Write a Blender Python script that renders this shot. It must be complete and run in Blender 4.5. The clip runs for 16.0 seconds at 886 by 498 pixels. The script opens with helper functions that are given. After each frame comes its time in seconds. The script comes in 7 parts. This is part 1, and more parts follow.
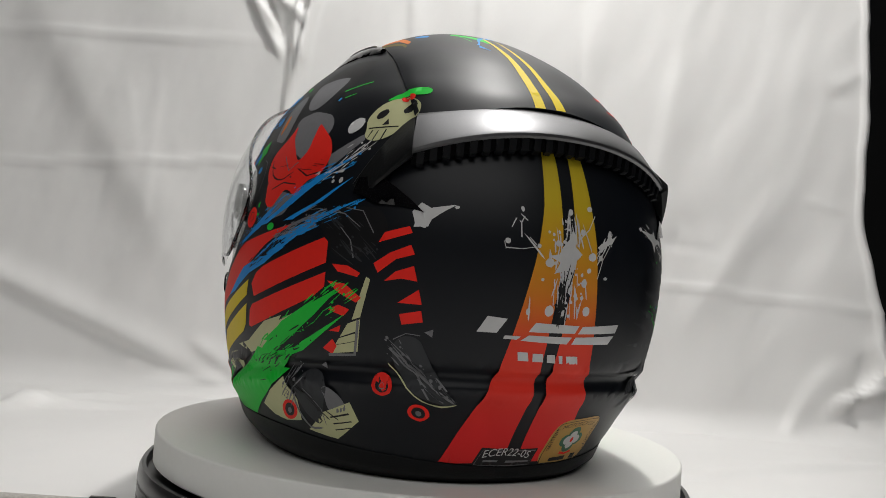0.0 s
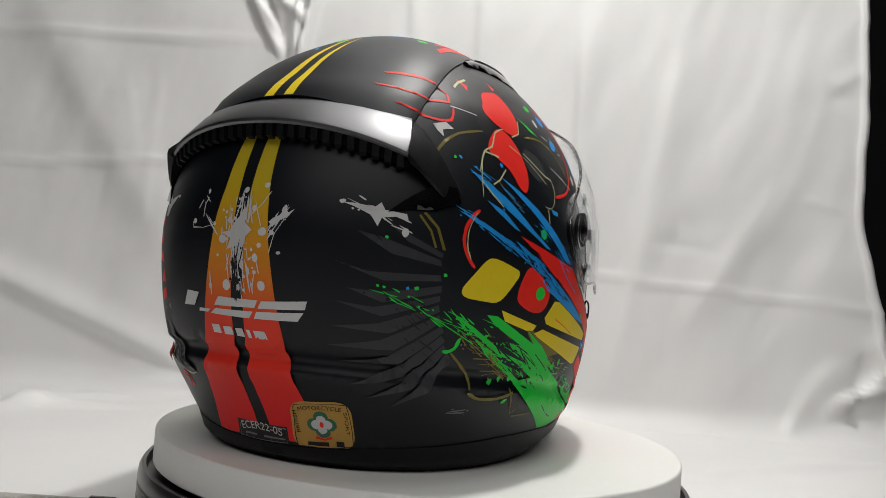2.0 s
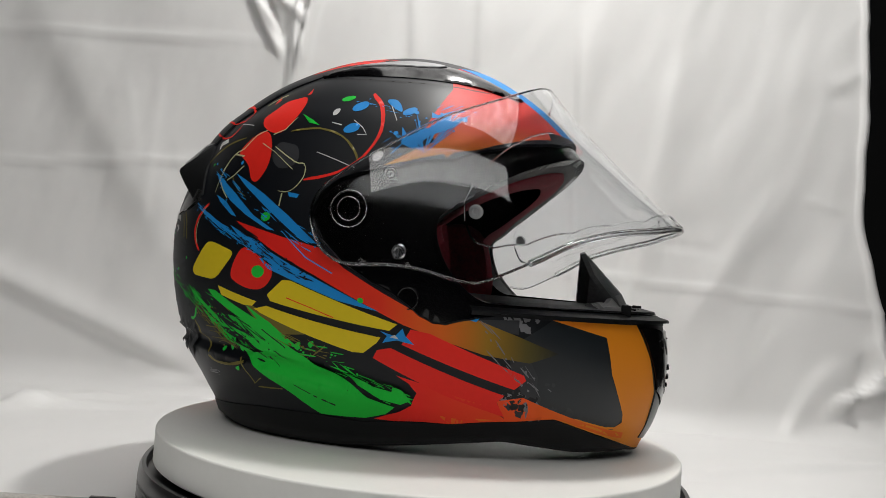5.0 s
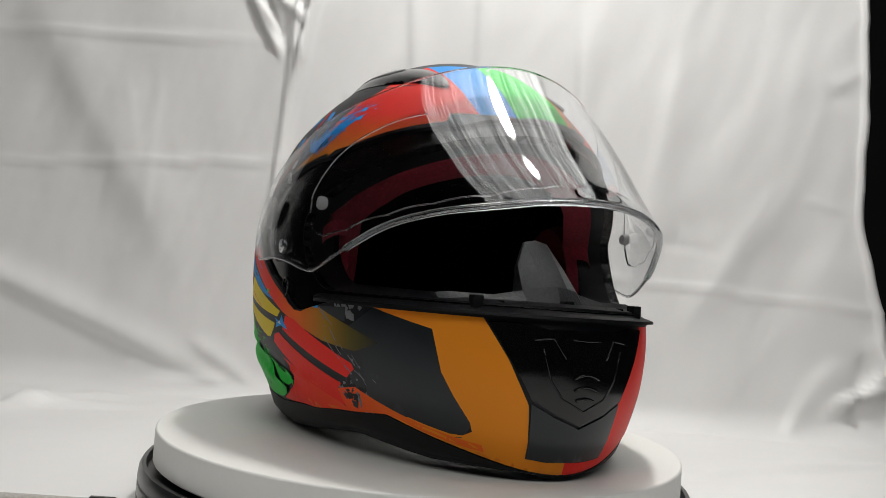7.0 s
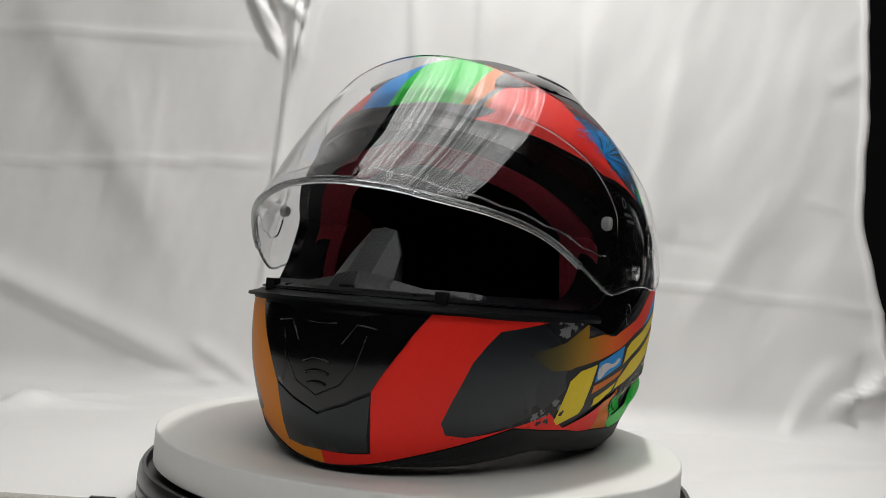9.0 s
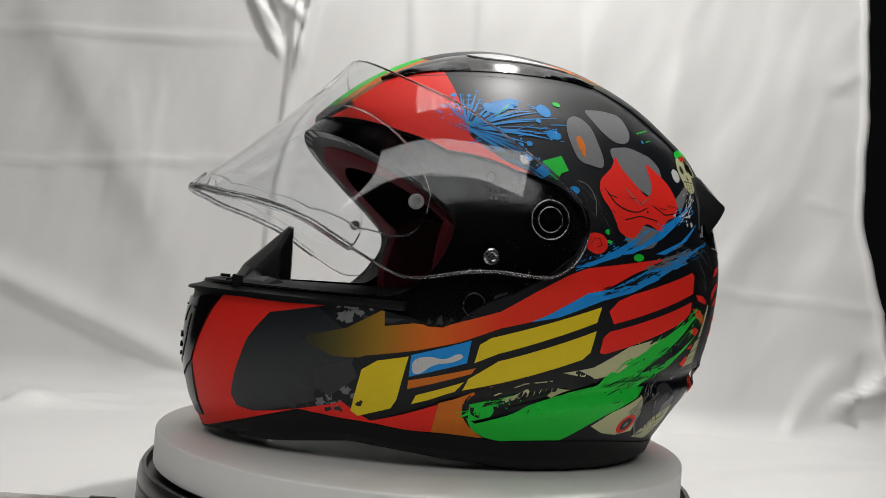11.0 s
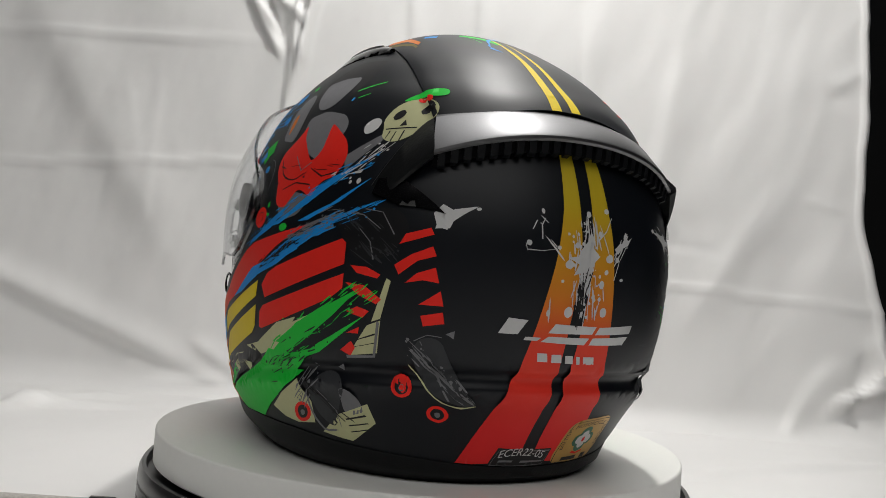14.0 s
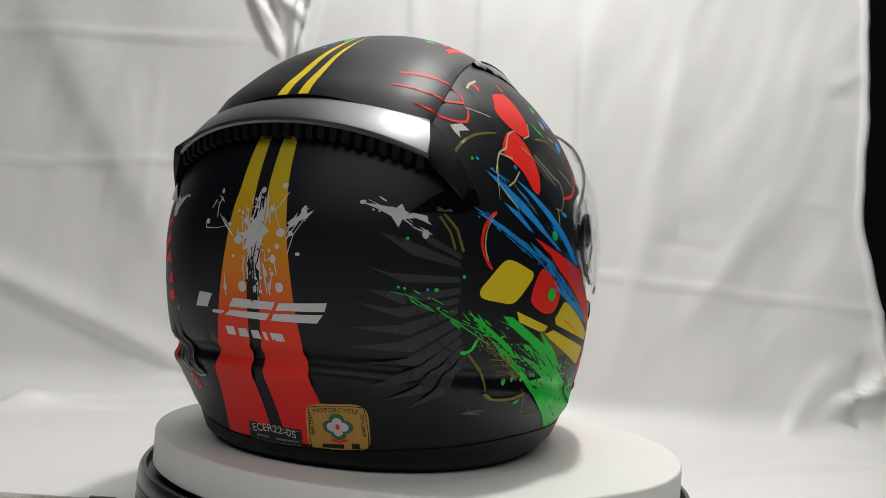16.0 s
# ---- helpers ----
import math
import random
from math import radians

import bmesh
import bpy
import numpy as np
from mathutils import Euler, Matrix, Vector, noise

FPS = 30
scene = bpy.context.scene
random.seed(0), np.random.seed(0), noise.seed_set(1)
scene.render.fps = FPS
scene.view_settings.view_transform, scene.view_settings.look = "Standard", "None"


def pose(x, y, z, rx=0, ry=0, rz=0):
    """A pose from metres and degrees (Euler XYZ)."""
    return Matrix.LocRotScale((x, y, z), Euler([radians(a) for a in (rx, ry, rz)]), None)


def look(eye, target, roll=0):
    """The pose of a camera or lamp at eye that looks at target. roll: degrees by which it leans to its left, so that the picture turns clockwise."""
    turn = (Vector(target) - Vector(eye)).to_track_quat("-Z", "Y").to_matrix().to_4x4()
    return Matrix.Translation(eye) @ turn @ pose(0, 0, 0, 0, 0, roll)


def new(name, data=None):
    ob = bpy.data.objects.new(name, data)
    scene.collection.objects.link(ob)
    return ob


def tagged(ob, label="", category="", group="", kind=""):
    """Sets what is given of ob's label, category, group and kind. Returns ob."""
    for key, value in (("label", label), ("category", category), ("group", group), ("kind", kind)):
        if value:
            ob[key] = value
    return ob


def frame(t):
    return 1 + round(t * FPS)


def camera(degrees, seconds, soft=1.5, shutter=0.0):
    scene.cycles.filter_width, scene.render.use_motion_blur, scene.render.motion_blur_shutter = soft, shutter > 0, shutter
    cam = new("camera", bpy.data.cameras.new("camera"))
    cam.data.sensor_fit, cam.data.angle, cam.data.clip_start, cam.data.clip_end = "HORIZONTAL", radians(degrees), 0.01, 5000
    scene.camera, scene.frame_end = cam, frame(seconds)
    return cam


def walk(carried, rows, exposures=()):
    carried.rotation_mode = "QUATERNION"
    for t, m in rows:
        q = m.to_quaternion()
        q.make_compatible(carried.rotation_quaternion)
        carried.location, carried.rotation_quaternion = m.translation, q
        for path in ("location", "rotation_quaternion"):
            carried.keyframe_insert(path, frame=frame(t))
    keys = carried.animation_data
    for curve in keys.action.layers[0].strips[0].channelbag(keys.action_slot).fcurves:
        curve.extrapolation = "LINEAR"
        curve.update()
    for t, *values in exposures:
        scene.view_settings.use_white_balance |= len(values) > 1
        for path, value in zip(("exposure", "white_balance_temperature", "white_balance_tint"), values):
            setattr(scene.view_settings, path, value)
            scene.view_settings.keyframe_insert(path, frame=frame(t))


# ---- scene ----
# ---------------------------------------------------------------- camera
EYE = Vector((0.0, -0.5552, 0.0989))
cam = camera(57.2, 16.0, soft=0.85)
VIEW = look(EYE, EYE + Vector((0.009416, 0.998927, 0.045340)), roll=4.515)
walk(cam, [(0.0, VIEW), (16.0, VIEW)])

# ---------------------------------------------------------------- light
world = bpy.data.worlds.new("room_dusk")
world.use_nodes = True
world.node_tree.nodes["Background"].inputs[0].default_value = (0.9, 0.95, 1.0, 1)
world.node_tree.nodes["Background"].inputs[1].default_value = 0.25
scene.world = world


def area_lamp(name, eye, target, size_x, size_y, watts, colour, shape="RECTANGLE"):
    data = bpy.data.lights.new(name, "AREA")
    data.shape, data.size, data.size_y = shape, size_x, size_y
    data.energy, data.color = watts, colour
    ob = new(name, data)
    ob.matrix_world = look(eye, target)
    return ob


area_lamp("overhead_bulb", (0.145, 0.045, 0.975), (0.144, 0.04, 0.0), 0.05, 0.10, 4.8, (1.0, 0.98, 0.95), "ELLIPSE")
# added fill light behind the camera, no real fixture: lifts the helmet's front and the cloth
area_lamp("front_fill", (0.0, -1.8, 1.7), (0.0, 0.0, 0.1), 2.6, 1.2, 21.0, (1.0, 0.985, 0.96))
scene.view_settings.exposure = 0.17

# ---------------------------------------------------------------- helpers for meshes and materials


def material(name, colour, rough=0.5, metal=0.0, grain=0.0, grain_scale=300.0, bump=0.0, stain=0.0, stain_scale=12.0,
             coat=0.0, spec=0.5, stretch=(1, 1, 1)):
    """A painted, moulded or woven surface: fine grain and wide stains vary its colour and gloss."""
    m = bpy.data.materials.new(name)
    m.use_nodes = True
    n, ln = m.node_tree.nodes, m.node_tree.links
    b = n["Principled BSDF"]
    b.inputs["Roughness"].default_value, b.inputs["Metallic"].default_value = rough, metal
    b.inputs["Specular IOR Level"].default_value = spec
    b.inputs["Coat Weight"].default_value = coat
    b.inputs["Coat Roughness"].default_value = 0.08
    co = n.new("ShaderNodeTexCoord")
    mp = n.new("ShaderNodeMapping")
    mp.inputs["Scale"].default_value = stretch
    ln.new(co.outputs["Object"], mp.inputs["Vector"])
    fine, wide = n.new("ShaderNodeTexNoise"), n.new("ShaderNodeTexNoise")
    fine.inputs["Scale"].default_value, wide.inputs["Scale"].default_value = grain_scale, stain_scale
    fine.inputs["Detail"].default_value = wide.inputs["Detail"].default_value = 4
    ln.new(mp.outputs[0], fine.inputs["Vector"]), ln.new(mp.outputs[0], wide.inputs["Vector"])
    mix = n.new("ShaderNodeMix")
    mix.data_type = "RGBA"
    mix.inputs["A"].default_value = (*[c * (1 - grain) for c in colour], 1)
    mix.inputs["B"].default_value = (*[min(1, c * (1 + grain)) for c in colour], 1)
    ln.new(fine.outputs["Fac"], mix.inputs["Factor"])
    mix2 = n.new("ShaderNodeMix")
    mix2.data_type, mix2.blend_type = "RGBA", "MULTIPLY"
    ramp = n.new("ShaderNodeMapRange")
    ramp.inputs["From Min"].default_value, ramp.inputs["From Max"].default_value = 0.3, 0.7
    ramp.inputs["To Min"].default_value, ramp.inputs["To Max"].default_value = 1 - stain, 1.0
    ln.new(wide.outputs["Fac"], ramp.inputs["Value"])
    mix2.inputs["Factor"].default_value = 1
    ln.new(mix.outputs["Result"], mix2.inputs["A"]), ln.new(ramp.outputs[0], mix2.inputs["B"])
    ln.new(mix2.outputs["Result"], b.inputs["Base Color"])
    rr = n.new("ShaderNodeMapRange")
    rr.inputs["To Min"].default_value, rr.inputs["To Max"].default_value = rough * 0.88, min(1, rough * 1.12)
    ln.new(wide.outputs["Fac"], rr.inputs["Value"]), ln.new(rr.outputs[0], b.inputs["Roughness"])
    if bump:
        bp = n.new("ShaderNodeBump")
        bp.inputs["Strength"].default_value, bp.inputs["Distance"].default_value = bump, 0.0006
        ln.new(fine.outputs["Fac"], bp.inputs["Height"]), ln.new(bp.outputs[0], b.inputs["Normal"])
    return m


def fade_paint(name, stops, axis, low, high, rough=0.5):
    """Sprayed paint that fades from colour to colour along one axis of the helmet."""
    m = material(name, (0.5, 0.5, 0.5), rough, spec=0.22)
    n, ln = m.node_tree.nodes, m.node_tree.links
    co, sep, mr, cr = (n.new(k) for k in ("ShaderNodeTexCoord", "ShaderNodeSeparateXYZ", "ShaderNodeMapRange", "ShaderNodeValToRGB"))
    ln.new(co.outputs["Object"], sep.inputs[0]), ln.new(sep.outputs[axis], mr.inputs["Value"])
    mr.inputs["From Min"].default_value, mr.inputs["From Max"].default_value = low, high
    ln.new(mr.outputs[0], cr.inputs[0])
    while len(cr.color_ramp.elements) < len(stops):
        cr.color_ramp.elements.new(0.5)
    for e, (p, c) in zip(cr.color_ramp.elements, stops):
        e.position, e.color = p, (*c, 1)
    ln.new(cr.outputs[0], n["Principled BSDF"].inputs["Base Color"])
    return m


def clear_plastic(name):
    m = bpy.data.materials.new(name)
    m.use_nodes = True
    b = m.node_tree.nodes["Principled BSDF"]
    b.inputs["Base Color"].default_value = (0.97, 0.98, 0.99, 1)
    b.inputs["Roughness"].default_value = 0.015
    b.inputs["IOR"].default_value = 1.5
    b.inputs["Transmission Weight"].default_value = 1.0
    return m


BLACK = material("satin_black_paint", (0.0036, 0.0048, 0.0076), 0.44, grain=0.15, stain=0.12, spec=0.27)
GLOSS = material("gloss_black_plastic", (0.003, 0.003, 0.0036), 0.13, grain=0.1, stain=0.1)
RUBBER = material("black_moulded_plastic", (0.003, 0.0035, 0.0045), 0.5, spec=0.2, grain=0.2, bump=0.25, grain_scale=900)
GRAINED = material("grained_black_plastic", (0.009, 0.0095, 0.010), 0.4, spec=0.18, grain=0.3, bump=0.2, grain_scale=700)
LINER = material("black_liner_foam", (0.002, 0.002, 0.0025), 0.95, grain=0.4, bump=0.5, spec=0.1)
MESH_RED = material("red_mesh_fabric", (0.19, 0.007, 0.018), 0.85, grain=0.7, bump=1.0, grain_scale=500, stain=0.3, stain_scale=40)
VENT = material("satin_grey_vent_slider", (0.42, 0.42, 0.43), 0.3, metal=0.9, grain=0.1, stain=0.1)
SLATE = material("slate_grey_paint", (0.009, 0.013, 0.0165), 0.33, spec=0.4, grain=0.1, stain=0.2, stain_scale=30)
SILVER = material("gunmetal_strip", (0.165, 0.165, 0.17), 0.4, metal=0.95, grain=0.12, grain_scale=1500, stain=0.1)
RED = material("red_paint", (0.80, 0.022, 0.013), 0.5, spec=0.22, grain=0.05, stain=0.06)
YELLOW = material("yellow_paint", (0.74, 0.56, 0.015), 0.5, spec=0.22, grain=0.05, stain=0.06)
GREEN = material("green_paint", (0.012, 0.54, 0.045), 0.5, spec=0.22, grain=0.05, stain=0.06)
BLUE = material("blue_paint", (0.012, 0.26, 0.68), 0.5, spec=0.22, grain=0.05, stain=0.06)
WHITE = material("white_paint", (0.55, 0.55, 0.55), 0.5, spec=0.22, grain=0.05, stain=0.06)
CREAM = material("cream_paint", (0.50, 0.50, 0.28), 0.5, spec=0.22, grain=0.06, stain=0.08)
GREY = material("grey_paint", (0.17, 0.17, 0.18), 0.5, spec=0.22, grain=0.1, stain=0.1)
DARKGREY = material("dark_grey_paint", (0.034, 0.036, 0.04), 0.5, spec=0.22, grain=0.1, stain=0.1)
OLIVE = material("olive_line_paint", (0.16, 0.13, 0.025), 0.5, spec=0.22, grain=0.1, stain=0.1)
INK = material("black_ink", (0.004, 0.004, 0.005), 0.47, grain=0.1, spec=0.31)
CLOVER = material("dark_green_ink", (0.02, 0.12, 0.06), 0.4, grain=0.1)
NOSE = material("coarse_grained_plastic", (0.032, 0.033, 0.035), 0.42, grain=0.5, grain_scale=450, bump=0.7, spec=0.4)
GOLD = material("gold_foil_sticker", (0.50, 0.29, 0.06), 0.35, metal=0.3, grain=0.1, stain=0.1)
ORANGE = material("orange_paint", (0.62, 0.16, 0.012), 0.5, spec=0.22, grain=0.05, stain=0.06)
AMBER = fade_paint("amber_fading_paint", [(0.0, (0.78, 0.10, 0.010)), (0.5, (0.76, 0.16, 0.008)), (1.0, (0.74, 0.24, 0.010))], 0, 0.02, 0.12)
STRIPE = fade_paint("yellow_to_red_stripe_paint", [(0.0, (0.68, 0.018, 0.018)), (0.3, (0.70, 0.045, 0.018)), (0.46, (0.60, 0.19, 0.015)),
                                                    (0.75, (0.5, 0.36, 0.015)), (1.0, (0.5, 0.40, 0.02))], 2, 0.03, 0.18)
SIDE_RED = fade_paint("red_to_orange_band_paint", [(0.0, (0.78, 0.020, 0.013)), (0.36, (0.74, 0.035, 0.012)), (0.58, (0.68, 0.13, 0.012)), (0.74, (0.30, 0.16, 0.012)), (0.87, (0.09, 0.07, 0.013)), (1.0, (0.010, 0.014, 0.016))], 0, -0.06, 0.095)
BROW = fade_paint("red_to_amber_brow_paint", [(0.0, (0.60, 0.25, 0.014)), (0.35, (0.62, 0.12, 0.013)), (0.7, (0.66, 0.022, 0.014)), (1.0, (0.66, 0.02, 0.014))], 2, 0.165, 0.215)
LOWER_RED = fade_paint("red_to_amber_lower_paint", [(0.0, (0.80, 0.022, 0.013)), (0.4, (0.80, 0.05, 0.012)), (1.0, (0.76, 0.13, 0.009))], 0, 0.02, 0.10)
CLEAR = clear_plastic("clear_visor_plastic")
PIN = material("pale_plastic_pin", (0.55, 0.55, 0.56), 0.22, grain=0.05)
STEEL = material("bright_steel", (0.7, 0.7, 0.7), 0.2, metal=1.0)
PLATE = material("white_plate_plastic", (0.80, 0.80, 0.77), 0.55, grain=0.02, stain=0.04, stain_scale=6)
DRUM = material("black_drum_plastic", (0.02, 0.02, 0.021), 0.3, grain=0.15, stain=0.2)
CLOTH = material("white_satin_cloth", (0.78, 0.775, 0.765), 0.43, grain=0.05, grain_scale=1200, bump=0.15, stain=0.06, stain_scale=5)
DARK = material("dark_room_paint", (0.01, 0.01, 0.011), 0.9, grain=0.2, stain=0.3)
CORD = material("grey_braided_cord", (0.45, 0.43, 0.40), 0.8, grain=0.4, grain_scale=600, bump=0.8)


def link_mesh(name, verts, faces, mat, parent=None, label="", smooth=True):
    me = bpy.data.meshes.new(name)
    me.from_pydata([tuple(map(float, v)) for v in verts], [], [tuple(map(int, f)) for f in faces])
    me.validate()
    if smooth:
        me.shade_smooth()
    me.materials.append(mat)
    ob = new(name, me)
    if parent is not None:
        ob.parent = parent
    if label:
        ob["label"] = label
    return ob


def part(name, bm, mat, parent, label="", smooth=True):
    me = bpy.data.meshes.new(name)
    bm.to_mesh(me)
    bm.free()
    if smooth:
        me.shade_smooth()
    me.materials.append(mat)
    ob = new(name, me)
    ob.parent = parent
    if label:
        ob["label"] = label
    return ob


def spin(profile, steps=128, closed=True):
    """A solid of revolution about z from a profile of (radius, height)."""
    bm = bmesh.new()
    rings = [[bm.verts.new((r * math.cos(2 * math.pi * k / steps), r * math.sin(2 * math.pi * k / steps), z)) for k in range(steps)]
             for r, z in profile]
    for a, b in zip(rings, rings[1:]):
        for k in range(steps):
            bm.faces.new((a[k], a[(k + 1) % steps], b[(k + 1) % steps], b[k]))
    bm.faces.new(list(reversed(rings[0])))
    bm.faces.new(rings[-1])
    bmesh.ops.recalc_face_normals(bm, faces=bm.faces)
    return bm


def sharp(ob, degrees=35):
    """Smooth faces, with the edges that turn more than this kept crisp."""
    ob.data.set_sharp_from_angle(angle=radians(degrees))
    return ob


def tube(points, radius, sides=8):
    """A round bar or cord through the points."""
    bm = bmesh.new()
    pts = [Vector(p) for p in points]
    rings = []
    for i, p in enumerate(pts):
        d = (pts[min(i + 1, len(pts) - 1)] - pts[max(i - 1, 0)]).normalized()
        a = d.orthogonal().normalized() if not rings else (last - d * last.dot(d)).normalized()
        last = a
        b = d.cross(a)
        rings.append([bm.verts.new(p + (a * math.cos(2 * math.pi * k / sides) + b * math.sin(2 * math.pi * k / sides)) * radius) for k in range(sides)])
    for r, q in zip(rings, rings[1:]):
        for k in range(sides):
            bm.faces.new((r[k], r[(k + 1) % sides], q[(k + 1) % sides], q[k]))
    bm.faces.new(list(reversed(rings[0])))
    bm.faces.new(rings[-1])
    return bm


# ---------------------------------------------------------------- the setting: cloth, table, dark room


def smoothstep(a, b, x):
    t = np.clip((x - a) / (b - a), 0, 1)
    return t * t * (3 - 2 * t)


def wave_noise(x, y, seed, octaves=4, fx=1.0, fy=1.0):
    """Soft, irregular waves: sums of turned sines."""
    rng = np.random.RandomState(seed)
    out = np.zeros_like(x)
    for o in range(octaves):
        for _ in range(4):
            a, ph, ph2 = rng.uniform(0, math.tau), rng.uniform(0, math.tau), rng.uniform(0, math.tau)
            f = 2 ** o
            out += np.sin(f * (fx * x * math.cos(a) + fy * y * math.sin(a)) + ph + 1.3 * np.sin(0.7 * f * (fx * y - fy * x) + ph2)) / (f * 4)
    return out


def crease(x, y, x0, y0, x1, y1, width, height, sharp_side=1.0):
    """A fold along a line from one point of the cloth to another, steep on one side and easy on the other."""
    dx, dy = x1 - x0, y1 - y0
    ln = math.hypot(dx, dy)
    s = ((x - x0) * dx + (y - y0) * dy) / ln
    d = ((x - x0) * -dy + (y - y0) * dx) / ln
    fade = smoothstep(-0.15 * ln, 0.2 * ln, s) * (1 - smoothstep(0.7 * ln, 1.15 * ln, s))
    w = np.where(d > 0, width, width * sharp_side)
    return height * np.exp(-(d / w) ** 2) * fade


BACK_Y = 0.42          # the hanging cloth behind the turntable
TABLE_Z = -0.052       # the cloth-covered table


def hanging_cloth():
    nx, nz = 380, 460
    x = np.linspace(-0.85, 0.515, nx)
    s = np.linspace(0, 2.75, nz)      # along the cloth: first down the wall, then out over the table
    X, S = np.meshgrid(x, s)
    top = 1.45
    r = 0.035
    drop = top - (TABLE_Z + r)
    ang = np.clip((S - drop) / r, 0, math.pi / 2)
    Z = np.where(S < drop, top - S, TABLE_Z + r - r * np.sin(ang))
    Y = np.where(S < drop, BACK_Y, BACK_Y - r + r * np.cos(ang))
    flat = np.clip(S - drop - r * math.pi / 2, 0, None)
    Y = Y - flat
    H = top - S                       # unrolled height
    w = 0.0065 * wave_noise(X * 8, H * 3.0, 3, 3) + 0.0027 * wave_noise(X * 26, H * 12, 5, 3) + 0.0005 * wave_noise(X * 90, H * 70, 8, 3)
    w += crease(X, H, -0.185, 0.52, -0.205, 0.05, 0.010, 0.006, 0.25)
    w += crease(X, H, -0.27, 0.46, -0.18, 0.36, 0.012, 0.007, 0.35) - crease(X, H, -0.235, 0.44, -0.19, 0.37, 0.007, 0.008, 0.5)
    w += crease(X, H, -0.17, 0.45, -0.185, 0.34, 0.006, 0.007, 0.4)
    w += crease(X, H, -0.62, 0.20, -0.13, 0.235, 0.005, 0.0022, 0.3)
    w += crease(X, H, 0.12, 0.128, 0.56, 0.105, 0.005, 0.0026, 0.3)
    w += crease(X, H, -0.6, 0.365, -0.22, 0.375, 0.006, 0.0025, 0.3)
    w += crease(X, H, 0.16, 0.42, 0.17, 0.02, 0.02, 0.006, 0.3)
    w += crease(X, H, 0.28, 0.40, 0.22, 0.0, 0.025, 0.006, 0.5)
    w += crease(X, H, 0.40, 0.24, 0.30, 0.06, 0.024, 0.004, 0.7)
    w += crease(X, H, 0.47, 0.04, 0.43, -0.05, 0.014, 0.006, 0.5)
    w += crease(X, H, 0.515, 0.05, 0.465, -0.02, 0.007, 0.009, 0.5) + crease(X, H, 0.47, -0.005, 0.515, 0.02, 0.006, 0.008, 0.5)
    w += crease(X, H, 0.50, 0.075, 0.515, -0.01, 0.005, 0.007, 0.4) - crease(X, H, 0.49, 0.05, 0.48, -0.03, 0.006, 0.006, 0.6)
    w += crease(X, H, -0.28, 0.01, -0.20, -0.035, 0.014, 0.005, 0.4) + crease(X, H, -0.33, -0.045, -0.22, -0.03, 0.012, 0.004, 0.5)
    w += crease(X, H, -0.50, 0.40, -0.30, 0.10, 0.05, 0.007, 0.6)
    w += crease(X, H, -0.60, 0.10, -0.25, -0.03, 0.02, 0.008, 0.4)
    w += crease(X, H, -0.06, 0.55, -0.03, 0.22, 0.016, 0.003, 0.4)
    w += crease(X, H, 0.03, 0.55, 0.04, 0.22, 0.014, 0.0025, 0.4)
    w += crease(X, H, -0.245, 0.425, -0.205, 0.36, 0.006, 0.007, 0.2) - crease(X, H, -0.225, 0.43, -0.20, 0.37, 0.006, 0.008, 0.3)
    w += crease(X, H, -0.225, 0.438, -0.18, 0.405, 0.005, 0.009, 0.25) - crease(X, H, -0.20, 0.44, -0.175, 0.42, 0.005, 0.006, 0.4)
    w += crease(X, H, -0.165, 0.50, -0.19, 0.30, 0.009, 0.005, 0.3)
    w += crease(X, H, 0.507, 0.60, 0.507, -0.20, 0.004, 0.004, 0.5)
    w += crease(X, H, 0.47, 0.375, 0.51, 0.40, 0.014, 0.002, 0.4) - crease(X, H, 0.46, 0.36, 0.51, 0.365, 0.010, 0.0012, 0.5)
    w += crease(X, H, 0.44, 0.235, 0.50, 0.222, 0.006, 0.0018, 0.3)
    w += crease(X, H, -0.80, -0.28, -0.30, -0.17, 0.025, 0.020, 0.4) + crease(X, H, -0.34, -0.10, -0.42, -0.24, 0.016, 0.012, 0.5)
    w += crease(X, H, 0.22, -0.30, 0.50, -0.16, 0.025, 0.010, 0.5)
    rng = np.random.RandomState(17)
    for _ in range(60):
        cx, ch, ln, ang = rng.uniform(-0.8, 0.52), rng.uniform(-0.35, 0.6), rng.uniform(0.04, 0.22), rng.choice([1.45, 1.7, 0.2, -0.15, 1.1, 2.1]) + rng.normal() * 0.2
        w += crease(X, H, cx, ch, cx + ln * math.cos(ang), ch + ln * math.sin(ang), rng.uniform(0.006, 0.016), rng.uniform(-0.0013, 0.0015), rng.uniform(0.3, 1.0))
    edge = smoothstep(0.44, 0.515, X)
    X = X + edge * (0.008 * wave_noise(H * 14, H * 5, 11, 4) + 0.05 * smoothstep(0.25, -0.02, H))
    Y = Y - np.where(S < drop + 0.05, w, w * 0.3)
    Z = Z + np.where(S < drop + 0.05, 0, np.abs(w) * 0.6)
    near = smoothstep(0.24, 0.19, np.hypot(X, Y))
    Z = np.where(flat > 0, Z * (1 - near) + (TABLE_Z - 0.001) * near, Z)
    verts = np.stack([X.ravel(), Y.ravel(), Z.ravel()], 1)
    k = np.arange(nz * nx).reshape(nz, nx)
    faces = np.stack([k[:-1, :-1].ravel(), k[1:, :-1].ravel(), k[1:, 1:].ravel(), k[:-1, 1:].ravel()], 1)
    ob = link_mesh("backdrop", verts, faces, CLOTH)
    sol = ob.modifiers.new("thickness", "SOLIDIFY")
    sol.thickness, sol.offset = 0.0008, -1
    return tagged(ob, "creased white satin cloth hanging behind and draped over the table", "backdrop cloth", kind="structure")


hanging_cloth()


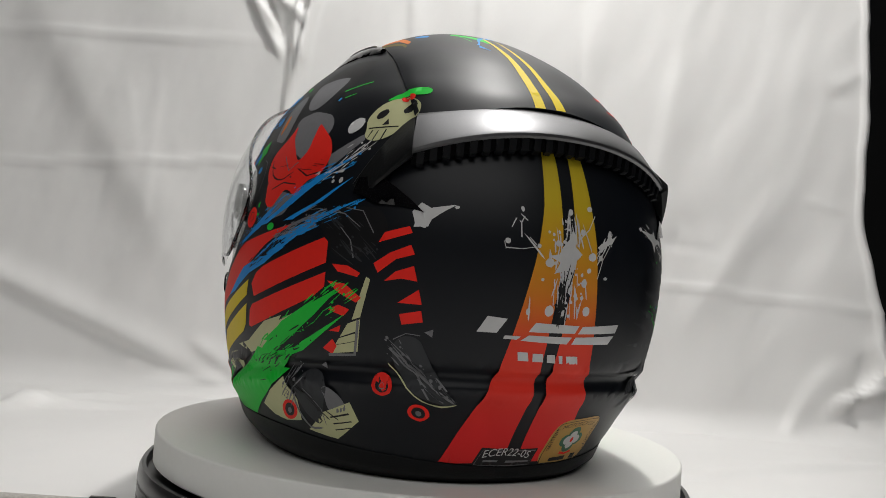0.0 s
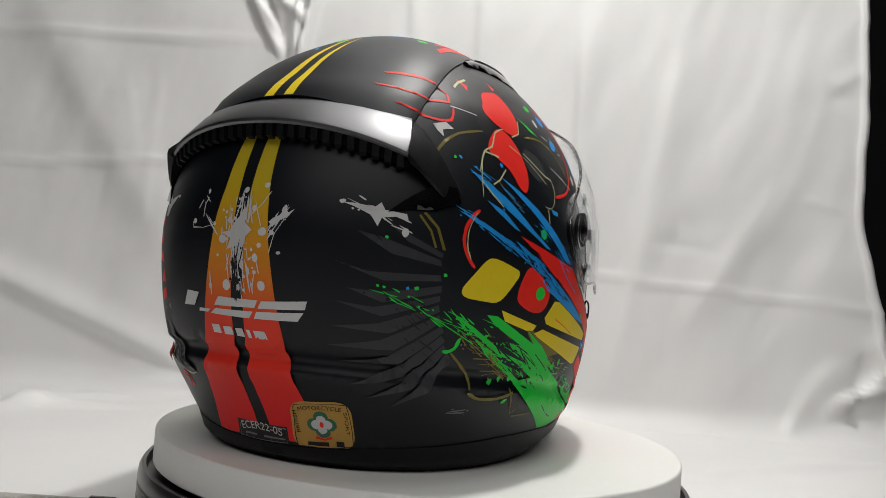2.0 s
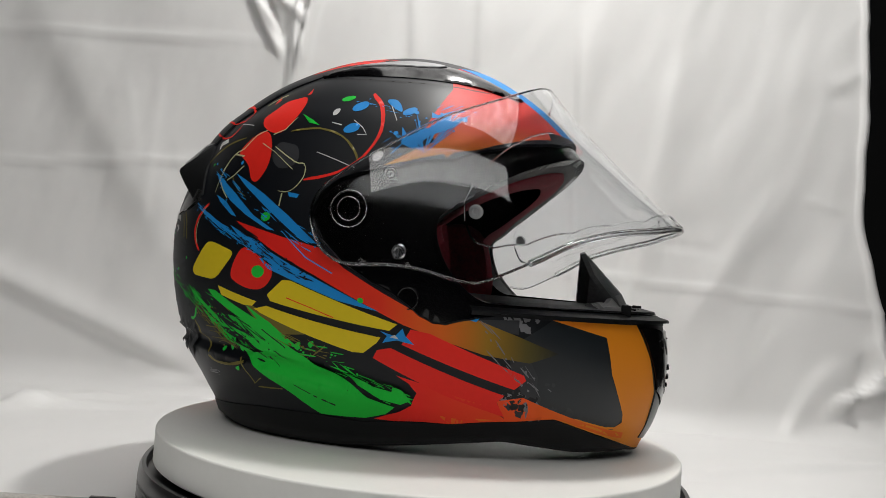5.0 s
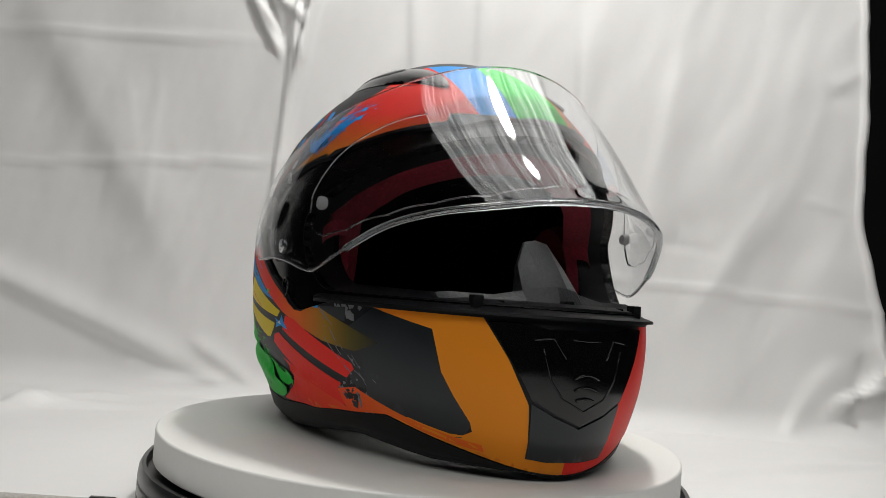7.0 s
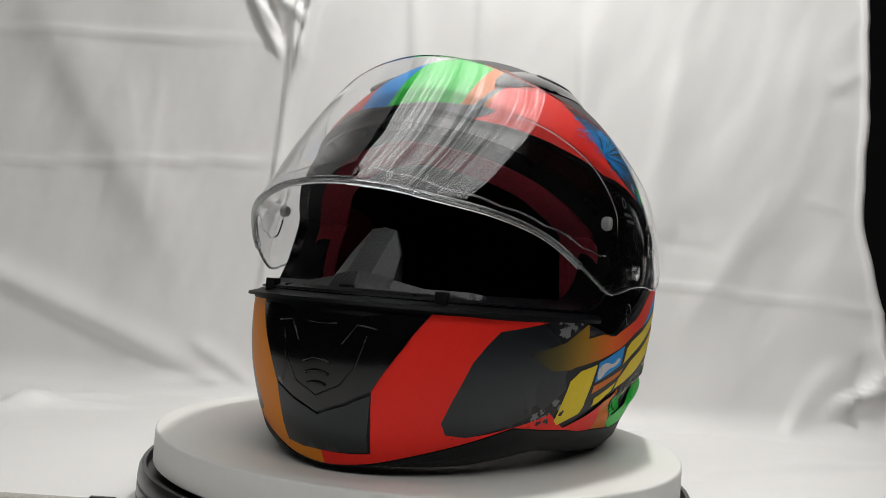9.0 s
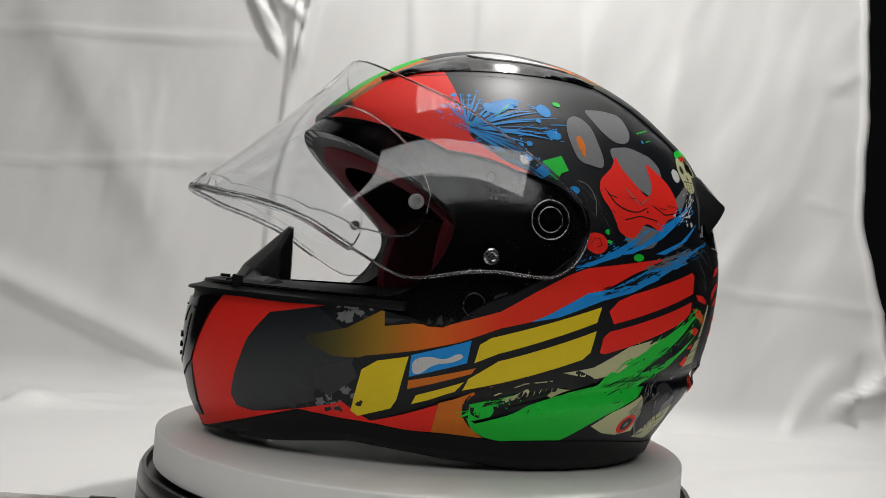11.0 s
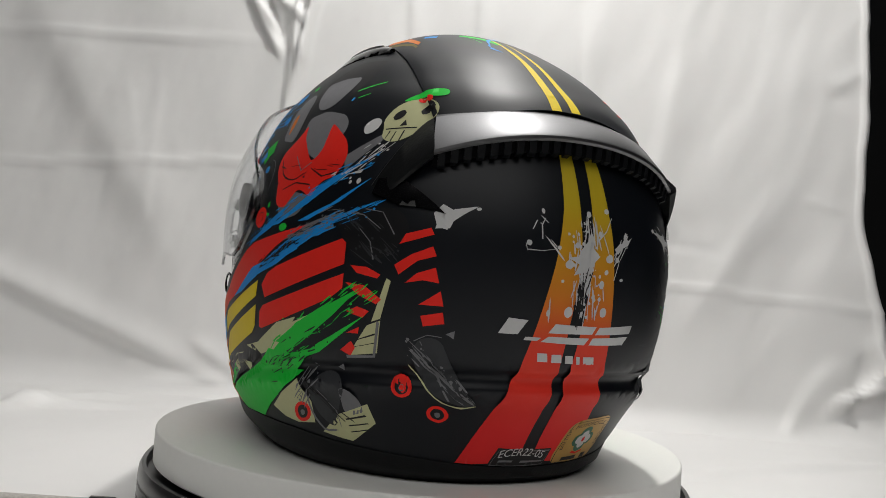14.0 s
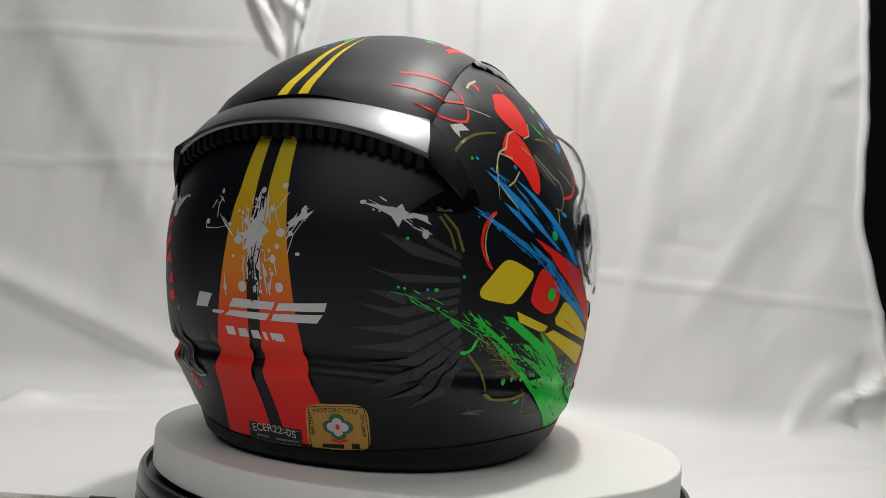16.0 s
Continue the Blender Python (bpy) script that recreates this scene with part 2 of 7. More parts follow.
def box(name, lo, hi, mat, label, category, kind="structure"):
    bm = bmesh.new()
    bmesh.ops.create_cube(bm, size=1)
    for v in bm.verts:
        v.co = Vector([lo[i] + (v.co[i] + 0.5) * (hi[i] - lo[i]) for i in range(3)])
    me = bpy.data.meshes.new(name)
    bm.to_mesh(me)
    bm.free()
    me.materials.append(mat)
    return tagged(new(name, me), label, category, kind=kind)


def softbox():
    """The lamp's diffuser over the turntable: a creased, glowing sheet in a dark frame."""
    m = bpy.data.materials.new("glowing_diffuser_cloth")
    m.use_nodes = True
    n, ln = m.node_tree.nodes, m.node_tree.links
    co, mp, nz, mr, em = (n.new(k) for k in ("ShaderNodeTexCoord", "ShaderNodeMapping", "ShaderNodeTexNoise", "ShaderNodeMapRange", "ShaderNodeEmission"))
    mp.inputs["Scale"].default_value = (20, 2.4, 1)
    nz.inputs["Scale"].default_value, nz.inputs["Detail"].default_value, nz.inputs["Distortion"].default_value = 2.2, 6, 1.2
    mr.inputs["From Min"].default_value, mr.inputs["From Max"].default_value = 0.36, 0.66
    mr.inputs["To Min"].default_value, mr.inputs["To Max"].default_value = 0.5, 3.1
    em.inputs["Color"].default_value = (1.0, 0.985, 0.96, 1)
    ln.new(co.outputs["Object"], mp.inputs[0]), ln.new(mp.outputs[0], nz.inputs["Vector"]), ln.new(nz.outputs["Fac"], mr.inputs["Value"])
    ln.new(mr.outputs[0], em.inputs["Strength"]), ln.new(em.outputs[0], n["Material Output"].inputs["Surface"])
    x, y = np.meshgrid(np.linspace(-0.28, 0.50, 40), np.linspace(-0.36, 0.56, 60))
    z = 1.0 + 0.008 * wave_noise(x * 22, y * 6, 21, 3)
    k = np.arange(2400).reshape(60, 40)
    faces = np.stack([k[:-1, :-1].ravel(), k[:-1, 1:].ravel(), k[1:, 1:].ravel(), k[1:, :-1].ravel()], 1)
    thing = tagged(new("softbox"), "overhead softbox lamp with a creased glowing white diffuser", "lamp")
    link_mesh("diffuser", np.stack([x.ravel(), y.ravel(), z.ravel()], 1), faces[:, ::-1], m, thing)
    for lo, hi in (((-0.31, -0.39, 0.98), (-0.282, 0.59, 1.12)), ((0.502, -0.39, 0.98), (0.53, 0.59, 1.12)), ((-0.282, -0.39, 0.98), (0.502, -0.362, 1.12)),
                   ((-0.282, 0.562, 0.98), (0.502, 0.59, 1.12)), ((-0.31, -0.39, 1.12), (0.53, 0.59, 1.14))):
        bm = bmesh.new()
        bmesh.ops.create_cube(bm, size=1)
        for v in bm.verts:
            v.co = Vector([lo[i] + (v.co[i] + 0.5) * (hi[i] - lo[i]) for i in range(3)])
        part("frame", bm, DARK, thing, "", False)
    part("stand_pole", tube([(0.1, 0.58, 1.13), (0.1, 0.72, 1.1), (0.1, 0.74, 0.9), (0.1, 0.74, -0.8)], 0.012), DRUM, thing)
    return thing


softbox()
box("table", (-0.9, -0.95, TABLE_Z - 0.05), (0.9, 0.55, TABLE_Z - 0.022), DARK, "dark table top under the white cloth", "table")
box("floor", (-2, -2, -0.85), (2, 2, -0.80), DARK, "dark floor of the room", "floor")
box("ceiling", (-2, -2, 2.3), (2, 2, 2.35), DARK, "dark ceiling of the room", "ceiling")
box("wall_north", (-2, 1.2, -0.8), (2, 1.25, 2.3), DARK, "dark wall behind the cloth", "wall")
box("wall_south", (-2, -2.05, -0.8), (2, -2.0, 2.3), DARK, "dark wall of the room", "wall")
box("wall_east", (2.0, -2, -0.8), (2.05, 1.25, 2.3), DARK, "dark wall of the room", "wall")
box("wall_west", (-2.05, -2, -0.8), (-2.0, 1.25, 2.3), DARK, "dark wall of the room", "wall")

# ---------------------------------------------------------------- the turntable


def build_turntable():
    base = tagged(new("turntable"), "motorised display turntable with black drum and white plate on the cloth", "turntable")
    rings = [(0.170, 0.0), (0.1765, 0.001), (0.178, 0.006), (0.178, 0.012), (0.1765, 0.0125), (0.1765, 0.0145), (0.178, 0.015), (0.178, 0.0205),
             (0.177, 0.021), (0.177, 0.0225), (0.178, 0.023), (0.1775, 0.0285), (0.176, 0.0312), (0.1735, 0.0312), (0.1725, 0.026), (0.15, 0.026)]
    prof = [(rad, TABLE_Z + h) for rad, h in rings]
    sharp(part("drum", spin(prof), DRUM, base, "glossy black ribbed drum"))
    plate = new("plate")
    plate.parent = base
    b = 0.0014
    prof = [(0.168, -0.0205), (0.170, -0.019)] + [(0.170 - b + b * math.cos(a), -b + b * math.sin(a)) for a in np.linspace(0, math.pi / 2, 6)]
    bm = spin(prof)
    plate_mesh = bpy.data.meshes.new("plate")
    bm.to_mesh(plate_mesh)
    bm.free()
    plate_mesh.shade_smooth()
    plate_mesh.materials.append(PLATE)
    bpy.data.objects.remove(plate)
    plate = new("plate", plate_mesh)
    plate.parent = base
    sharp(plate)
    part("spindle", spin([(0.03, TABLE_Z + 0.026), (0.03, -0.0206)], 24), DRUM, base)
    return base, plate


turntable, plate = build_turntable()
cord_pts = [(-0.178 - 0.035 * k + 0.0, -0.07 - 0.006 * math.sin(k * 0.9), TABLE_Z + 0.0065 + 0.001 * math.sin(k)) for k in range(18)]
cord = tagged(new("power_cord"), "grey braided power cord lying on the white cloth", "cord")
part("cable", tube(cord_pts, 0.0045, 10), CORD, cord)
part("strain_relief", tube([(-0.176, -0.07, TABLE_Z + 0.0065), (-0.19, -0.0705, TABLE_Z + 0.0065)], 0.0058, 12), DRUM, cord)

# ---------------------------------------------------------------- the helmet: its shell is a closed form
# height, front reach, back reach, half width; x is forward, y to the left, the eyes of the form sit at MIDDLE
SECTIONS = [(-0.012, 0.132, -0.136, 0.086), (0.0, 0.140, -0.140, 0.095), (0.012, 0.146, -0.146, 0.103), (0.025, 0.152, -0.154, 0.111), (0.050, 0.157, -0.170, 0.119),
            (0.080, 0.155, -0.181, 0.1235), (0.115, 0.142, -0.186, 0.1245), (0.140, 0.130, -0.183, 0.1215), (0.165, 0.115, -0.174, 0.1145),
            (0.190, 0.098, -0.159, 0.1035), (0.205, 0.085, -0.143, 0.093), (0.220, 0.069, -0.124, 0.0795), (0.235, 0.048, -0.099, 0.061),
            (0.245, 0.029, -0.079, 0.045), (0.252, 0.008, -0.056, 0.027), (0.2555, -0.012, -0.038, 0.011), (0.2560, -0.0249, -0.0251, 0.0001)]
XC = -0.025
MIDDLE = np.array([-0.02, 0.0, 0.115])


def section_table():
    c = np.array(SECTIONS)
    p = np.vstack([2 * c[0] - c[1], c, 2 * c[-1] - c[-2]])
    rows = []
    for i in range(1, len(p) - 2):
        for t in np.linspace(0, 1, 16, endpoint=False):
            rows.append(0.5 * (2 * p[i] + (p[i + 1] - p[i - 1]) * t + (2 * p[i - 1] - 5 * p[i] + 4 * p[i + 1] - p[i + 2]) * t * t
                               + (3 * p[i] - p[i - 1] - 3 * p[i + 1] + p[i + 2]) * t ** 3))
    rows.append(p[-2])
    t = np.array(rows)
    t[:, 0] = np.maximum.accumulate(t[:, 0] + np.arange(len(t)) * 1e-9)
    return t


TABLE = section_table()


def form(p):
    """Below 1 inside the shell's form, above 1 outside."""
    x, y, z = p[..., 0], p[..., 1], p[..., 2]
    xf, xb, w = (np.interp(z, TABLE[:, 0], TABLE[:, k]) for k in (1, 2, 3))
    ahead = x > XC
    a = np.where(ahead, xf - XC, XC - xb)
    n = np.where(ahead, 1.9, 2.2)
    v = (np.abs(x - XC) / np.maximum(a, 1e-5)) ** n + (np.abs(y) / np.maximum(w, 1e-5)) ** n
    return np.where(z > 0.2559, 9.0, v)


def heading(u, v):
    """The direction of a place on the shell: u, v are degrees from the crown, forward and to the left."""
    u, v = np.asarray(u, float), np.asarray(v, float)
    c = np.radians(np.hypot(u, v))
    az = np.arctan2(v, u)
    return np.stack([np.sin(c) * np.cos(az), np.sin(c) * np.sin(az), np.cos(c)], -1)


def groove_line(x):
    """The height at which the moulded groove low on the back and sides begins."""
    return np.interp(x, [-0.17, -0.13, -0.095, -0.05, 0.0, 0.05, 0.08], [0.0515, 0.049, 0.0465, 0.040, 0.0325, 0.026, 0.022])


def ridge(p):
    """The groove: an undercut above a lip that runs round the back and fades towards the chin."""
    x, z = p[..., 0], p[..., 2]
    line = groove_line(x)
    amount = 1 - smoothstep(-0.03, 0.045, x)
    return (-0.0028 * smoothstep(line, line + 0.005, z) * (1 - smoothstep(line + 0.006, line + 0.0115, z))
            + 0.0010 * smoothstep(line - 0.02, line, z) * (1 - smoothstep(line, line + 0.003, z))) * amount


def shell(u, v, off=0.0):
    """Points of the shell at u, v, lifted by off along the direction."""
    d = heading(u, v)
    lo, hi = np.full(d.shape[:-1], 0.02), np.full(d.shape[:-1], 0.30)
    for _ in range(36):
        mid = (lo + hi) / 2
        inside = form(MIDDLE + d * mid[..., None]) < 1
        lo, hi = np.where(inside, mid, lo), np.where(inside, hi, mid)
    p = MIDDLE + d * lo[..., None]
    return p + d * (ridge(p) + off)[..., None]


from mathutils.geometry import delaunay_2d_cdt


def polar(c, az):
    return c * np.cos(np.radians(az)), c * np.sin(np.radians(az))


def mirror(pts):
    return [(u, -v) for u, v in pts]


def both(pts):
    """A closed outline from its left half, which runs from one place on the middle line to another."""
    return list(pts) + [(u, -v) for u, v in reversed(pts) if abs(v) > 1e-6]


def inside(poly, x, y):
    p = np.asarray(poly, float)
    x0, y0 = p[:, 0], p[:, 1]
    x1, y1 = np.roll(x0, -1), np.roll(y0, -1)
    px, py = np.asarray(x)[:, None], np.asarray(y)[:, None]
    hit = ((y0 > py) != (y1 > py)) & (px < (x1 - x0) * (py - y0) / np.where(y1 == y0, 1e-12, y1 - y0) + x0)
    return hit.sum(1) % 2 == 1


def resample(poly, step):
    out = []
    for (a, b), (c, d) in zip(poly, list(poly[1:]) + [poly[0]]):
        n = max(1, int(math.ceil(math.hypot(c - a, d - b) / step)))
        out += [(a + (c - a) * k / n, b + (d - b) * k / n) for k in range(n)]
    return out


def plan_of(d):
    """The u, v place of a direction."""
    c = math.degrees(math.acos(max(-1, min(1, d[2] / np.linalg.norm(d)))))
    az = math.atan2(d[1], d[0])
    return c * math.cos(az), c * math.sin(az)


def taut(poly, step=2.0):
    """The same outline with its long sides drawn as straight strokes on the curved shell."""
    out = []
    for p, q in zip(poly, list(poly[1:]) + [poly[0]]):
        a, b = heading(*p), heading(*q)
        n = max(1, int(math.degrees(math.acos(max(-1, min(1, float(a @ b))))) / step))
        out += [p] + [plan_of(a + (b - a) * k / n) for k in range(1, n)]
    return out


def soften(poly, times=1):
    """Rounds the corners of an outline."""
    for _ in range(times):
        out = []
        for (a, b), (c, d) in zip(poly, list(poly[1:]) + [poly[0]]):
            out += [(a * 0.75 + c * 0.25, b * 0.75 + d * 0.25), (a * 0.25 + c * 0.75, b * 0.25 + d * 0.75)]
        poly = out
    return poly


def ridge_places():
    """Close rows of places along the moulded step, so that every skin follows it alike."""
    az = np.concatenate([np.arange(56, 180, 1.5), np.arange(-180, -55, 1.5)])
    out = []
    for rise in (-0.0012, 0.0002, 0.0014, 0.0026, 0.0038, 0.0049, 0.0058, 0.0066, 0.0074, 0.0083, 0.0094, 0.0115):
        c = np.full(len(az), 118.0)
        for _ in range(12):
            p = shell(*polar(c, az))
            line = groove_line(p[:, 0]) + rise
            c = c + (p[:, 2] - line) / 0.0028
        out.append(np.stack(polar(c, az), 1))
    return np.vstack(out)


def mesh_plan(outline, holes=(), step=2.5, cut=()):
    """Triangles that fill an outline on the u, v plan."""
    loops = [resample(outline, step)] + [resample(h, step) for h in holes]
    pts, edges = [], []
    for lp in loops:
        k = len(pts)
        pts += lp
        edges += [(k + i, k + (i + 1) % len(lp)) for i in range(len(lp))]
    if len(cut):
        k = len(pts)
        pts += list(cut)
        edges += [(k + i, k + (i + 1) % len(cut)) for i in range(len(cut))]
    o = np.array(outline)
    lo, hi = o.min(0), o.max(0)
    gx, gy = np.meshgrid(np.arange(lo[0] + step / 2, hi[0], step), np.arange(lo[1] + step / 2, hi[1], step))
    gx = gx + (np.arange(gx.shape[0]) % 2)[:, None] * step * 0.5
    g = np.stack([gx.ravel(), gy.ravel()], 1)
    if len(g):
        ok = inside(outline, g[:, 0], g[:, 1])
        for h in holes:
            ok &= ~inside(h, g[:, 0], g[:, 1])
        g = g[ok]
        if len(g):
            p = shell(g[:, 0], g[:, 1])
            z = p[:, 2] - groove_line(p[:, 0])
            g = g[(z < -0.003) | (z > 0.0135) | (p[:, 0] > 0.078)]
        if len(g):
            e = np.array(pts)
            far = np.array([np.min((e[:, 0] - q[0]) ** 2 + (e[:, 1] - q[1]) ** 2) for q in g]) > (step * 0.45) ** 2
            pts += [tuple(q) for q in g[far]]
    ok = inside(outline, RIDGE_UV[:, 0], RIDGE_UV[:, 1])
    e = np.array(pts)
    for q in RIDGE_UV[ok]:
        if np.min((e[:, 0] - q[0]) ** 2 + (e[:, 1] - q[1]) ** 2) > 0.04:
            pts.append(tuple(q))
    v, _, f, _, _, _ = delaunay_2d_cdt([Vector(p) for p in pts], edges, [], 0, 1e-5)
    v = np.array([tuple(q) for q in v])
    f = np.array([tuple(t) for t in f])
    c = v[f].mean(1)
    ok = inside(outline, c[:, 0], c[:, 1])
    for h in holes:
        ok &= ~inside(h, c[:, 0], c[:, 1])
    f = f[ok]
    a, b, c = v[f[:, 0]], v[f[:, 1]], v[f[:, 2]]
    turn = (b[:, 0] - a[:, 0]) * (c[:, 1] - a[:, 1]) - (b[:, 1] - a[:, 1]) * (c[:, 0] - a[:, 0])
    f[turn < 0] = f[turn < 0][:, ::-1]
    return v, f


RIDGE_UV = ridge_places()


def patch(name, outline, mat, parent, off=0.0, thick=0.0, holes=(), step=2.5, label="", bend=None):
    """A piece of skin that follows the shell, lifted by off and thick metres deep. bend moves its points afterwards."""
    v, f = mesh_plan(outline, holes, step)
    lift = off(v[:, 0], v[:, 1]) if callable(off) else np.full(len(v), off)
    top = shell(v[:, 0], v[:, 1], lift)
    verts, faces = top, f.tolist()
    if thick:
        low = shell(v[:, 0], v[:, 1], lift - thick)
        n = len(top)
        verts = np.vstack([top, low])
        count = {}
        for t in f:
            for a, b in ((t[0], t[1]), (t[1], t[2]), (t[2], t[0])):
                count[(a, b)] = 1
        rim = [(a, b) for a, b in count if (b, a) not in count]
        faces = faces + [(t[2] + n, t[1] + n, t[0] + n) for t in f] + [(b, a, a + n, b + n) for a, b in rim]
    if bend is not None:
        verts = bend(verts)
    ob = link_mesh(name, verts, faces, mat, parent, label)
    if thick:
        sharp(ob, 50)
    return ob


def loft(name, rows, mat, parent, label="", closed=False, crisp=40):
    """Skin over rows of points, each row one cross-section; closed joins each section's ends."""
    rows = np.asarray(rows, float)
    m, n = rows.shape[:2]
    k = np.arange(m * n).reshape(m, n)
    faces = []
    for i in range(m - 1):
        for j in range(n if closed else n - 1):
            q = (j + 1) % n
            faces.append((k[i, j], k[i, q], k[i + 1, q], k[i + 1, j]))
    if closed:
        faces += [tuple(reversed(k[0])), tuple(k[-1])]
    ob = link_mesh(name, rows.reshape(-1, 3), faces, mat, parent, label)
    bm = bmesh.new()
    bm.from_mesh(ob.data)
    bmesh.ops.recalc_face_normals(bm, faces=bm.faces)
    bm.to_mesh(ob.data)
    bm.free()
    return sharp(ob, crisp)


helmet = tagged(new("motorcycle_helmet"), "satin black full-face helmet, colourful graphics, raised clear visor", "helmet")

# how far down from the crown the painted shell ends, by direction
RIM_AZ = [0, 8, 36, 45, 62, 87, 121, 152, 180]
RIM_C = [124.5, 124.3, 122.4, 125, 129, 132, 129.5, 129.0, 130]


def rim(az):
    return np.interp(np.abs(az), RIM_AZ, RIM_C)


AZ = np.linspace(-180, 180, 181)[:-1]
rim_outline = [tuple(polar(rim(a), a)) for a in AZ]
def level(z, az):
    """Places on the shell at one height, by direction."""
    az = np.asarray(az, float)
    c = np.full(az.shape, 101.0)
    for _ in range(14):
        c = c + (shell(*polar(c, az))[..., 2] - z) / 0.0028
    return [(float(a), float(b)) for a, b in zip(*polar(c, az))]


HOLE = both([(52.0, 0), (51.6, 12), (50.9, 21.1), (46, 32), (37.5, 45.1), (25.8, 57.8), (6.6, 66.7), (-9.6, 70.5), (-16.1, 73.9), (-19.4, 79.4),
             (-16.3, 85.8), (-5.8, 93.7), (7.1, 97.8), (31.2, 100.4), (38, 99.5), (43.5, 97.2), (52.2, 90.7)] + level(0.0848, [51, 45, 38, 31, 24, 16, 8, 0]))
PORT = both([(57.0, 0), (56.5, 14), (53.0, 29.7), (47.3, 44.0), (35.8, 63.6), (28.0, 74.0), (28.5, 78.5), (33.0, 83.0), (40, 86)] + level(0.0900, [58, 50, 42, 34, 26, 18, 9, 0]))
PORT = soften(taut(PORT, 5.0), 2)
painted_shell = patch("painted_shell", rim_outline, BLACK, helmet, 0.0, 0.005, [HOLE], 1.6, "satin black painted shell")
patch("eye_port_frame", both([(50.0, 0)] + HOLE[1:24] + [(101.4, 0)]), GLOSS, helmet, -0.0028, 0.006, [PORT], 2.2, "glossy black side plates and gasket")
liner_outline = [tuple(polar(rim(a) - 2, a)) for a in AZ]
patch("liner", liner_outline, LINER, helmet, -0.026, 0.004, [PORT], 4.0, "black foam liner")
lip = np.array(resample(PORT, 2.0))
lip = np.vstack([lip, lip[:1]])
loft("port_lip", np.stack([shell(lip[:, 0], lip[:, 1], o) for o in (-0.0022, -0.0030, -0.010, -0.020, -0.030)], 1), RUBBER, helmet, "black rubber edge of the eye port")
CHEEK_PAD = [(30, 65), (40, 77), (48, 90), (44, 102), (10, 110), (-25, 106), (-28, 84), (2, 68)]
brow = np.array([q for q in resample(PORT, 1.5) if np.hypot(*q) < 88])
brow = brow[np.argsort(np.arctan2(brow[:, 1], 77 - brow[:, 0]))]
brow_rows = []
for inward, deep in ((0.0, -0.018), (0.025, -0.0185), (0.05, -0.021), (0.065, -0.025), (0.07, -0.031), (0.03, -0.037)):
    uv = brow + (np.array([80.0, 0.0]) - brow) * inward
    brow_rows.append(shell(uv[:, 0], uv[:, 1], deep))
loft("brow_pad", np.stack(brow_rows, 1), MESH_RED, helmet, "red mesh pad along the eye port")
for pts in (CHEEK_PAD, mirror(CHEEK_PAD)):
    patch("cheek_pad", soften(pts, 2), MESH_RED, helmet, -0.0305, 0.008, (), 4.0, "red mesh cheek pad")

# the black ledge along the top of the chin bar
rows = []
edge_az = np.linspace(-60, 60, 61)
for a, (eu, ev) in zip(edge_az, level(0.0848, edge_az)):
    c = math.hypot(eu, ev)
    grow = 0.0042 * (1 - smoothstep(42, 60, abs(a)))
    rows.append([shell(*polar(cc, a), o) for cc, o in ((c + 0.1, -0.004), (c + 0.1, 0.0006), (c - 0.5, 0.0008), (c - 0.7, 0.0010 + grow), (c - 1.2, 0.0008 + grow),
                                                     (c - 1.4, -0.001), (c - 1.7, -0.0030), (c - 2.3, -0.0030), (c - 2.5, -0.012))])
loft("gasket_ledge", rows, RUBBER, helmet, "black rubber ledge on the chin bar", closed=True, crisp=30)

# nose guard inside the chin bar
rows = []
for y, back, high, deep in ((-0.066, 0.108, 0.0955, 0.006), (-0.060, 0.112, 0.0965, 0.010), (-0.036, 0.118, 0.0965, 0.014), (-0.0185, 0.120, 0.1000, 0.018), (-0.0155, 0.108, 0.1140, 0.024),
                            (-0.0075, 0.101, 0.1280, 0.020), (0.0, 0.100, 0.1295, 0.019), (0.0075, 0.101, 0.1280, 0.020), (0.0155, 0.108, 0.1140, 0.024),
                            (0.0185, 0.120, 0.1000, 0.018), (0.036, 0.118, 0.0965, 0.014), (0.060, 0.112, 0.0965, 0.010), (0.066, 0.108, 0.0955, 0.006)):
    reach = 0.1345 - 0.004 * abs(y) / 0.066 * 3
    low = 0.082
    mid_x = back + (reach - back) * (0.75 if abs(y) < 0.01 else 0.6)
    mid_z = low + (high - low) * (0.45 if abs(y) < 0.01 else 0.6)
    rows.append([(reach, y, low), (reach - 0.002, y, low + (high - low) * 0.2), (mid_x, y, mid_z), (back, y, high), (back - 0.003, y, high - 0.001), (back - 0.004, y, low)])
loft("nose_guard", rows, NOSE, helmet, "grained black breath guard", closed=True, crisp=12)
for k in range(9):
    y = -0.052 + 0.013 * k
    r = 0.1365 - 0.11 * (y / 0.07) ** 2 * 0.12
    bmk = bmesh.new()
    bmesh.ops.create_cube(bmk, size=1)
    for v in bmk.verts:
        v.co = Vector((r + v.co.x * 0.006, y + v.co.y * (0.006 if k % 4 == 0 else 0.0012), 0.0925 + v.co.z * (0.007 if k % 4 == 0 else 0.003)))
    bmesh.ops.bevel(bmk, geom=bmk.edges[:], offset=0.0004, segments=1, affect="EDGES")
    part("gasket_clip", bmk, RUBBER, helmet, "", False)

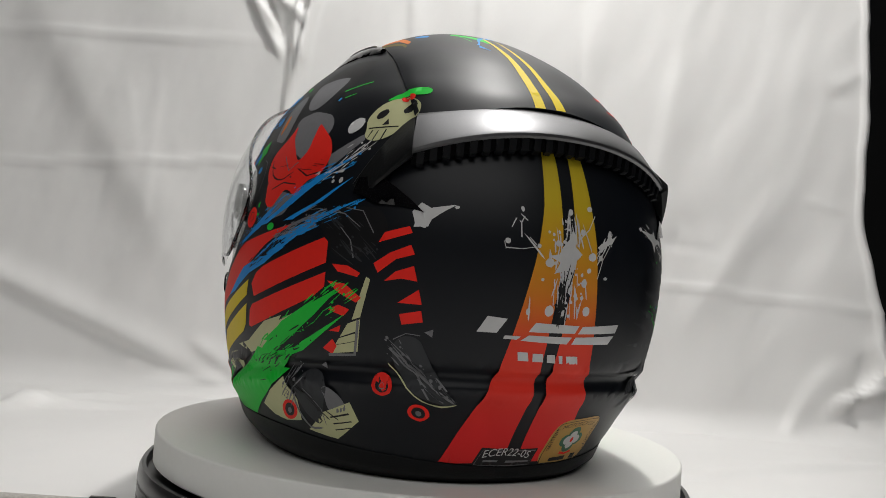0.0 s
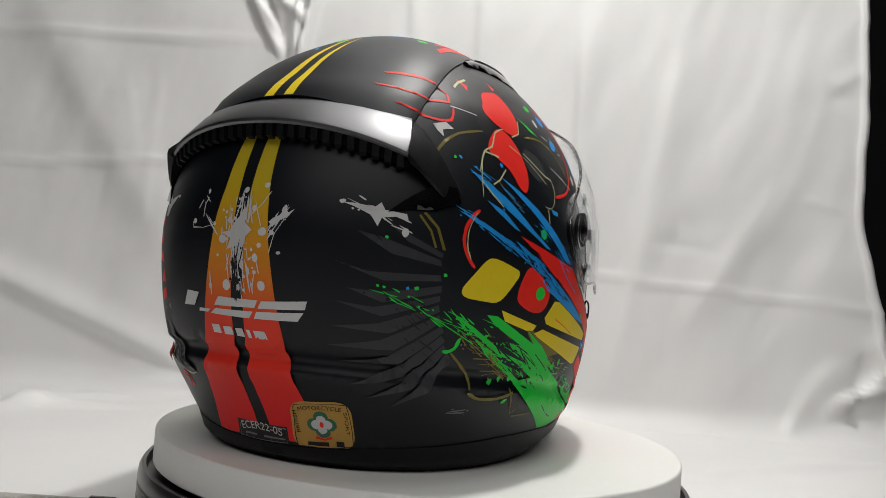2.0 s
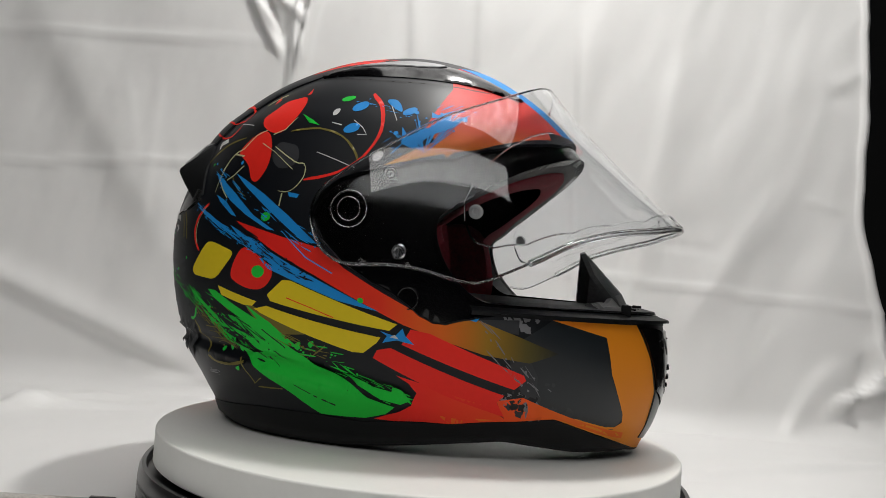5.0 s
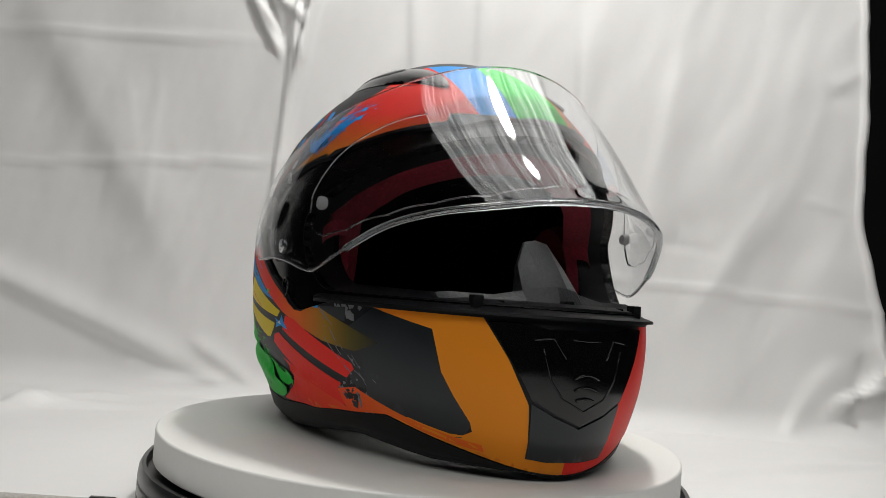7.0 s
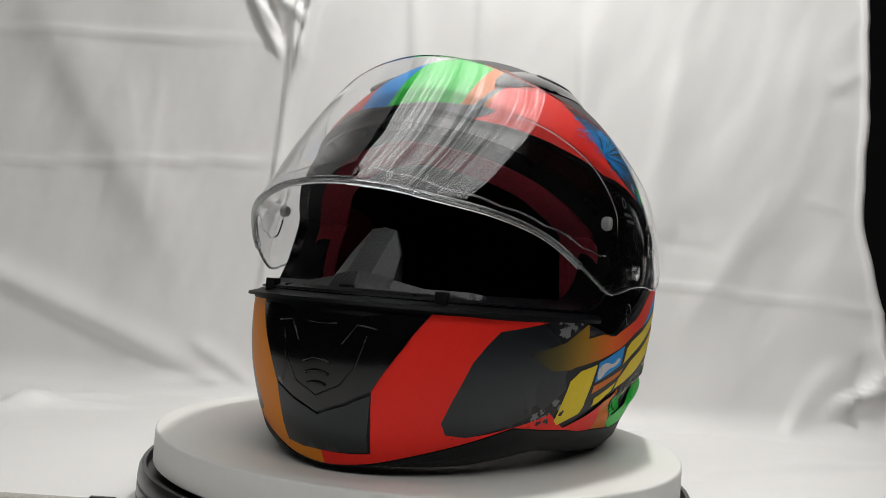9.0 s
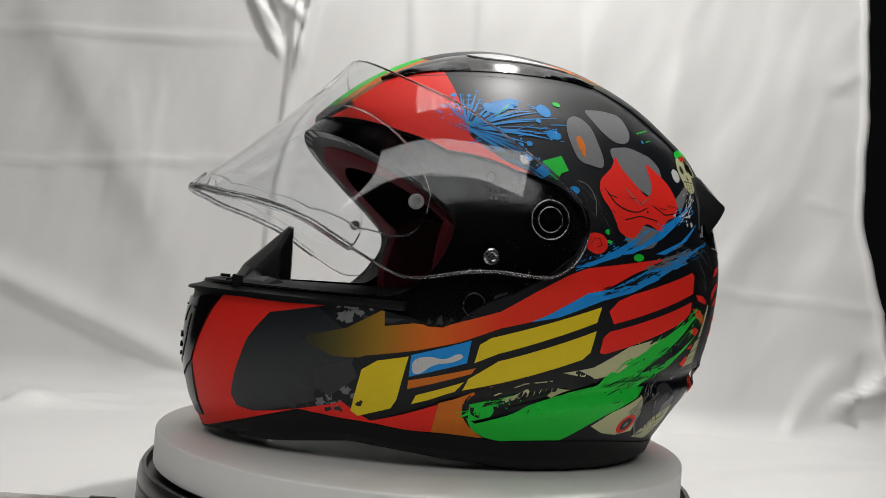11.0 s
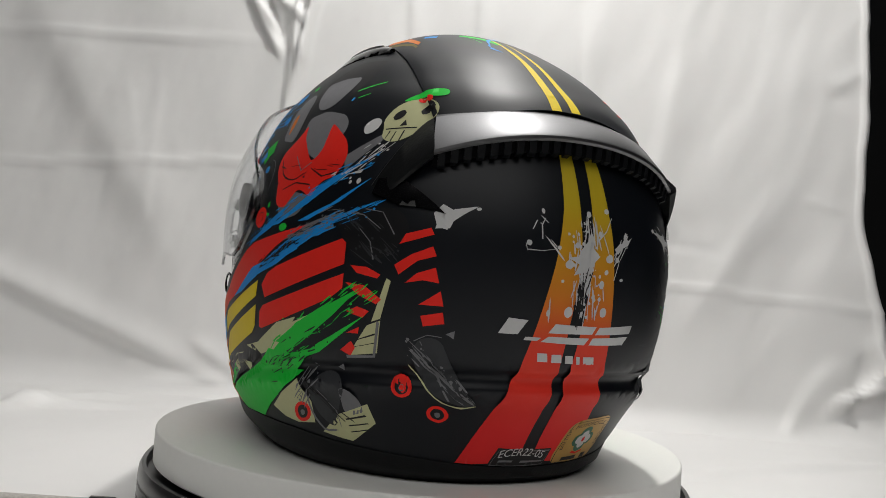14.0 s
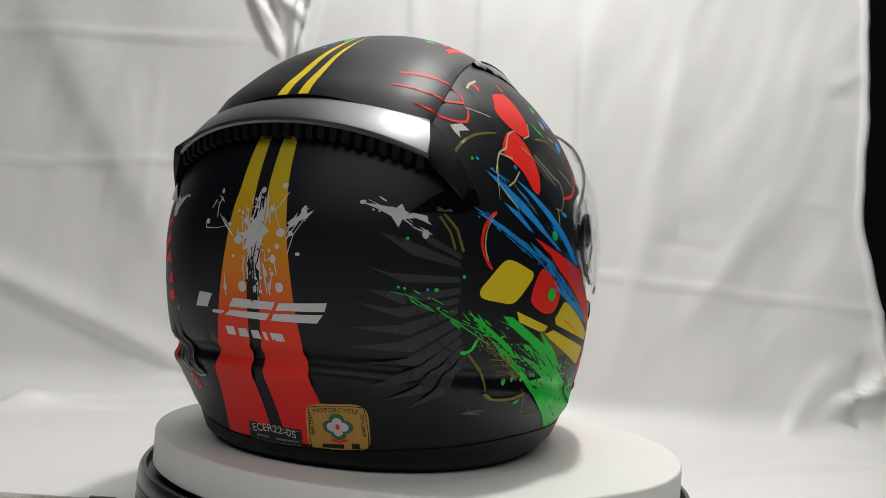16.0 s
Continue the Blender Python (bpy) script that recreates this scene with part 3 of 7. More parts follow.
# bottom trim, from the painted rim down to the plate
foot_z = lambda az: np.interp(np.abs(az), [0, 25, 45, 70, 95, 180], [0.004, 0.006, 0.012, 0.006, 0.001, 0.0])
rows = []
for a in np.append(AZ, AZ[0]):
    c = rim(a)
    u, v = polar(c, a)
    p0 = shell(u, v, -0.0045)
    p1 = shell(u, v, 0.0006)
    fz = foot_z(a)
    out = np.array([math.cos(radians(a)), math.sin(radians(a)), 0])
    drop = p1[2] - fz
    p2 = p1 * [1, 1, 0] - out * drop * 0.22 + [0, 0, fz + drop * 0.45]
    p3 = p1 * [1, 1, 0] - out * drop * 0.50 + [0, 0, fz + 0.003]
    p4 = p3 - out * 0.004 - [0, 0, 0.003]
    p5 = p4 - out * 0.016
    p6 = p5 - out * 0.004 + [0, 0, 0.02]
    rows.append([p0, p1, p2, p3, p4, p5, p6])
loft("bottom_trim", rows, RUBBER, helmet, "matt black rubber bottom trim")


# visor, turned up about its pivots
PIVOT = np.array([-0.027, 0.0, 0.138])


def raised(p, degrees=24):
    a = radians(degrees)
    q = np.asarray(p) - PIVOT
    r = PIVOT + np.stack([q[..., 0] * math.cos(a) - q[..., 2] * math.sin(a), q[..., 1], q[..., 0] * math.sin(a) + q[..., 2] * math.cos(a)], -1)
    # the clear sheet is straight from top to bottom, flatter than the shell
    s = np.clip(((r[..., 0] - 0.068) * 0.722 - (r[..., 2] - 0.240) * 0.692) / 0.134, 0, 1)
    w = np.clip(1 - (np.abs(r[..., 1]) / 0.118) ** 2.2, 0, 1)
    back = (0.0005 + 0.0098 * 4 * s * (1 - s) + 0.0110 * s) * w
    r[..., 1] *= 1 - 0.045 * smoothstep(0.05, 0.6, s)
    return r - back[..., None] * np.array([0.692, 0.0, 0.722])


VISOR = both([(60.0, 0), (58.8, 14), (54.0, 31.3), (44.6, 45.9), (29, 57.5), (14.7, 65.6), (-2.1, 69.8), (-11.4, 70.9), (-17.4, 74.5), (-19.7, 81.1), (-18.2, 87.6),
              (-11.3, 93.2), (10, 98), (33.0, 102.1), (47, 97), (64, 84.5), (77.5, 68.5), (88.5, 52.5), (97.8, 33.5), (101.7, 15.5), (102.6, 7), (102.9, 0)])
VISOR = soften(VISOR, 2)
visor_skin = patch("visor", VISOR, CLEAR, helmet, 0.0055, 0.002, (), 2.2, "raised clear visor", bend=raised)

def edge_strip(outline_pts, off, radius, mat, name, parent, bend=None, label="", sides=6):
    """A rounded bead that runs along places on the shell."""
    pts = resample(list(outline_pts) + list(reversed(outline_pts[1:-1])), 2.0)
    half = pts[:len(pts) // 2 + 1]
    p = shell([q[0] for q in half], [q[1] for q in half], off)
    if bend is not None:
        p = bend(p)
    return part(name, tube(p, radius, sides), mat, parent, label)


bead = np.array(resample(VISOR, 1.5) + VISOR[:1])
part("visor_edge", tube(raised(shell(bead[:, 0], bead[:, 1], 0.0045)), 0.0009, 6), CLEAR, visor_skin, "thick clear edge")
low = np.array([q for q in resample(VISOR, 1.5) if q[0] > 60 and np.hypot(*q) > 84])
low = low[np.argsort(low[:, 1])]
part("visor_lower_edge", tube(raised(shell(low[:, 0], low[:, 1], 0.0042)), 0.0021, 8), CLEAR, visor_skin, "thick clear lower edge")
for g in (1, -1):
    pin_line = resample([(36.5, 85.0 * g), (37.9, 88.3 * g), (39.8, 89.8 * g), (46.1, 89.1 * g), (56.1, 84.7 * g), (66.7, 76.9 * g), (56.1, 84.6 * g), (46.1, 89.0 * g), (39.8, 89.7 * g), (37.9, 88.2 * g)], 1.5)
    pin_line = np.array(pin_line[:8])
    part("insert_seal", tube(raised(shell(pin_line[:, 0], pin_line[:, 1], 0.003)), 0.0005, 6), GLOSS, visor_skin, "dark seal of the anti-fog insert")
INSERT_EDGE = [(66, 36), (56, 52), (46, 66), (37, 80), (36.6, 85), (38, 88.6), (41, 90), (47, 89), (60, 82), (76, 66.5), (87, 50.5), (95, 33), (98.2, 16), (98.4, 9)]
for pick in (list, mirror):
    e = np.array(resample(pick(INSERT_EDGE), 1.5)[:-int(math.hypot(32.4, 27) / 1.5) - 1])
    part("insert_edge", tube(raised(shell(e[:, 0], e[:, 1], 0.0034)), 0.0005, 6), CLEAR, visor_skin, "thin clear edge of the anti-fog insert")
tab = [(99.6, 8), (98.6, 5), (98.6, -5), (99.6, -8), (102.0, -8), (102.3, 0), (102.0, 8)]
patch("lift_tab", soften(tab, 2), CLEAR, visor_skin, 0.0068, 0.0022, (), 1.5, "moulded lift tab", bend=raised)


def disc_on(name, centre, radius, thick, mat, parent, lean=0.0, label="", profile=None, bend=None):
    """A turned button that stands out to the side: centre on its inner face, its axis along y."""
    side = 1 if centre[1] > 0 else -1
    prof = profile or [(radius * 0.98, 0), (radius, thick * 0.2), (radius, thick * 0.7), (radius * 0.9, thick)]
    bm = spin(prof, 28)
    for v in bm.verts:
        x, y, z = v.co
        q = np.array([centre[0] + x, centre[1] + side * z, centre[2] + y])
        if bend is not None:
            q = bend(q)
        v.co = Vector(q)
    bmesh.ops.recalc_face_normals(bm, faces=bm.faces)
    return sharp(part(name, bm, mat, parent, label))


for side in (1, -1):
    ring = [(0.0106, 0), (0.0108, 0.0015), (0.0100, 0.0024), (0.0087, 0.0022), (0.0083, 0.0008), (0.0074, 0.0008), (0.0070, 0.0026), (0.0060, 0.0028), (0.0055, 0.0012), (0.002, 0.0010)]
    disc_on("pivot_cap", (-0.027, side * 0.1212, 0.138), 0.013, 0.003, GLOSS, helmet, profile=ring, label="ringed black visor pivot cap")
    for rad in (0.0104, 0.0066):
        pts = [(-0.027 + rad * math.cos(q), side * (0.1212 + 0.0024), 0.138 + rad * math.sin(q)) for q in np.linspace(0, math.tau, 40)]
        part("pivot_ring", tube(pts, 0.0004, 6), STEEL, helmet, "thin bright ring")
    disc_on("screw", (0.003, side * 0.1195, 0.116), 0.0042, 0.003, STEEL, helmet, label="bright visor screw",
            profile=[(0.0042, 0), (0.0044, 0.0022), (0.0036, 0.0032), (0.0024, 0.0032), (0.002, 0.0016), (0.0004, 0.0016)])
    disc_on("visor_pin", (0.043, side * 0.1105, 0.1415), 0.004, 0.006, PIN, visor_skin, label="pale anti-fog pin",
            profile=[(0.003, -0.002), (0.0040, -0.0005), (0.0040, 0.002), (0.0032, 0.003), (0.0018, 0.003), (0.0014, 0.0018), (0.0004, 0.0018)])
    lock = [(0.010 + 0.006 * math.cos(q), side * 0.1205, 0.0905 + 0.006 * math.sin(q)) for q in np.linspace(0, math.tau, 24)]
    part("latch_ring", tube(lock, 0.0006, 6), GLOSS, helmet)

for rad in (0.0016, 0.0033):
    pts = [(-0.006 + rad * math.cos(q), -0.1180, 0.1592 + rad * math.sin(q)) for q in np.linspace(0, math.tau, 20)]
    part("round_mark", tube(pts, 0.00035, 5), WHITE, helmet, "small white printed ring")

# spoiler across the back, with its row of vent teeth and a fin at each end
rows, under = [], []
for a in np.linspace(152, 208, 47):
    d = abs(a - 180) / 28
    ct = 62.2 + 2.2 * d * d
    ctip = 69.8 + 4.0 * d * d
    rise = 0.0108 - 0.002 * d * d
    rows.append([shell(*polar(c, a), o) for c, o in ((ct, 0.0002), (ct + 0.3, 0.0018), (ct + 2, 0.0046), (ctip - 0.5, rise), (ctip, rise + 0.0002), (ctip + 0.4, rise - 0.0006),
                                                 (ctip + 0.6, rise - 0.0022), (ctip - 0.2, rise - 0.003), (ct + 1.2, 0.0002))])
    under.append([shell(*polar(c, a), o) for c, o in ((ctip - 0.3, rise - 0.0032), (ctip + 0.9, rise - 0.0042), (ctip + 2.0, rise - 0.0070), (ctip + 1.6, 0.0004), (ctip - 3, 0.0002))])
loft("spoiler", rows, SILVER, helmet, "gunmetal spoiler strip", closed=True, crisp=30)
loft("vent_channel", under, LINER, helmet, "dark vent channel under the spoiler", closed=True, crisp=30)
for a in np.linspace(153.5, 206.5, 25):
    d = abs(a - 180) / 28
    ctip = 69.8 + 4.0 * d * d
    rise = 0.0108 - 0.002 * d * d
    rows = []
    for e in (a - 0.62, a + 0.62):
        rows.append([shell(*polar(c, e), o) for c, o in ((ctip + 0.5, rise - 0.002), (ctip + 2.5, rise - 0.0052), (ctip + 2.6, rise - 0.0085), (ctip + 0.2, rise - 0.004))])
    loft("vent_tooth", rows, RUBBER, helmet, "", closed=True)
for side in (1, -1):
    rows = []
    for s in np.linspace(0, 1, 12):
        at, ab = 151.6 - 10.6 * s ** 0.9, 152.2 - 8.8 * s
        ct, cb = 64.9 + 13.6 * s ** 1.2, 74.3 + 6.5 * s
        lf = 0.0108 * (1 - s) ** 1.1 + 0.0008
        mt = (at + ab) / 2
        rows.append([shell(*polar(c, side * a), o) for c, a, o in ((ct, at, 0.0002), (ct + 0.5, at, 0.0010 + 0.0008 * (1 - s)), (cb - 0.8, ab, lf), (cb, ab, lf - 0.0004), (cb + 0.5, ab, lf * 0.6), (cb - 0.4, ab, 0.0002))])
    loft("spoiler_fin", rows, GRAINED, helmet, "grained black spoiler fin", closed=True, crisp=30)

BLADE = [(-61.5, 47.5), (-62.9, 50.2), (-68.9, 45.6), (-76.0, 35.6), (-67.6, 41.0), (-64.5, 43.0)]
for pts in (BLADE, mirror(BLADE)):
    patch("fin_blade", pts, GLOSS, helmet, lambda u, v: 0.0006 + 0.0012 * smoothstep(-76, -66, u), 0.002, (), 1.5, "glossy black blade of the spoiler fin")

# long roof vents and the seam that runs back from them
POD = [(36, 19.5), (30, 17.2), (20, 17.2), (12, 18.6), (3, 20.8), (-8, 22.6), (-17, 24.2), (-25.5, 26.4), (-17, 29.5), (-5, 32.6), (6, 32.2), (15, 29.6), (24, 25.4)]
INSERT = [(12, 20.8), (3, 22.6), (-8, 24.2), (-18, 25.5), (-8, 27.0), (2, 27.2), (9, 25.2)]


def pod_lift(u, v):
    mid = np.interp(u, [-26, -5, 13, 36], [26.4, 27.4, 24.2, 19.4])
    half = np.interp(u, [-26, -5, 6, 22, 36], [0.6, 5.0, 5.8, 5.0, 0.8])
    return 0.0006 + 0.0020 * np.clip(1 - ((np.abs(v) - mid) / half) ** 2, 0, 1)


for flip in (False, True):
    pick = mirror if flip else list
    pod = patch("roof_vent", pick(soften(POD)), GLOSS, helmet, pod_lift, 0.004, (), 1.1, "glossy black roof vent scoop")
    patch("vent_insert", pick(soften(INSERT)), VENT, pod, lambda u, v: pod_lift(u, v) + 0.0007, 0.0012, (), 1.1, "bright vent slider")


# the raised rear crown piece between the two roof seams
SEAM_U = [-62.0, -57.5, -46.6, -35.5, -25.0, -12.0, -4.0]
SEAM_V = [32.4, 31.2, 29.8, 27.8, 26.0, 22.6, 20.8]


def crown_rise(u, v):
    """How far the crown piece stands over the shell: highest at its middle, rounded over at its seams."""
    u, v = np.asarray(u, float), np.abs(np.asarray(v, float))
    gap = np.interp(u, SEAM_U, SEAM_V) - v
    along = smoothstep(-6, -38, u)
    return np.where((u > -62.4) & (u < -6) & (gap > 0), along * (0.0011 + 0.0024 * np.sqrt(np.clip(gap / 9, 0, 1))), 0.0)


CROWN = both([(-6, 0), (-6, 10)] + [(u, v - 0.02) for u, v in zip(SEAM_U[-1::-1], SEAM_V[-1::-1]) if u < -6] + [(-62.3, 16)] + [(-62.3, 0)])
patch("crown_panel", CROWN, BLACK, helmet, lambda u, v: crown_rise(u * 0.999, v * 0.999) + 0.00004, 0.004, (), 1.4, "raised satin black crown panel")


def lift(u, v, layer):
    """How far paint of a layer stands off the shell; a little more where it crosses the groove."""
    p = shell(u, v)
    z = p[..., 2] - groove_line(p[..., 0])
    band = smoothstep(-0.009, -0.003, z) * (1 - smoothstep(0.0105, 0.0135, z)) * (1 - smoothstep(0.03, 0.06, p[..., 0]))
    near_rim = smoothstep(7, 1, rim(np.degrees(np.arctan2(v, u))) - np.hypot(u, v))
    return 0.0001 + 0.00007 * layer + 0.00022 * near_rim + 0.0011 * band + crown_rise(u, v)


def decal(name, mat, layer, soft, pts):
    """Flat paint or foil on the shell: an outline in degrees from the crown, forward and to the left."""
    pts = taut(pts, 3.0 if soft else 1.5)
    if soft:
        pts = soften(pts, 2)
    span = max(max(p[0] for p in pts) - min(p[0] for p in pts), max(p[1] for p in pts) - min(p[1] for p in pts))
    over = inside(HOLE, [p[0] for p in pts], [p[1] for p in pts]).any()
    v, f = mesh_plan(pts, (), 1.5 if span > 8 else 0.8, resample(HOLE, 1.5) if over else ())
    far, az = np.hypot(v[:, 0], v[:, 1]), np.degrees(np.arctan2(v[:, 1], v[:, 0]))
    v = v * np.minimum(1, (rim(az) - 0.25) / far)[:, None]
    c = v[f].mean(1)
    f = f[~inside(HOLE, c[:, 0], c[:, 1])]
    if len(f) == 0:
        return None
    return link_mesh(name, shell(v[:, 0], v[:, 1], lift(v[:, 0], v[:, 1], layer)), f.tolist(), mat, painted_shell)


def spray(mat, layer, start, end, width, count, seed):
    """Flung paint: drops and thin dashes strewn along a stroke, all of one colour."""
    rng = np.random.RandomState(100 + seed)
    a, b = heading(*start), heading(*end)
    verts, faces = [], []
    for _ in range(count):
        m = a + (b - a) * rng.uniform(-0.05, 1.05)
        m = m / np.linalg.norm(m)
        along = b - a
        along = along - m * (along @ m)
        along = along / np.linalg.norm(along)
        across = np.cross(m, along)
        m = m + across * radians(width) * rng.normal() * 0.42
        turn_by = rng.normal() * 0.12
        along, across = along * math.cos(turn_by) + across * math.sin(turn_by), across * math.cos(turn_by) - along * math.sin(turn_by)
        if rng.rand() < 0.55:
            lo, wi = radians(rng.uniform(0.5, 2.8)), radians(rng.uniform(0.06, 0.17))
        else:
            lo = radians(rng.uniform(0.08, 0.34))
            wi = lo * rng.uniform(0.6, 1.0)
        k = len(verts)
        for q in range(8):
            g = math.tau * q / 8
            verts.append(plan_of(m + along * lo * math.cos(g) + across * wi * math.sin(g) * (1 + 0.3 * math.cos(g))))
        faces.append(tuple(range(k, k + 8)))
    v = np.array(verts)
    c = np.array([v[list(f)].mean(0) for f in faces])
    keep = ~inside(HOLE, c[:, 0], c[:, 1]) & (np.hypot(c[:, 0], c[:, 1]) < rim(np.degrees(np.arctan2(c[:, 1], c[:, 0]))) - 1)
    p = shell(v[:, 0], v[:, 1], lift(v[:, 0], v[:, 1], layer) + 0.00003)
    out = []
    for f, ok in zip(faces, keep):
        if ok:
            n = np.cross(p[f[2]] - p[f[0]], p[f[4]] - p[f[0]])
            out.append(f if n @ (p[f[0]] - MIDDLE) > 0 else f[::-1])
    tagged(link_mesh("paint_spatter", p, out, mat, painted_shell), kind="stuff")


def burst(mat, layer, centre, ends, seed):
    """Paint flung from one place: thin tapering streaks that end in drops."""
    rng = np.random.RandomState(300 + seed)
    verts, faces = [], []
    a = heading(*centre)
    for end in ends:
        b0 = heading(*end)
        for k in range(5):
            b = b0 + rng.normal(size=3) * (0.0 if k == 0 else 0.045)
            start, stop = (0.1, 1.0) if k == 0 else (rng.uniform(0.0, 0.35), rng.uniform(0.5, 1.05))
            wide = radians(rng.uniform(0.10, 0.32))
            side = np.cross(a, b)
            side = side / np.linalg.norm(side)
            base = len(verts)
            for q in range(7):
                f = start + (stop - start) * q / 6
                m = a + (b - a) * f
                m = m / np.linalg.norm(m)
                w = wide * (0.25 + math.sin(math.pi * q / 6)) * 0.8
                verts += [plan_of(m - side * w), plan_of(m + side * w)]
            faces += [(base + 2 * q, base + 2 * q + 1, base + 2 * q + 3, base + 2 * q + 2) for q in range(6)]
            size = radians(rng.uniform(0.5, 1.0) if k == 0 else rng.uniform(0.15, 0.45))
            along = np.cross(side, m)
            base = len(verts)
            verts += [plan_of(m + (side * math.cos(g) + along * math.sin(g)) * size * rng.uniform(0.85, 1.15)) for g in np.linspace(0, math.tau, 11)[:-1]]
            faces.append(tuple(range(base, base + 10)))
    strew(mat, layer, verts, faces)


def blots(mat, layer, start, end, width, count, seed):
    """Uneven spots of paint strewn between two places."""
    rng = np.random.RandomState(500 + seed)
    a, b = heading(*start), heading(*end)
    verts, faces = [], []
    for _ in range(count):
        m = a + (b - a) * rng.rand() + rng.normal(size=3) * radians(width)
        m = m / np.linalg.norm(m)
        e1 = np.cross(m, b)
        e1 = e1 / np.linalg.norm(e1)
        e2 = np.cross(m, e1)
        size = radians(rng.uniform(0.3, 1.5))
        base = len(verts)
        verts += [plan_of(m + (e1 * math.cos(g) + e2 * math.sin(g)) * size * rng.uniform(0.45, 1.2)) for g in np.linspace(0, math.tau, 13)[:-1]]
        faces.append(tuple(range(base, base + 12)))
    strew(mat, layer, verts, faces)


def strew(mat, layer, verts, faces):
    """Lays small flat shapes of one colour on the painted shell as one spatter."""
    v = np.array(verts)
    c = np.array([v[list(f)].mean(0) for f in faces])
    keep = ~inside(HOLE, c[:, 0], c[:, 1]) & (np.hypot(c[:, 0], c[:, 1]) < rim(np.degrees(np.arctan2(c[:, 1], c[:, 0]))) - 1)
    p = shell(v[:, 0], v[:, 1], lift(v[:, 0], v[:, 1], layer) + 0.00004)
    out = []
    for f, ok in zip(faces, keep):
        if ok:
            n = np.cross(p[f[1]] - p[f[0]], p[f[2]] - p[f[0]])
            out.append(f if n @ (p[f[0]] - MIDDLE) > 0 else f[::-1])
    tagged(link_mesh("paint_spatter", p, out, mat, painted_shell), kind="stuff")


def seam(pts, width, name="seam"):
    p = np.array(pts, float)
    d = np.gradient(p, axis=0)
    n = np.stack([-d[:, 1], d[:, 0]], 1) / np.linalg.norm(d, axis=1)[:, None] * width / 2
    decal(name, INK, 0, 0, [tuple(q) for q in p + n] + [tuple(q) for q in (p - n)[::-1]])


for g in (1, -1):
    seam([(-14, 23.7 * g), (-25, 26.5 * g), (-35.5, 28.3 * g), (-46.6, 30.3 * g), (-57.5, 31.7 * g), (-62, 32.9 * g)], 0.7)
    seam([(30, 22.5 * g), (22, 28.5 * g), (12, 33 * g), (0, 35.2 * g), (-10, 33.4 * g), (-25, 27.8 * g)], 0.5)

# chin vent
CHIN_OUT = both([(101.0, 0), (100.4, 12), (96.5, 30.0), (103, 25.0), (110.6, 18.0), (113.4, 9.5), (115.4, 0)])
chin_vent = patch("chin_vent", CHIN_OUT, GLOSS, helmet, 0.0014, 0.003, (), 1.6, "glossy black chin vent cover")
CHIN_LOW = both([(115.9, 0), (113.9, 9.7), (111.2, 18.0), (120.6, 17.4), (121.6, 9), (121.8, 0)])
patch("chin_panel_lower", CHIN_LOW, SLATE, helmet, 0.0010, 0.003, (), 1.6, "satin dark grey lower chin panel")
for c0, w in ((107.4, 4.6), (109.2, 4.2), (110.9, 3.4)):
    pts = [(c0 + 0.03 * q * q, q) for q in np.linspace(-w, w, 11)]
    edge_strip(pts, 0.0020, 0.0007, GLOSS, "vent_louvre", chin_vent)
for pts in ([(103, 14.5), (108, 12.2), (111, 8), (113, 0), (111, -8), (108, -12.2), (103, -14.5)], [(101.5, 17), (101.8, 11), (105, 7.5)], [(101.5, -17), (101.8, -11), (105, -7.5)], [(102.2, 5), (102.4, 0), (102.2, -5)]):
    edge_strip(pts, 0.0015, 0.0005, GLOSS, "vent_crease", chin_vent)


def lettering(name, text, start, end, top, mat, layer):
    """Words along a line on the shell, from start to end, with the capitals as high as top stands over start."""
    cu = bpy.data.curves.new(name, "FONT")
    cu.body, cu.size = text, 1.0
    tmp = new(name + "_curve", cu)
    me = bpy.data.meshes.new_from_object(tmp.evaluated_get(bpy.context.evaluated_depsgraph_get()))
    co = np.array([v.co[:2] for v in me.vertices])
    faces = [tuple(p.vertices) for p in me.polygons]
    bpy.data.objects.remove(tmp)
    s, e, t = (np.array(q, float) for q in (start, end, top))
    x = (co[:, 0] - co[:, 0].min()) / (co[:, 0].max() - co[:, 0].min())
    y = co[:, 1] / 0.7
    uv = s + x[:, None] * (e - s) + y[:, None] * (t - s)
    # the font faces outwards when the plan keeps its handedness
    flip = (e - s)[0] * (t - s)[1] - (e - s)[1] * (t - s)[0] < 0
    bpy.data.meshes.remove(me)
    link_mesh(name, shell(uv[:, 0], uv[:, 1], lift(uv[:, 0], uv[:, 1], layer)), [f[::-1] if flip else f for f in faces], mat, painted_shell)


bpy.context.view_layer.update()
lettering("label_text", "ECER22-05", (-126.4, 18.1), (-127.7, -7.6), (-124.7, 17.5), WHITE, 4)
lettering("badge_text", "BRITISH", (-124.7, -18.8), (-119.8, -17.8), (-125.1, -16.9), INK, 6)
lettering("badge_text", "MOTORCYCLE", (-119.7, -19.0), (-114.4, -38.0), (-118.7, -18.9), INK, 6)
lettering("badge_text", "SPORT", (-114.3, -38.8), (-118.9, -41.7), (-113.7, -40.3), INK, 6)

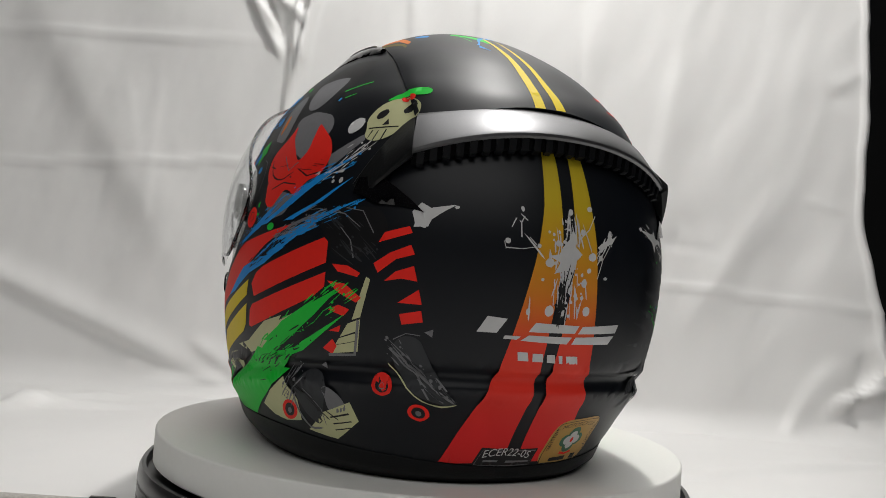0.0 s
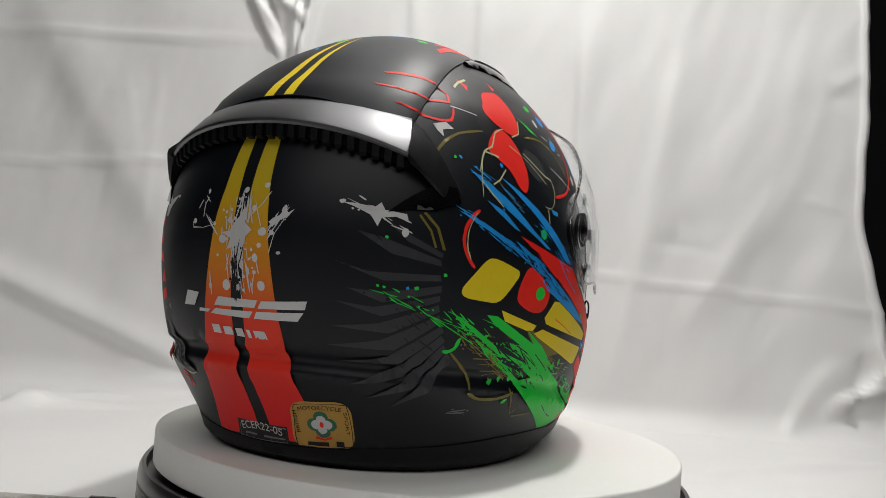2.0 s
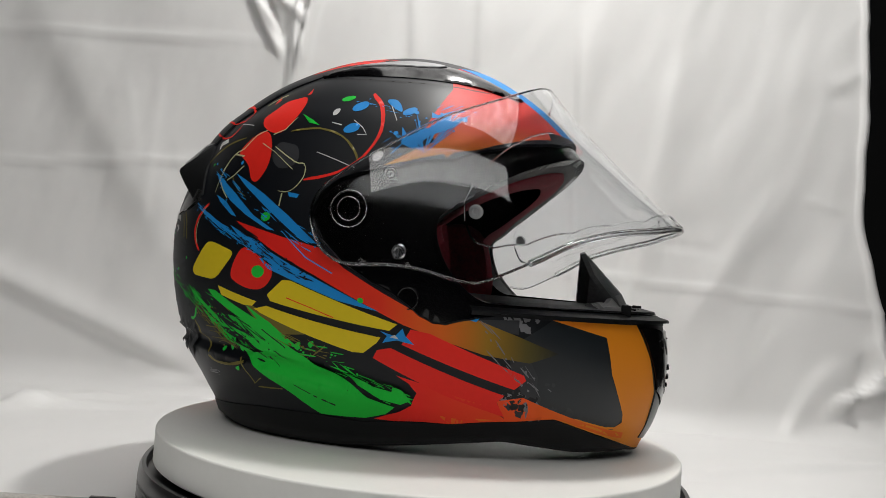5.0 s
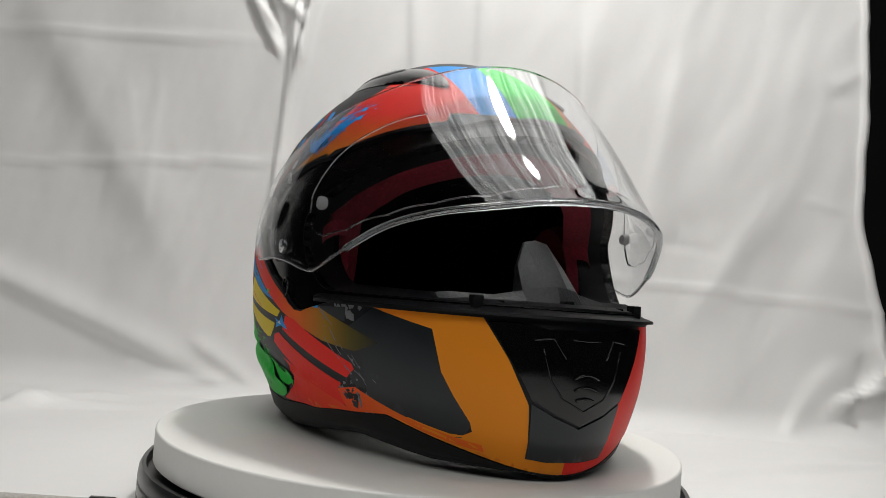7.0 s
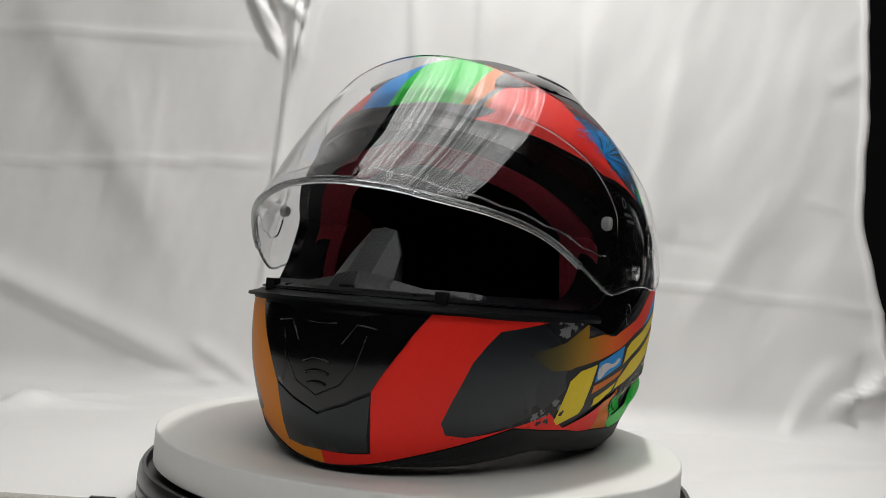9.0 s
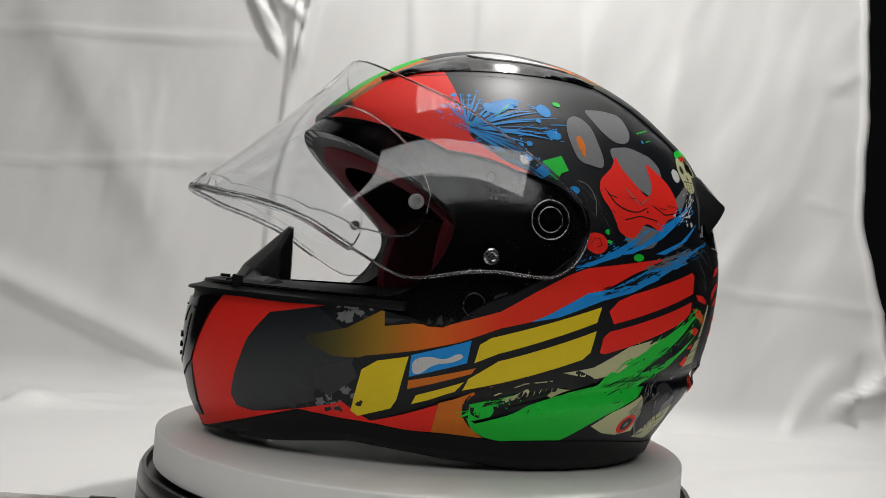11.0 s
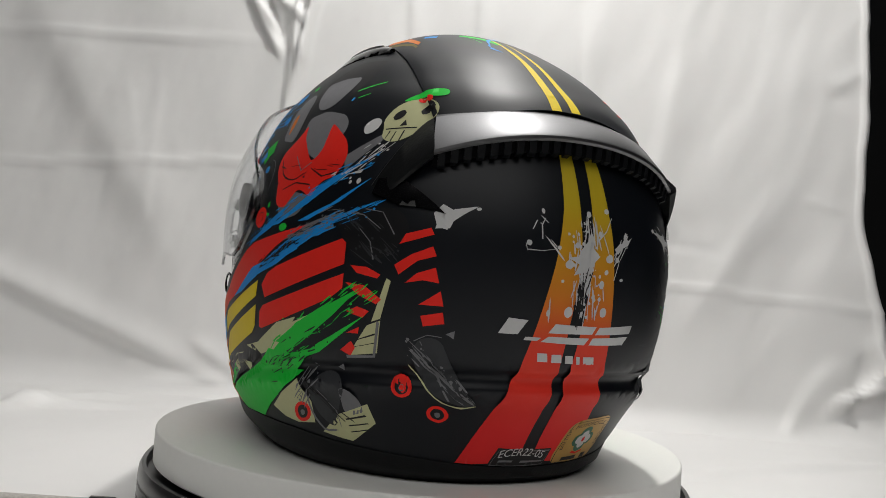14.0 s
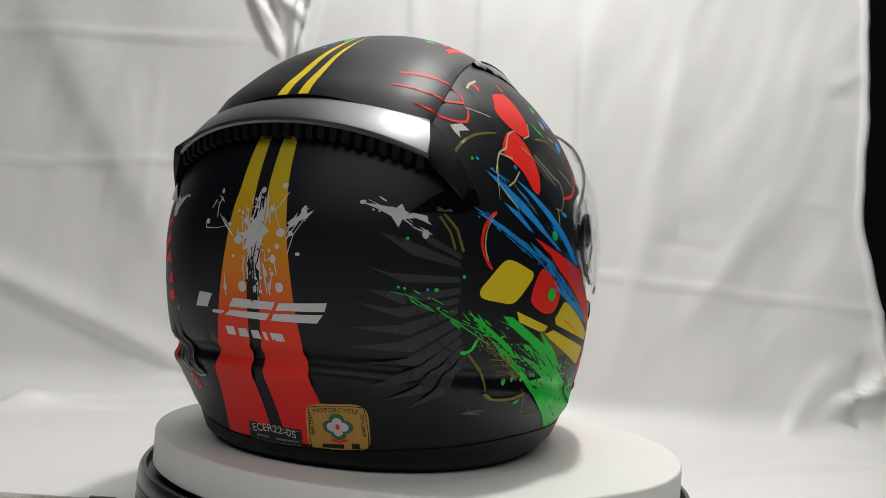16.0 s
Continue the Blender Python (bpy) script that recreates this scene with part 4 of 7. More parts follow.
# painted graphics of the shell
decal("side_band", SIDE_RED, 1.5, 0, [(-49.2, -68.9), (-31.4, -82.1), (-14.7, -89), (-5.4, -94.6), (12, -99.3), (38.6, -98.9), (54.3, -89), (71.7, -79.2), (85.2, -67.8), (79.3, -79), (62.8, -92.7), (24.6, -104.7), (4.2, -103.1), (-17.8, -95.7), (-36.1, -84.1)])
decal("blue_band", BLUE, 2, 0, [(-51.9, -68.3), (-45.5, -75.7), (-40.9, -79.7), (-38, -83.3), (-30.8, -89), (-17.7, -96.4), (1.1, -102.6), (12.6, -104.2), (-7.2, -102.9), (-25, -96.4), (-33.6, -91.6), (-39.3, -87.7), (-42.3, -83.6), (-39.4, -84.6), (-46.5, -78)])
decal("lower_band", LOWER_RED, 1, 0, [(15.4, -129.7), (30.5, -124.2), (37.5, -120.1), (39, -116.6), (33.9, -116.3), (25.8, -116.8), (46.6, -111.7), (72.3, -99.3), (83.6, -92.6), (76.4, -94.3), (84.7, -84.1), (116.5, -33.8), (118.2, -32.6), (101.6, -67.6), (87.6, -89.3), (67.5, -109.3)])
decal("slab", YELLOW, 2, 1, [(-74.4, -61.7), (-64.6, -64), (-62.3, -65), (-59.8, -67.7), (-52.5, -76.1), (-58.8, -76), (-65, -75), (-74.4, -64)])
decal("slab", YELLOW, 2, 0, [(-64.3, -77.2), (-47.5, -92.7), (-50.2, -92.5), (-54.2, -90), (-64, -80.4)])
decal("slab", YELLOW, 2, 0, [(-41.8, -93.6), (-33.4, -92.9), (-29.5, -94.3), (22.3, -105.3), (18.9, -107.7), (-40.7, -95.7)])
decal("slab", YELLOW, 2, 0, [(-49.5, -93.6), (-43, -96), (15.2, -110.1), (13.3, -111.8), (6.8, -115), (1, -115.2), (-46.7, -96.2)])
decal("slab", RED, 2, 0, [(28.8, -104.6), (37.9, -102.1), (65.7, -91.9), (80, -82.2), (81.8, -81.8), (80, -86.9), (26.1, -109.2)])
decal("slab", RED, 2, 0, [(12.3, -115.5), (14.1, -113.3), (21, -111.4), (78.2, -90.8), (76.8, -94.3), (83.1, -92.6), (47.5, -112)])
decal("block", RED, 2, 1, [(-57.2, -79.1), (-51.2, -76.9), (-47.3, -77.4), (-38.9, -86.2), (-36.9, -90.1), (-42.9, -91.8), (-50.7, -87.8), (-56.6, -81.7)])
decal("dot", GREEN, 3, 0, [(-41.2, -87.6), (-41.7, -88), (-42.5, -88.2), (-43.5, -88.1), (-44.7, -87.7), (-45.7, -87.1), (-46.5, -86.3), (-47, -85.5), (-47, -84.9), (-46.6, -84.4), (-45.8, -84.3), (-44.8, -84.4), (-43.7, -84.8), (-42.6, -85.4), (-41.8, -86.2), (-41.3, -86.9)])
decal("dot", GREEN, 3, 0, [(-35.5, -75), (-35.7, -75.4), (-36.3, -75.6), (-36.9, -75.6), (-37.7, -75.4), (-38.4, -75), (-38.9, -74.5), (-39.2, -74), (-39.2, -73.5), (-38.9, -73.1), (-38.4, -72.9), (-37.7, -72.9), (-37, -73.1), (-36.3, -73.5), (-35.7, -74), (-35.5, -74.5)])
decal("dot", GREEN, 3, 0, [(4.8, -102.4), (4.7, -102.9), (4.1, -103.2), (3.2, -103.2), (2.4, -103), (2, -102.6), (2.1, -102.2), (2.9, -101.9), (3.7, -101.9), (4.5, -102.1)])
decal("splash", GREEN, 2, 0, [(-69.8, -73.6), (-66.3, -77.1), (-58.9, -87.1), (-47.4, -98.2), (-36.7, -108.1), (-13.1, -119.4), (11.1, -124.7), (28, -123.6), (23.1, -126.9), (9.9, -130.3), (-22, -128.8), (-38.3, -120), (-51.7, -109.9), (-61.4, -99.4), (-49.8, -104.9), (-64.3, -89.3), (-53.6, -99), (-65.3, -84.8), (-57.6, -91.7), (-68.2, -77.8)])
decal("splash", GREEN, 2, 0, [(-79.3, -61.8), (-75.3, -71.1), (-68.7, -83.6), (-64.7, -89.9), (-68.1, -86.7), (-75.1, -74.1)])
decal("splash", GREEN, 2, 0, [(-53.1, -90.7), (-43, -100.3), (-28.2, -111.8), (-36.7, -108.1), (-47.7, -98.7)])
decal("splash", GREEN, 2, 0, [(-75.6, -74.4), (-71.1, -82.7), (-59.1, -99.8), (-64.1, -95.4), (-74, -80.8)])
decal("splash", GREEN, 2, 0, [(-69.1, -87.9), (-59.1, -99.8), (-50.7, -107.3), (-59.8, -101.1)])
decal("splash", GREEN, 2, 0, [(-4.9, -119.5), (13.3, -122.5), (25, -121.3), (25.2, -119.8), (30.3, -119.1), (36.7, -119.6), (31.3, -122), (19.3, -123.9), (3.9, -123.2)])
decal("scratch", INK, 3, 0, [(-35.1, -118.3), (-23.6, -124.1), (-10.3, -127.9), (-10.2, -127.5), (-23.4, -123.8), (-34.8, -118.2)])
decal("scratch", INK, 3, 0, [(-56.4, -94.6), (-46.8, -103.9), (-37.5, -111.8), (-37.1, -111.7), (-46.5, -103.8), (-56.2, -94.5)])
decal("scratch", INK, 3, 0, [(-59.6, -92.7), (-51.6, -101.6), (-42.9, -107.7), (-42.6, -107.6), (-51.1, -101.5), (-59.2, -92.6)])
decal("scratch", INK, 3, 0, [(-62.8, -86.8), (-54.4, -95.8), (-46.7, -103.7), (-46.5, -103.6), (-54.1, -95.7), (-62.4, -86.8)])
decal("scratch", INK, 3, 0, [(-48.2, -99.8), (-39.5, -107.2), (-33.3, -112.1), (-32.8, -111.9), (-39.1, -107.1), (-47.8, -99.8)])
decal("streak", BLUE, 2, 0, [(-55, -47.2), (-52.1, -53.7), (-48.4, -60.6), (-42, -71.6), (-34.3, -79.4), (-37.3, -77.8), (-45, -69.8), (-50.6, -61.5), (-53.8, -53.6)])
decal("streak", BLUE, 2, 0, [(-47.5, -54.7), (-43.1, -60.6), (-37, -68), (-28.3, -77.4), (-16.8, -87.6), (-23.6, -85.2), (-30.6, -78.9), (-37.8, -70.6), (-43.7, -62.1)])
decal("streak", BLUE, 2, 0, [(-64.1, -50.7), (-59.8, -57.9), (-52.5, -69.4), (-47.4, -75.6), (-52.8, -70.1), (-61.3, -57.3)])
decal("streak", BLUE, 2, 0, [(-55.6, -55.4), (-52, -60.9), (-48.9, -67.9), (-50.8, -66), (-54.6, -58.7)])
decal("streak", BLUE, 2, 0, [(-49.5, -73.5), (-41.4, -80.9), (-38.5, -84.9), (-42, -82.6), (-47.9, -76.5)])
decal("streak", BLUE, 2, 0, [(-28.5, -70.6), (-24.3, -72.5), (-25, -73.4), (-28, -72.1)])
decal("blot", BLUE, 2, 0, [(-5, -46.7), (-5.4, -47.7), (-6.1, -48.3), (-6.9, -48.8), (-7.9, -49), (-8.7, -49), (-9.4, -48.6), (-9.7, -48.1), (-9.7, -47.3), (-9.3, -46.5), (-8.7, -45.9), (-7.8, -45.4), (-6.8, -45), (-6, -45), (-5.3, -45.4), (-5, -46.1)])
decal("blot", BLUE, 2, 0, [(-5.9, -54.9), (-6.2, -55.6), (-6.8, -56.1), (-7.7, -56.4), (-8.7, -56.6), (-9.7, -56.5), (-10.5, -56.3), (-10.9, -55.7), (-11, -55.2), (-10.7, -54.6), (-10, -54.1), (-9.1, -53.6), (-8.1, -53.4), (-7.2, -53.5), (-6.4, -53.9), (-5.9, -54.3)])
decal("blot", BLUE, 2, 0, [(9.9, -46.8), (9.6, -47.6), (9.1, -48.3), (8.4, -48.9), (7.6, -49.3), (7, -49.4), (6.4, -49.4), (6.1, -48.9), (6.1, -48.3), (6.3, -47.7), (6.9, -46.9), (7.6, -46.3), (8.4, -45.8), (9.1, -45.6), (9.6, -45.8), (9.9, -46.2)])
decal("blot", BLUE, 2, 1, [(-0.7, -44.2), (3, -43.5), (5.3, -46.4), (6, -48.8), (3.2, -47.5)])
decal("blot", BLUE, 2, 0, [(7.4, -53.6), (10.2, -56.4), (15.4, -51.7), (20.1, -43.6), (20.5, -47.3), (25.1, -41.1), (21.4, -49.4), (16.3, -54.3), (12.7, -59.8), (8.7, -59.1)])
decal("blot", BLUE, 2, 0, [(14.3, -45.7), (16.3, -46.1), (20.5, -41.5), (17.9, -46.6), (14.9, -47.9)])
decal("blot", BLUE, 2, 0, [(-54.7, -44.3), (-54.8, -44.6), (-55.1, -44.5), (-55.2, -44.4), (-55.3, -44.1), (-55.3, -43.8), (-55.1, -43.5), (-54.9, -43.5), (-54.7, -43.8), (-54.6, -44.2)])
decal("blot", BLUE, 2, 0, [(-44.5, -53.2), (-44.8, -53.5), (-45.1, -53.5), (-45.4, -53.4), (-45.6, -53), (-45.6, -52.6), (-45.3, -52.4), (-45, -52.3), (-44.7, -52.5), (-44.5, -52.9)])
decal("paint_patch", RED, 2, 1, [(-38.3, -40.2), (-35.5, -38.9), (-32.3, -36.3), (-25.4, -37.8), (-25, -41.8), (-26.9, -47), (-31, -50.9), (-34.7, -49), (-37, -46.2), (-38.4, -43.2)])
decal("paint_patch", RED, 2, 1, [(-46.8, -47.7), (-41, -45.9), (-37.3, -46.2), (-35, -49.3), (-34.4, -55.1), (-35.7, -60.1), (-39.8, -63), (-42.2, -60.9), (-42.6, -55.8), (-44.8, -51.5)])
decal("red_tip", RED, 2, 0, [(-35.4, -30), (-34.6, -33.3), (-36.5, -34.4)])
decal("red_tip", RED, 2, 0, [(-24.5, -33.9), (-24.5, -37), (-25.9, -37)])
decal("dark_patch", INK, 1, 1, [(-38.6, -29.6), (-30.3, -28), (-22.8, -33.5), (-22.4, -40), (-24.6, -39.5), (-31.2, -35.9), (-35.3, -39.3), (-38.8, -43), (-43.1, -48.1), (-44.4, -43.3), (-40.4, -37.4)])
decal("outline", CREAM, 3, 0, [(-26.7, -47), (-30.3, -49.9), (-34.2, -49.6), (-34.2, -50), (-30.2, -50.2), (-26.5, -47.2)])
decal("outline", CREAM, 3, 0, [(-36.3, -46.8), (-37.5, -46.5), (-38.8, -46.3), (-40.1, -46.2), (-41.6, -46.8), (-43.1, -47.5), (-44.5, -48), (-45.5, -47.8), (-46.5, -47.5), (-47.8, -47.4), (-49.3, -47.9), (-51, -48.7), (-52.7, -49.6), (-52.6, -49.9), (-50.9, -49.1), (-49.2, -48.3), (-47.7, -47.9), (-46.6, -47.9), (-45.6, -48.2), (-44.4, -48.5), (-43, -47.9), (-41.5, -47.2), (-40.1, -46.6), (-38.8, -46.7), (-37.6, -46.8), (-36.3, -47.1)])
decal("outline", CREAM, 3, 0, [(-47.8, -47.8), (-44.5, -51.3), (-44.2, -50.9), (-47.6, -47.5)])
decal("outline", CREAM, 3, 0, [(-53.9, -51.8), (-53.3, -55.7), (-51.8, -60), (-51.5, -60), (-52.9, -55.7), (-53.6, -51.8)])
decal("outline", CREAM, 3, 0, [(-44.5, -54.3), (-48.5, -54.8), (-51.1, -54.2), (-51.1, -54.6), (-48.4, -55.2), (-44.3, -54.7)])
decal("outline", CREAM, 3, 0, [(-33.4, -54.6), (-31.1, -57.5), (-28.6, -60.2), (-26.4, -62.4), (-24.8, -63.4), (-23.7, -63.7), (-23, -64.1), (-22.5, -65), (-22.5, -66.2), (-22.7, -67.2), (-23.2, -68.1), (-24.1, -68.9), (-25, -69.6), (-26.1, -70.1), (-27.3, -70.4), (-28.5, -70.4), (-29.7, -70), (-30.9, -69.5), (-32.1, -68.9), (-32.2, -69), (-31, -69.7), (-29.8, -70.3), (-28.5, -70.6), (-27.2, -70.6), (-26, -70.3), (-24.8, -69.8), (-23.8, -69.1), (-22.9, -68.3), (-22.4, -67.3), (-22.1, -66.2), (-22.3, -65), (-22.7, -63.9), (-23.5, -63.4), (-24.7, -63.1), (-26.2, -62.1), (-28.4, -60), (-30.9, -57.2), (-33.3, -54.4)])
decal("outline", CREAM, 3, 0, [(-30.9, -70.1), (-32.2, -73.3), (-31.7, -73.5), (-30.4, -70.2)])
decal("outline", CREAM, 3, 0, [(-39.3, -32.1), (-36.6, -31.6), (-32.9, -31.8), (-32.8, -31.1), (-36.5, -30.9), (-39.2, -31.4)])
decal("hoop", OLIVE, 1, 0, [(-62.7, -39.6), (-61, -39.5), (-59.4, -39.2), (-57.6, -39.2), (-55.6, -39.4), (-53.3, -39.9), (-51, -40.6), (-48.8, -41.8), (-46.4, -43.1), (-43.9, -44.3), (-43.8, -44), (-46.3, -42.5), (-48.6, -41.2), (-51, -40), (-53.3, -39.2), (-55.6, -38.6), (-57.7, -38.5), (-59.5, -38.6), (-61.2, -38.8), (-62.8, -39.3)])
decal("hoop", OLIVE, 1, 0, [(-28.3, -51.6), (-25.2, -52.4), (-22, -53.1), (-18.9, -53.8), (-16.2, -55), (-13.5, -56.3), (-11.1, -57.7), (-9.2, -59.3), (-7.7, -61.1), (-6.4, -62.5), (-5.6, -63.8), (-5, -64.8), (-4.4, -65.8), (-4, -65.6), (-4.4, -64.6), (-4.9, -63.4), (-5.8, -62.2), (-7.1, -60.6), (-8.7, -59), (-10.7, -57.4), (-13.1, -55.8), (-15.8, -54.5), (-18.7, -53.3), (-21.8, -52.5), (-25, -51.8), (-28.2, -51.3)])
decal("lasso", RED, 2, 0, [(-4.9, -42), (-3.9, -43.9), (-2.6, -45.4), (-1.5, -47), (-0.7, -49), (0, -51.2), (0.5, -53.2), (0.7, -54.9), (0.5, -56.6), (0.2, -58.2), (-0.6, -60.2), (-1.9, -62.4), (-3.2, -64.1), (-4.8, -65.4), (-6.7, -66.6), (-8.6, -67.4), (-10.6, -68.1), (-12.7, -68.5), (-14.9, -68.7), (-17.4, -68.7), (-20.1, -68.5), (-22.8, -68.5), (-22.9, -68.9), (-20.2, -69.4), (-17.5, -69.6), (-14.9, -69.5), (-12.5, -69.3), (-10.4, -68.9), (-8.3, -68.2), (-6.2, -67.2), (-4.2, -66), (-2.4, -64.5), (-1, -62.6), (0.3, -60.4), (1.2, -58.3), (1.7, -56.3), (1.7, -54.6), (1.5, -52.7), (1.1, -50.5), (0.3, -48.2), (-0.5, -46), (-1.7, -44.3), (-3, -42.8), (-4.4, -41.4)])
decal("lasso", RED, 2, 0, [(-59.1, -55), (-60.1, -54.5), (-61.1, -54.2), (-62.1, -54), (-63.2, -54), (-64.4, -53.9), (-65.5, -54.1), (-66.4, -54.6), (-67.4, -55), (-68, -55.8), (-68.5, -56.8), (-68.8, -57.9), (-68.9, -59.2), (-68.9, -60.2), (-68.8, -61.2), (-68.4, -62.2), (-67.9, -62.5), (-67.9, -61.5), (-68, -60.6), (-68, -59.6), (-67.9, -58.6), (-67.7, -57.4), (-67.3, -56.5), (-66.7, -55.9), (-65.9, -55.4), (-65, -55.1), (-64.1, -54.9), (-62.9, -55), (-61.8, -55.1), (-60.9, -55.2), (-60, -55.5), (-59.1, -55.5)])
decal("lasso", CREAM, 3, 0, [(-60, -55), (-61.6, -55), (-63.2, -55.1), (-64.5, -55.3), (-65.7, -55.7), (-66.6, -56.5), (-67.4, -57.1), (-67.8, -58), (-68.1, -59), (-68.2, -60), (-68.1, -60.1), (-67.7, -59.3), (-67.5, -58.3), (-67.1, -57.5), (-66.4, -56.7), (-65.5, -56.1), (-64.5, -55.5), (-63.1, -55.3), (-61.5, -55.2), (-60, -55.1)])
decal("red_line", RED, 2, 0, [(-54.4, -19.6), (-50.2, -30.2), (-45.8, -34.4), (-43.6, -32.5), (-43.4, -28.4), (-45, -24.7), (-49.3, -17.9), (-49.5, -19), (-45.3, -26), (-43.9, -29), (-43.9, -31.9), (-45.7, -33.6), (-49.9, -29.5), (-54.2, -18.7)])
decal("red_line", RED, 2, 0, [(-56.4, -25.5), (-55.5, -28.9), (-54.4, -31.9), (-53.2, -34.1), (-52.1, -35.7), (-50.9, -36.8), (-49.7, -37.6), (-48.5, -37.3), (-47.3, -36.7), (-46.3, -35.9), (-46.3, -35.5), (-47.5, -36.1), (-48.6, -36.7), (-49.7, -36.8), (-50.7, -36.2), (-51.8, -35.1), (-52.9, -33.6), (-54, -31.4), (-55.1, -28.4), (-56.2, -25.3)])
decal("outline", WHITE, 2, 0, [(-46.6, -35), (-41.8, -40.8), (-41.7, -40.6), (-46.4, -34.8)])
decal("tag", WHITE, 2, 0, [(-54.2, -34.5), (-51.3, -36.6), (-51.1, -38.9), (-53.5, -37.1), (-54.7, -38.2), (-54.7, -36.3)])
decal("blot", GREEN, 2, 0, [(-9.8, -43.1), (-10.1, -43.5), (-10.6, -43.9), (-11.4, -44.3), (-12.2, -44.3), (-13, -44.3), (-13.6, -44), (-13.9, -43.6), (-13.9, -43.3), (-13.7, -42.8), (-13.1, -42.5), (-12.4, -42.2), (-11.6, -42.2), (-10.9, -42.2), (-10.2, -42.3), (-9.9, -42.7)])
decal("blot", GREEN, 2, 0, [(-25.3, -46.1), (-21.3, -50.1), (-19.2, -52.4), (-22.7, -50.5)])
decal("blot", WHITE, 2, 0, [(-13.5, -48.6), (-13.9, -49.4), (-14.5, -49.8), (-15.1, -49.8), (-15.5, -49.3), (-15.5, -48.5), (-15.1, -47.6), (-14.5, -47.2), (-13.8, -47.2), (-13.4, -47.7)])
decal("blot", WHITE, 2, 0, [(3.9, -63.7), (3.8, -64.2), (3.4, -64.8), (2.8, -65.3), (2.2, -65.5), (1.5, -65.5), (0.9, -65.3), (0.7, -64.8), (0.6, -64.2), (0.7, -63.7), (1.2, -63.1), (1.8, -62.7), (2.3, -62.5), (3, -62.5), (3.6, -62.6), (3.8, -63.1)])
decal("outline", WHITE, 2, 0, [(-15.2, -52.5), (-12, -53.8), (-11.8, -53.5), (-15, -52.2)])
decal("outline", WHITE, 2, 0, [(-8.2, -52.5), (-5, -55.1), (-3.2, -57.3), (-6.2, -57.1), (-6.3, -57.4), (-3, -57.4), (-4.8, -54.9), (-8, -52.3)])
decal("outline", WHITE, 2, 0, [(-19, -61.3), (-12.3, -64.7), (-4.9, -67.8), (-4.8, -67.6), (-12.1, -64.5), (-18.9, -61.1)])
decal("outline", WHITE, 1, 0, [(0.8, -44.5), (5, -51.9), (5.2, -51.7), (1, -44.3)])
decal("leaf_patch", OLIVE, 1, 0, [(-54.9, -86.8), (-49.4, -93.1), (-21.8, -109.5), (-33.8, -106.7), (-45.9, -101.5), (-52.7, -92.4)])
decal("outline", OLIVE, 2, 0, [(-84.4, -68.5), (-84.1, -70.5), (-83.6, -72.5), (-83.3, -74.3), (-82.7, -76.3), (-82.3, -78.2), (-82.3, -79.5), (-82.2, -80.4), (-82.5, -80.8), (-82.7, -81.4), (-82.1, -81.9), (-81.7, -81.5), (-81.4, -81), (-81.3, -80.1), (-81.6, -78.6), (-81.9, -76.7), (-82.3, -74.8), (-82.9, -72.8), (-83.4, -70.8), (-83.9, -68.8)])
decal("outline", OLIVE, 2, 0, [(-83.6, -81.5), (-82.9, -83.2), (-81.8, -85.1), (-80.2, -87.3), (-77.9, -89.8), (-75.1, -92.4), (-72.1, -94.8), (-69, -97), (-65.8, -98.9), (-62.6, -100.5), (-62.4, -100.1), (-65.5, -98.2), (-68.6, -96.4), (-71.6, -94.4), (-74.4, -92), (-77.1, -89.5), (-79.4, -87.2), (-80.8, -85.3), (-81.6, -83.6), (-83.1, -81.6)])
decal("outline", OLIVE, 2, 0, [(-64.6, -98.1), (-62.2, -107), (-55.8, -108.8), (-56, -108.4), (-61.6, -107), (-63.9, -98.3)])
decal("outline", OLIVE, 2, 0, [(-60.5, -108.9), (-44.3, -116.8), (-44.2, -116.5), (-60.3, -108.6)])
decal("outline", OLIVE, 2, 0, [(-14.5, -113.2), (-21.6, -114.5), (-29.4, -112.7), (-29.4, -113), (-21.4, -114.8), (-14, -113.6)])
decal("hatch", OLIVE, 1, 0, [(-67.5, -78.5), (-62.5, -86.5), (-62.3, -86.5), (-67.3, -78.5)])
decal("hatch", OLIVE, 1, 0, [(-66.1, -79.4), (-59.8, -88.6), (-59.6, -88.6), (-65.9, -79.4)])
decal("hatch", OLIVE, 1, 0, [(-64.1, -80.9), (-57.1, -90.6), (-56.8, -90.6), (-63.8, -81)])
decal("hatch", OLIVE, 1, 0, [(-76.7, -72.3), (-69, -80.5), (-68.9, -80.4), (-76.4, -72.3)])
decal("hatch", OLIVE, 1, 0, [(-77.6, -73.1), (-69.9, -81.3), (-69.6, -81.3), (-77.5, -73)])
decal("hatch", OLIVE, 1, 0, [(-78.2, -74.1), (-69.7, -83), (-69.6, -82.9), (-77.9, -74.2)])
decal("hatch", OLIVE, 1, 0, [(-78.3, -75.6), (-69.6, -84.6), (-69.5, -84.5), (-78.2, -75.5)])
decal("hatch", OLIVE, 1, 0, [(-78.4, -77.3), (-69.5, -86.3), (-69.2, -86.2), (-78.1, -77.3)])
decal("hatch", OLIVE, 1, 0, [(-77.7, -79.5), (-68.3, -88.7), (-68.2, -88.6), (-77.7, -79.4)])
decal("hatch", OLIVE, 1, 0, [(-77.3, -82.1), (-68.1, -90.4), (-68, -90.3), (-77, -82)])
decal("hatch", OLIVE, 1, 0, [(-76.4, -84.8), (-69.2, -89.9), (-69.1, -89.7), (-76.4, -84.6)])
decal("leaf", GREEN, 2, 1, [(-86.3, -64.8), (-83.3, -68.7), (-80.9, -68.4), (-79.4, -69.5), (-82.1, -70), (-85.7, -67.2)])
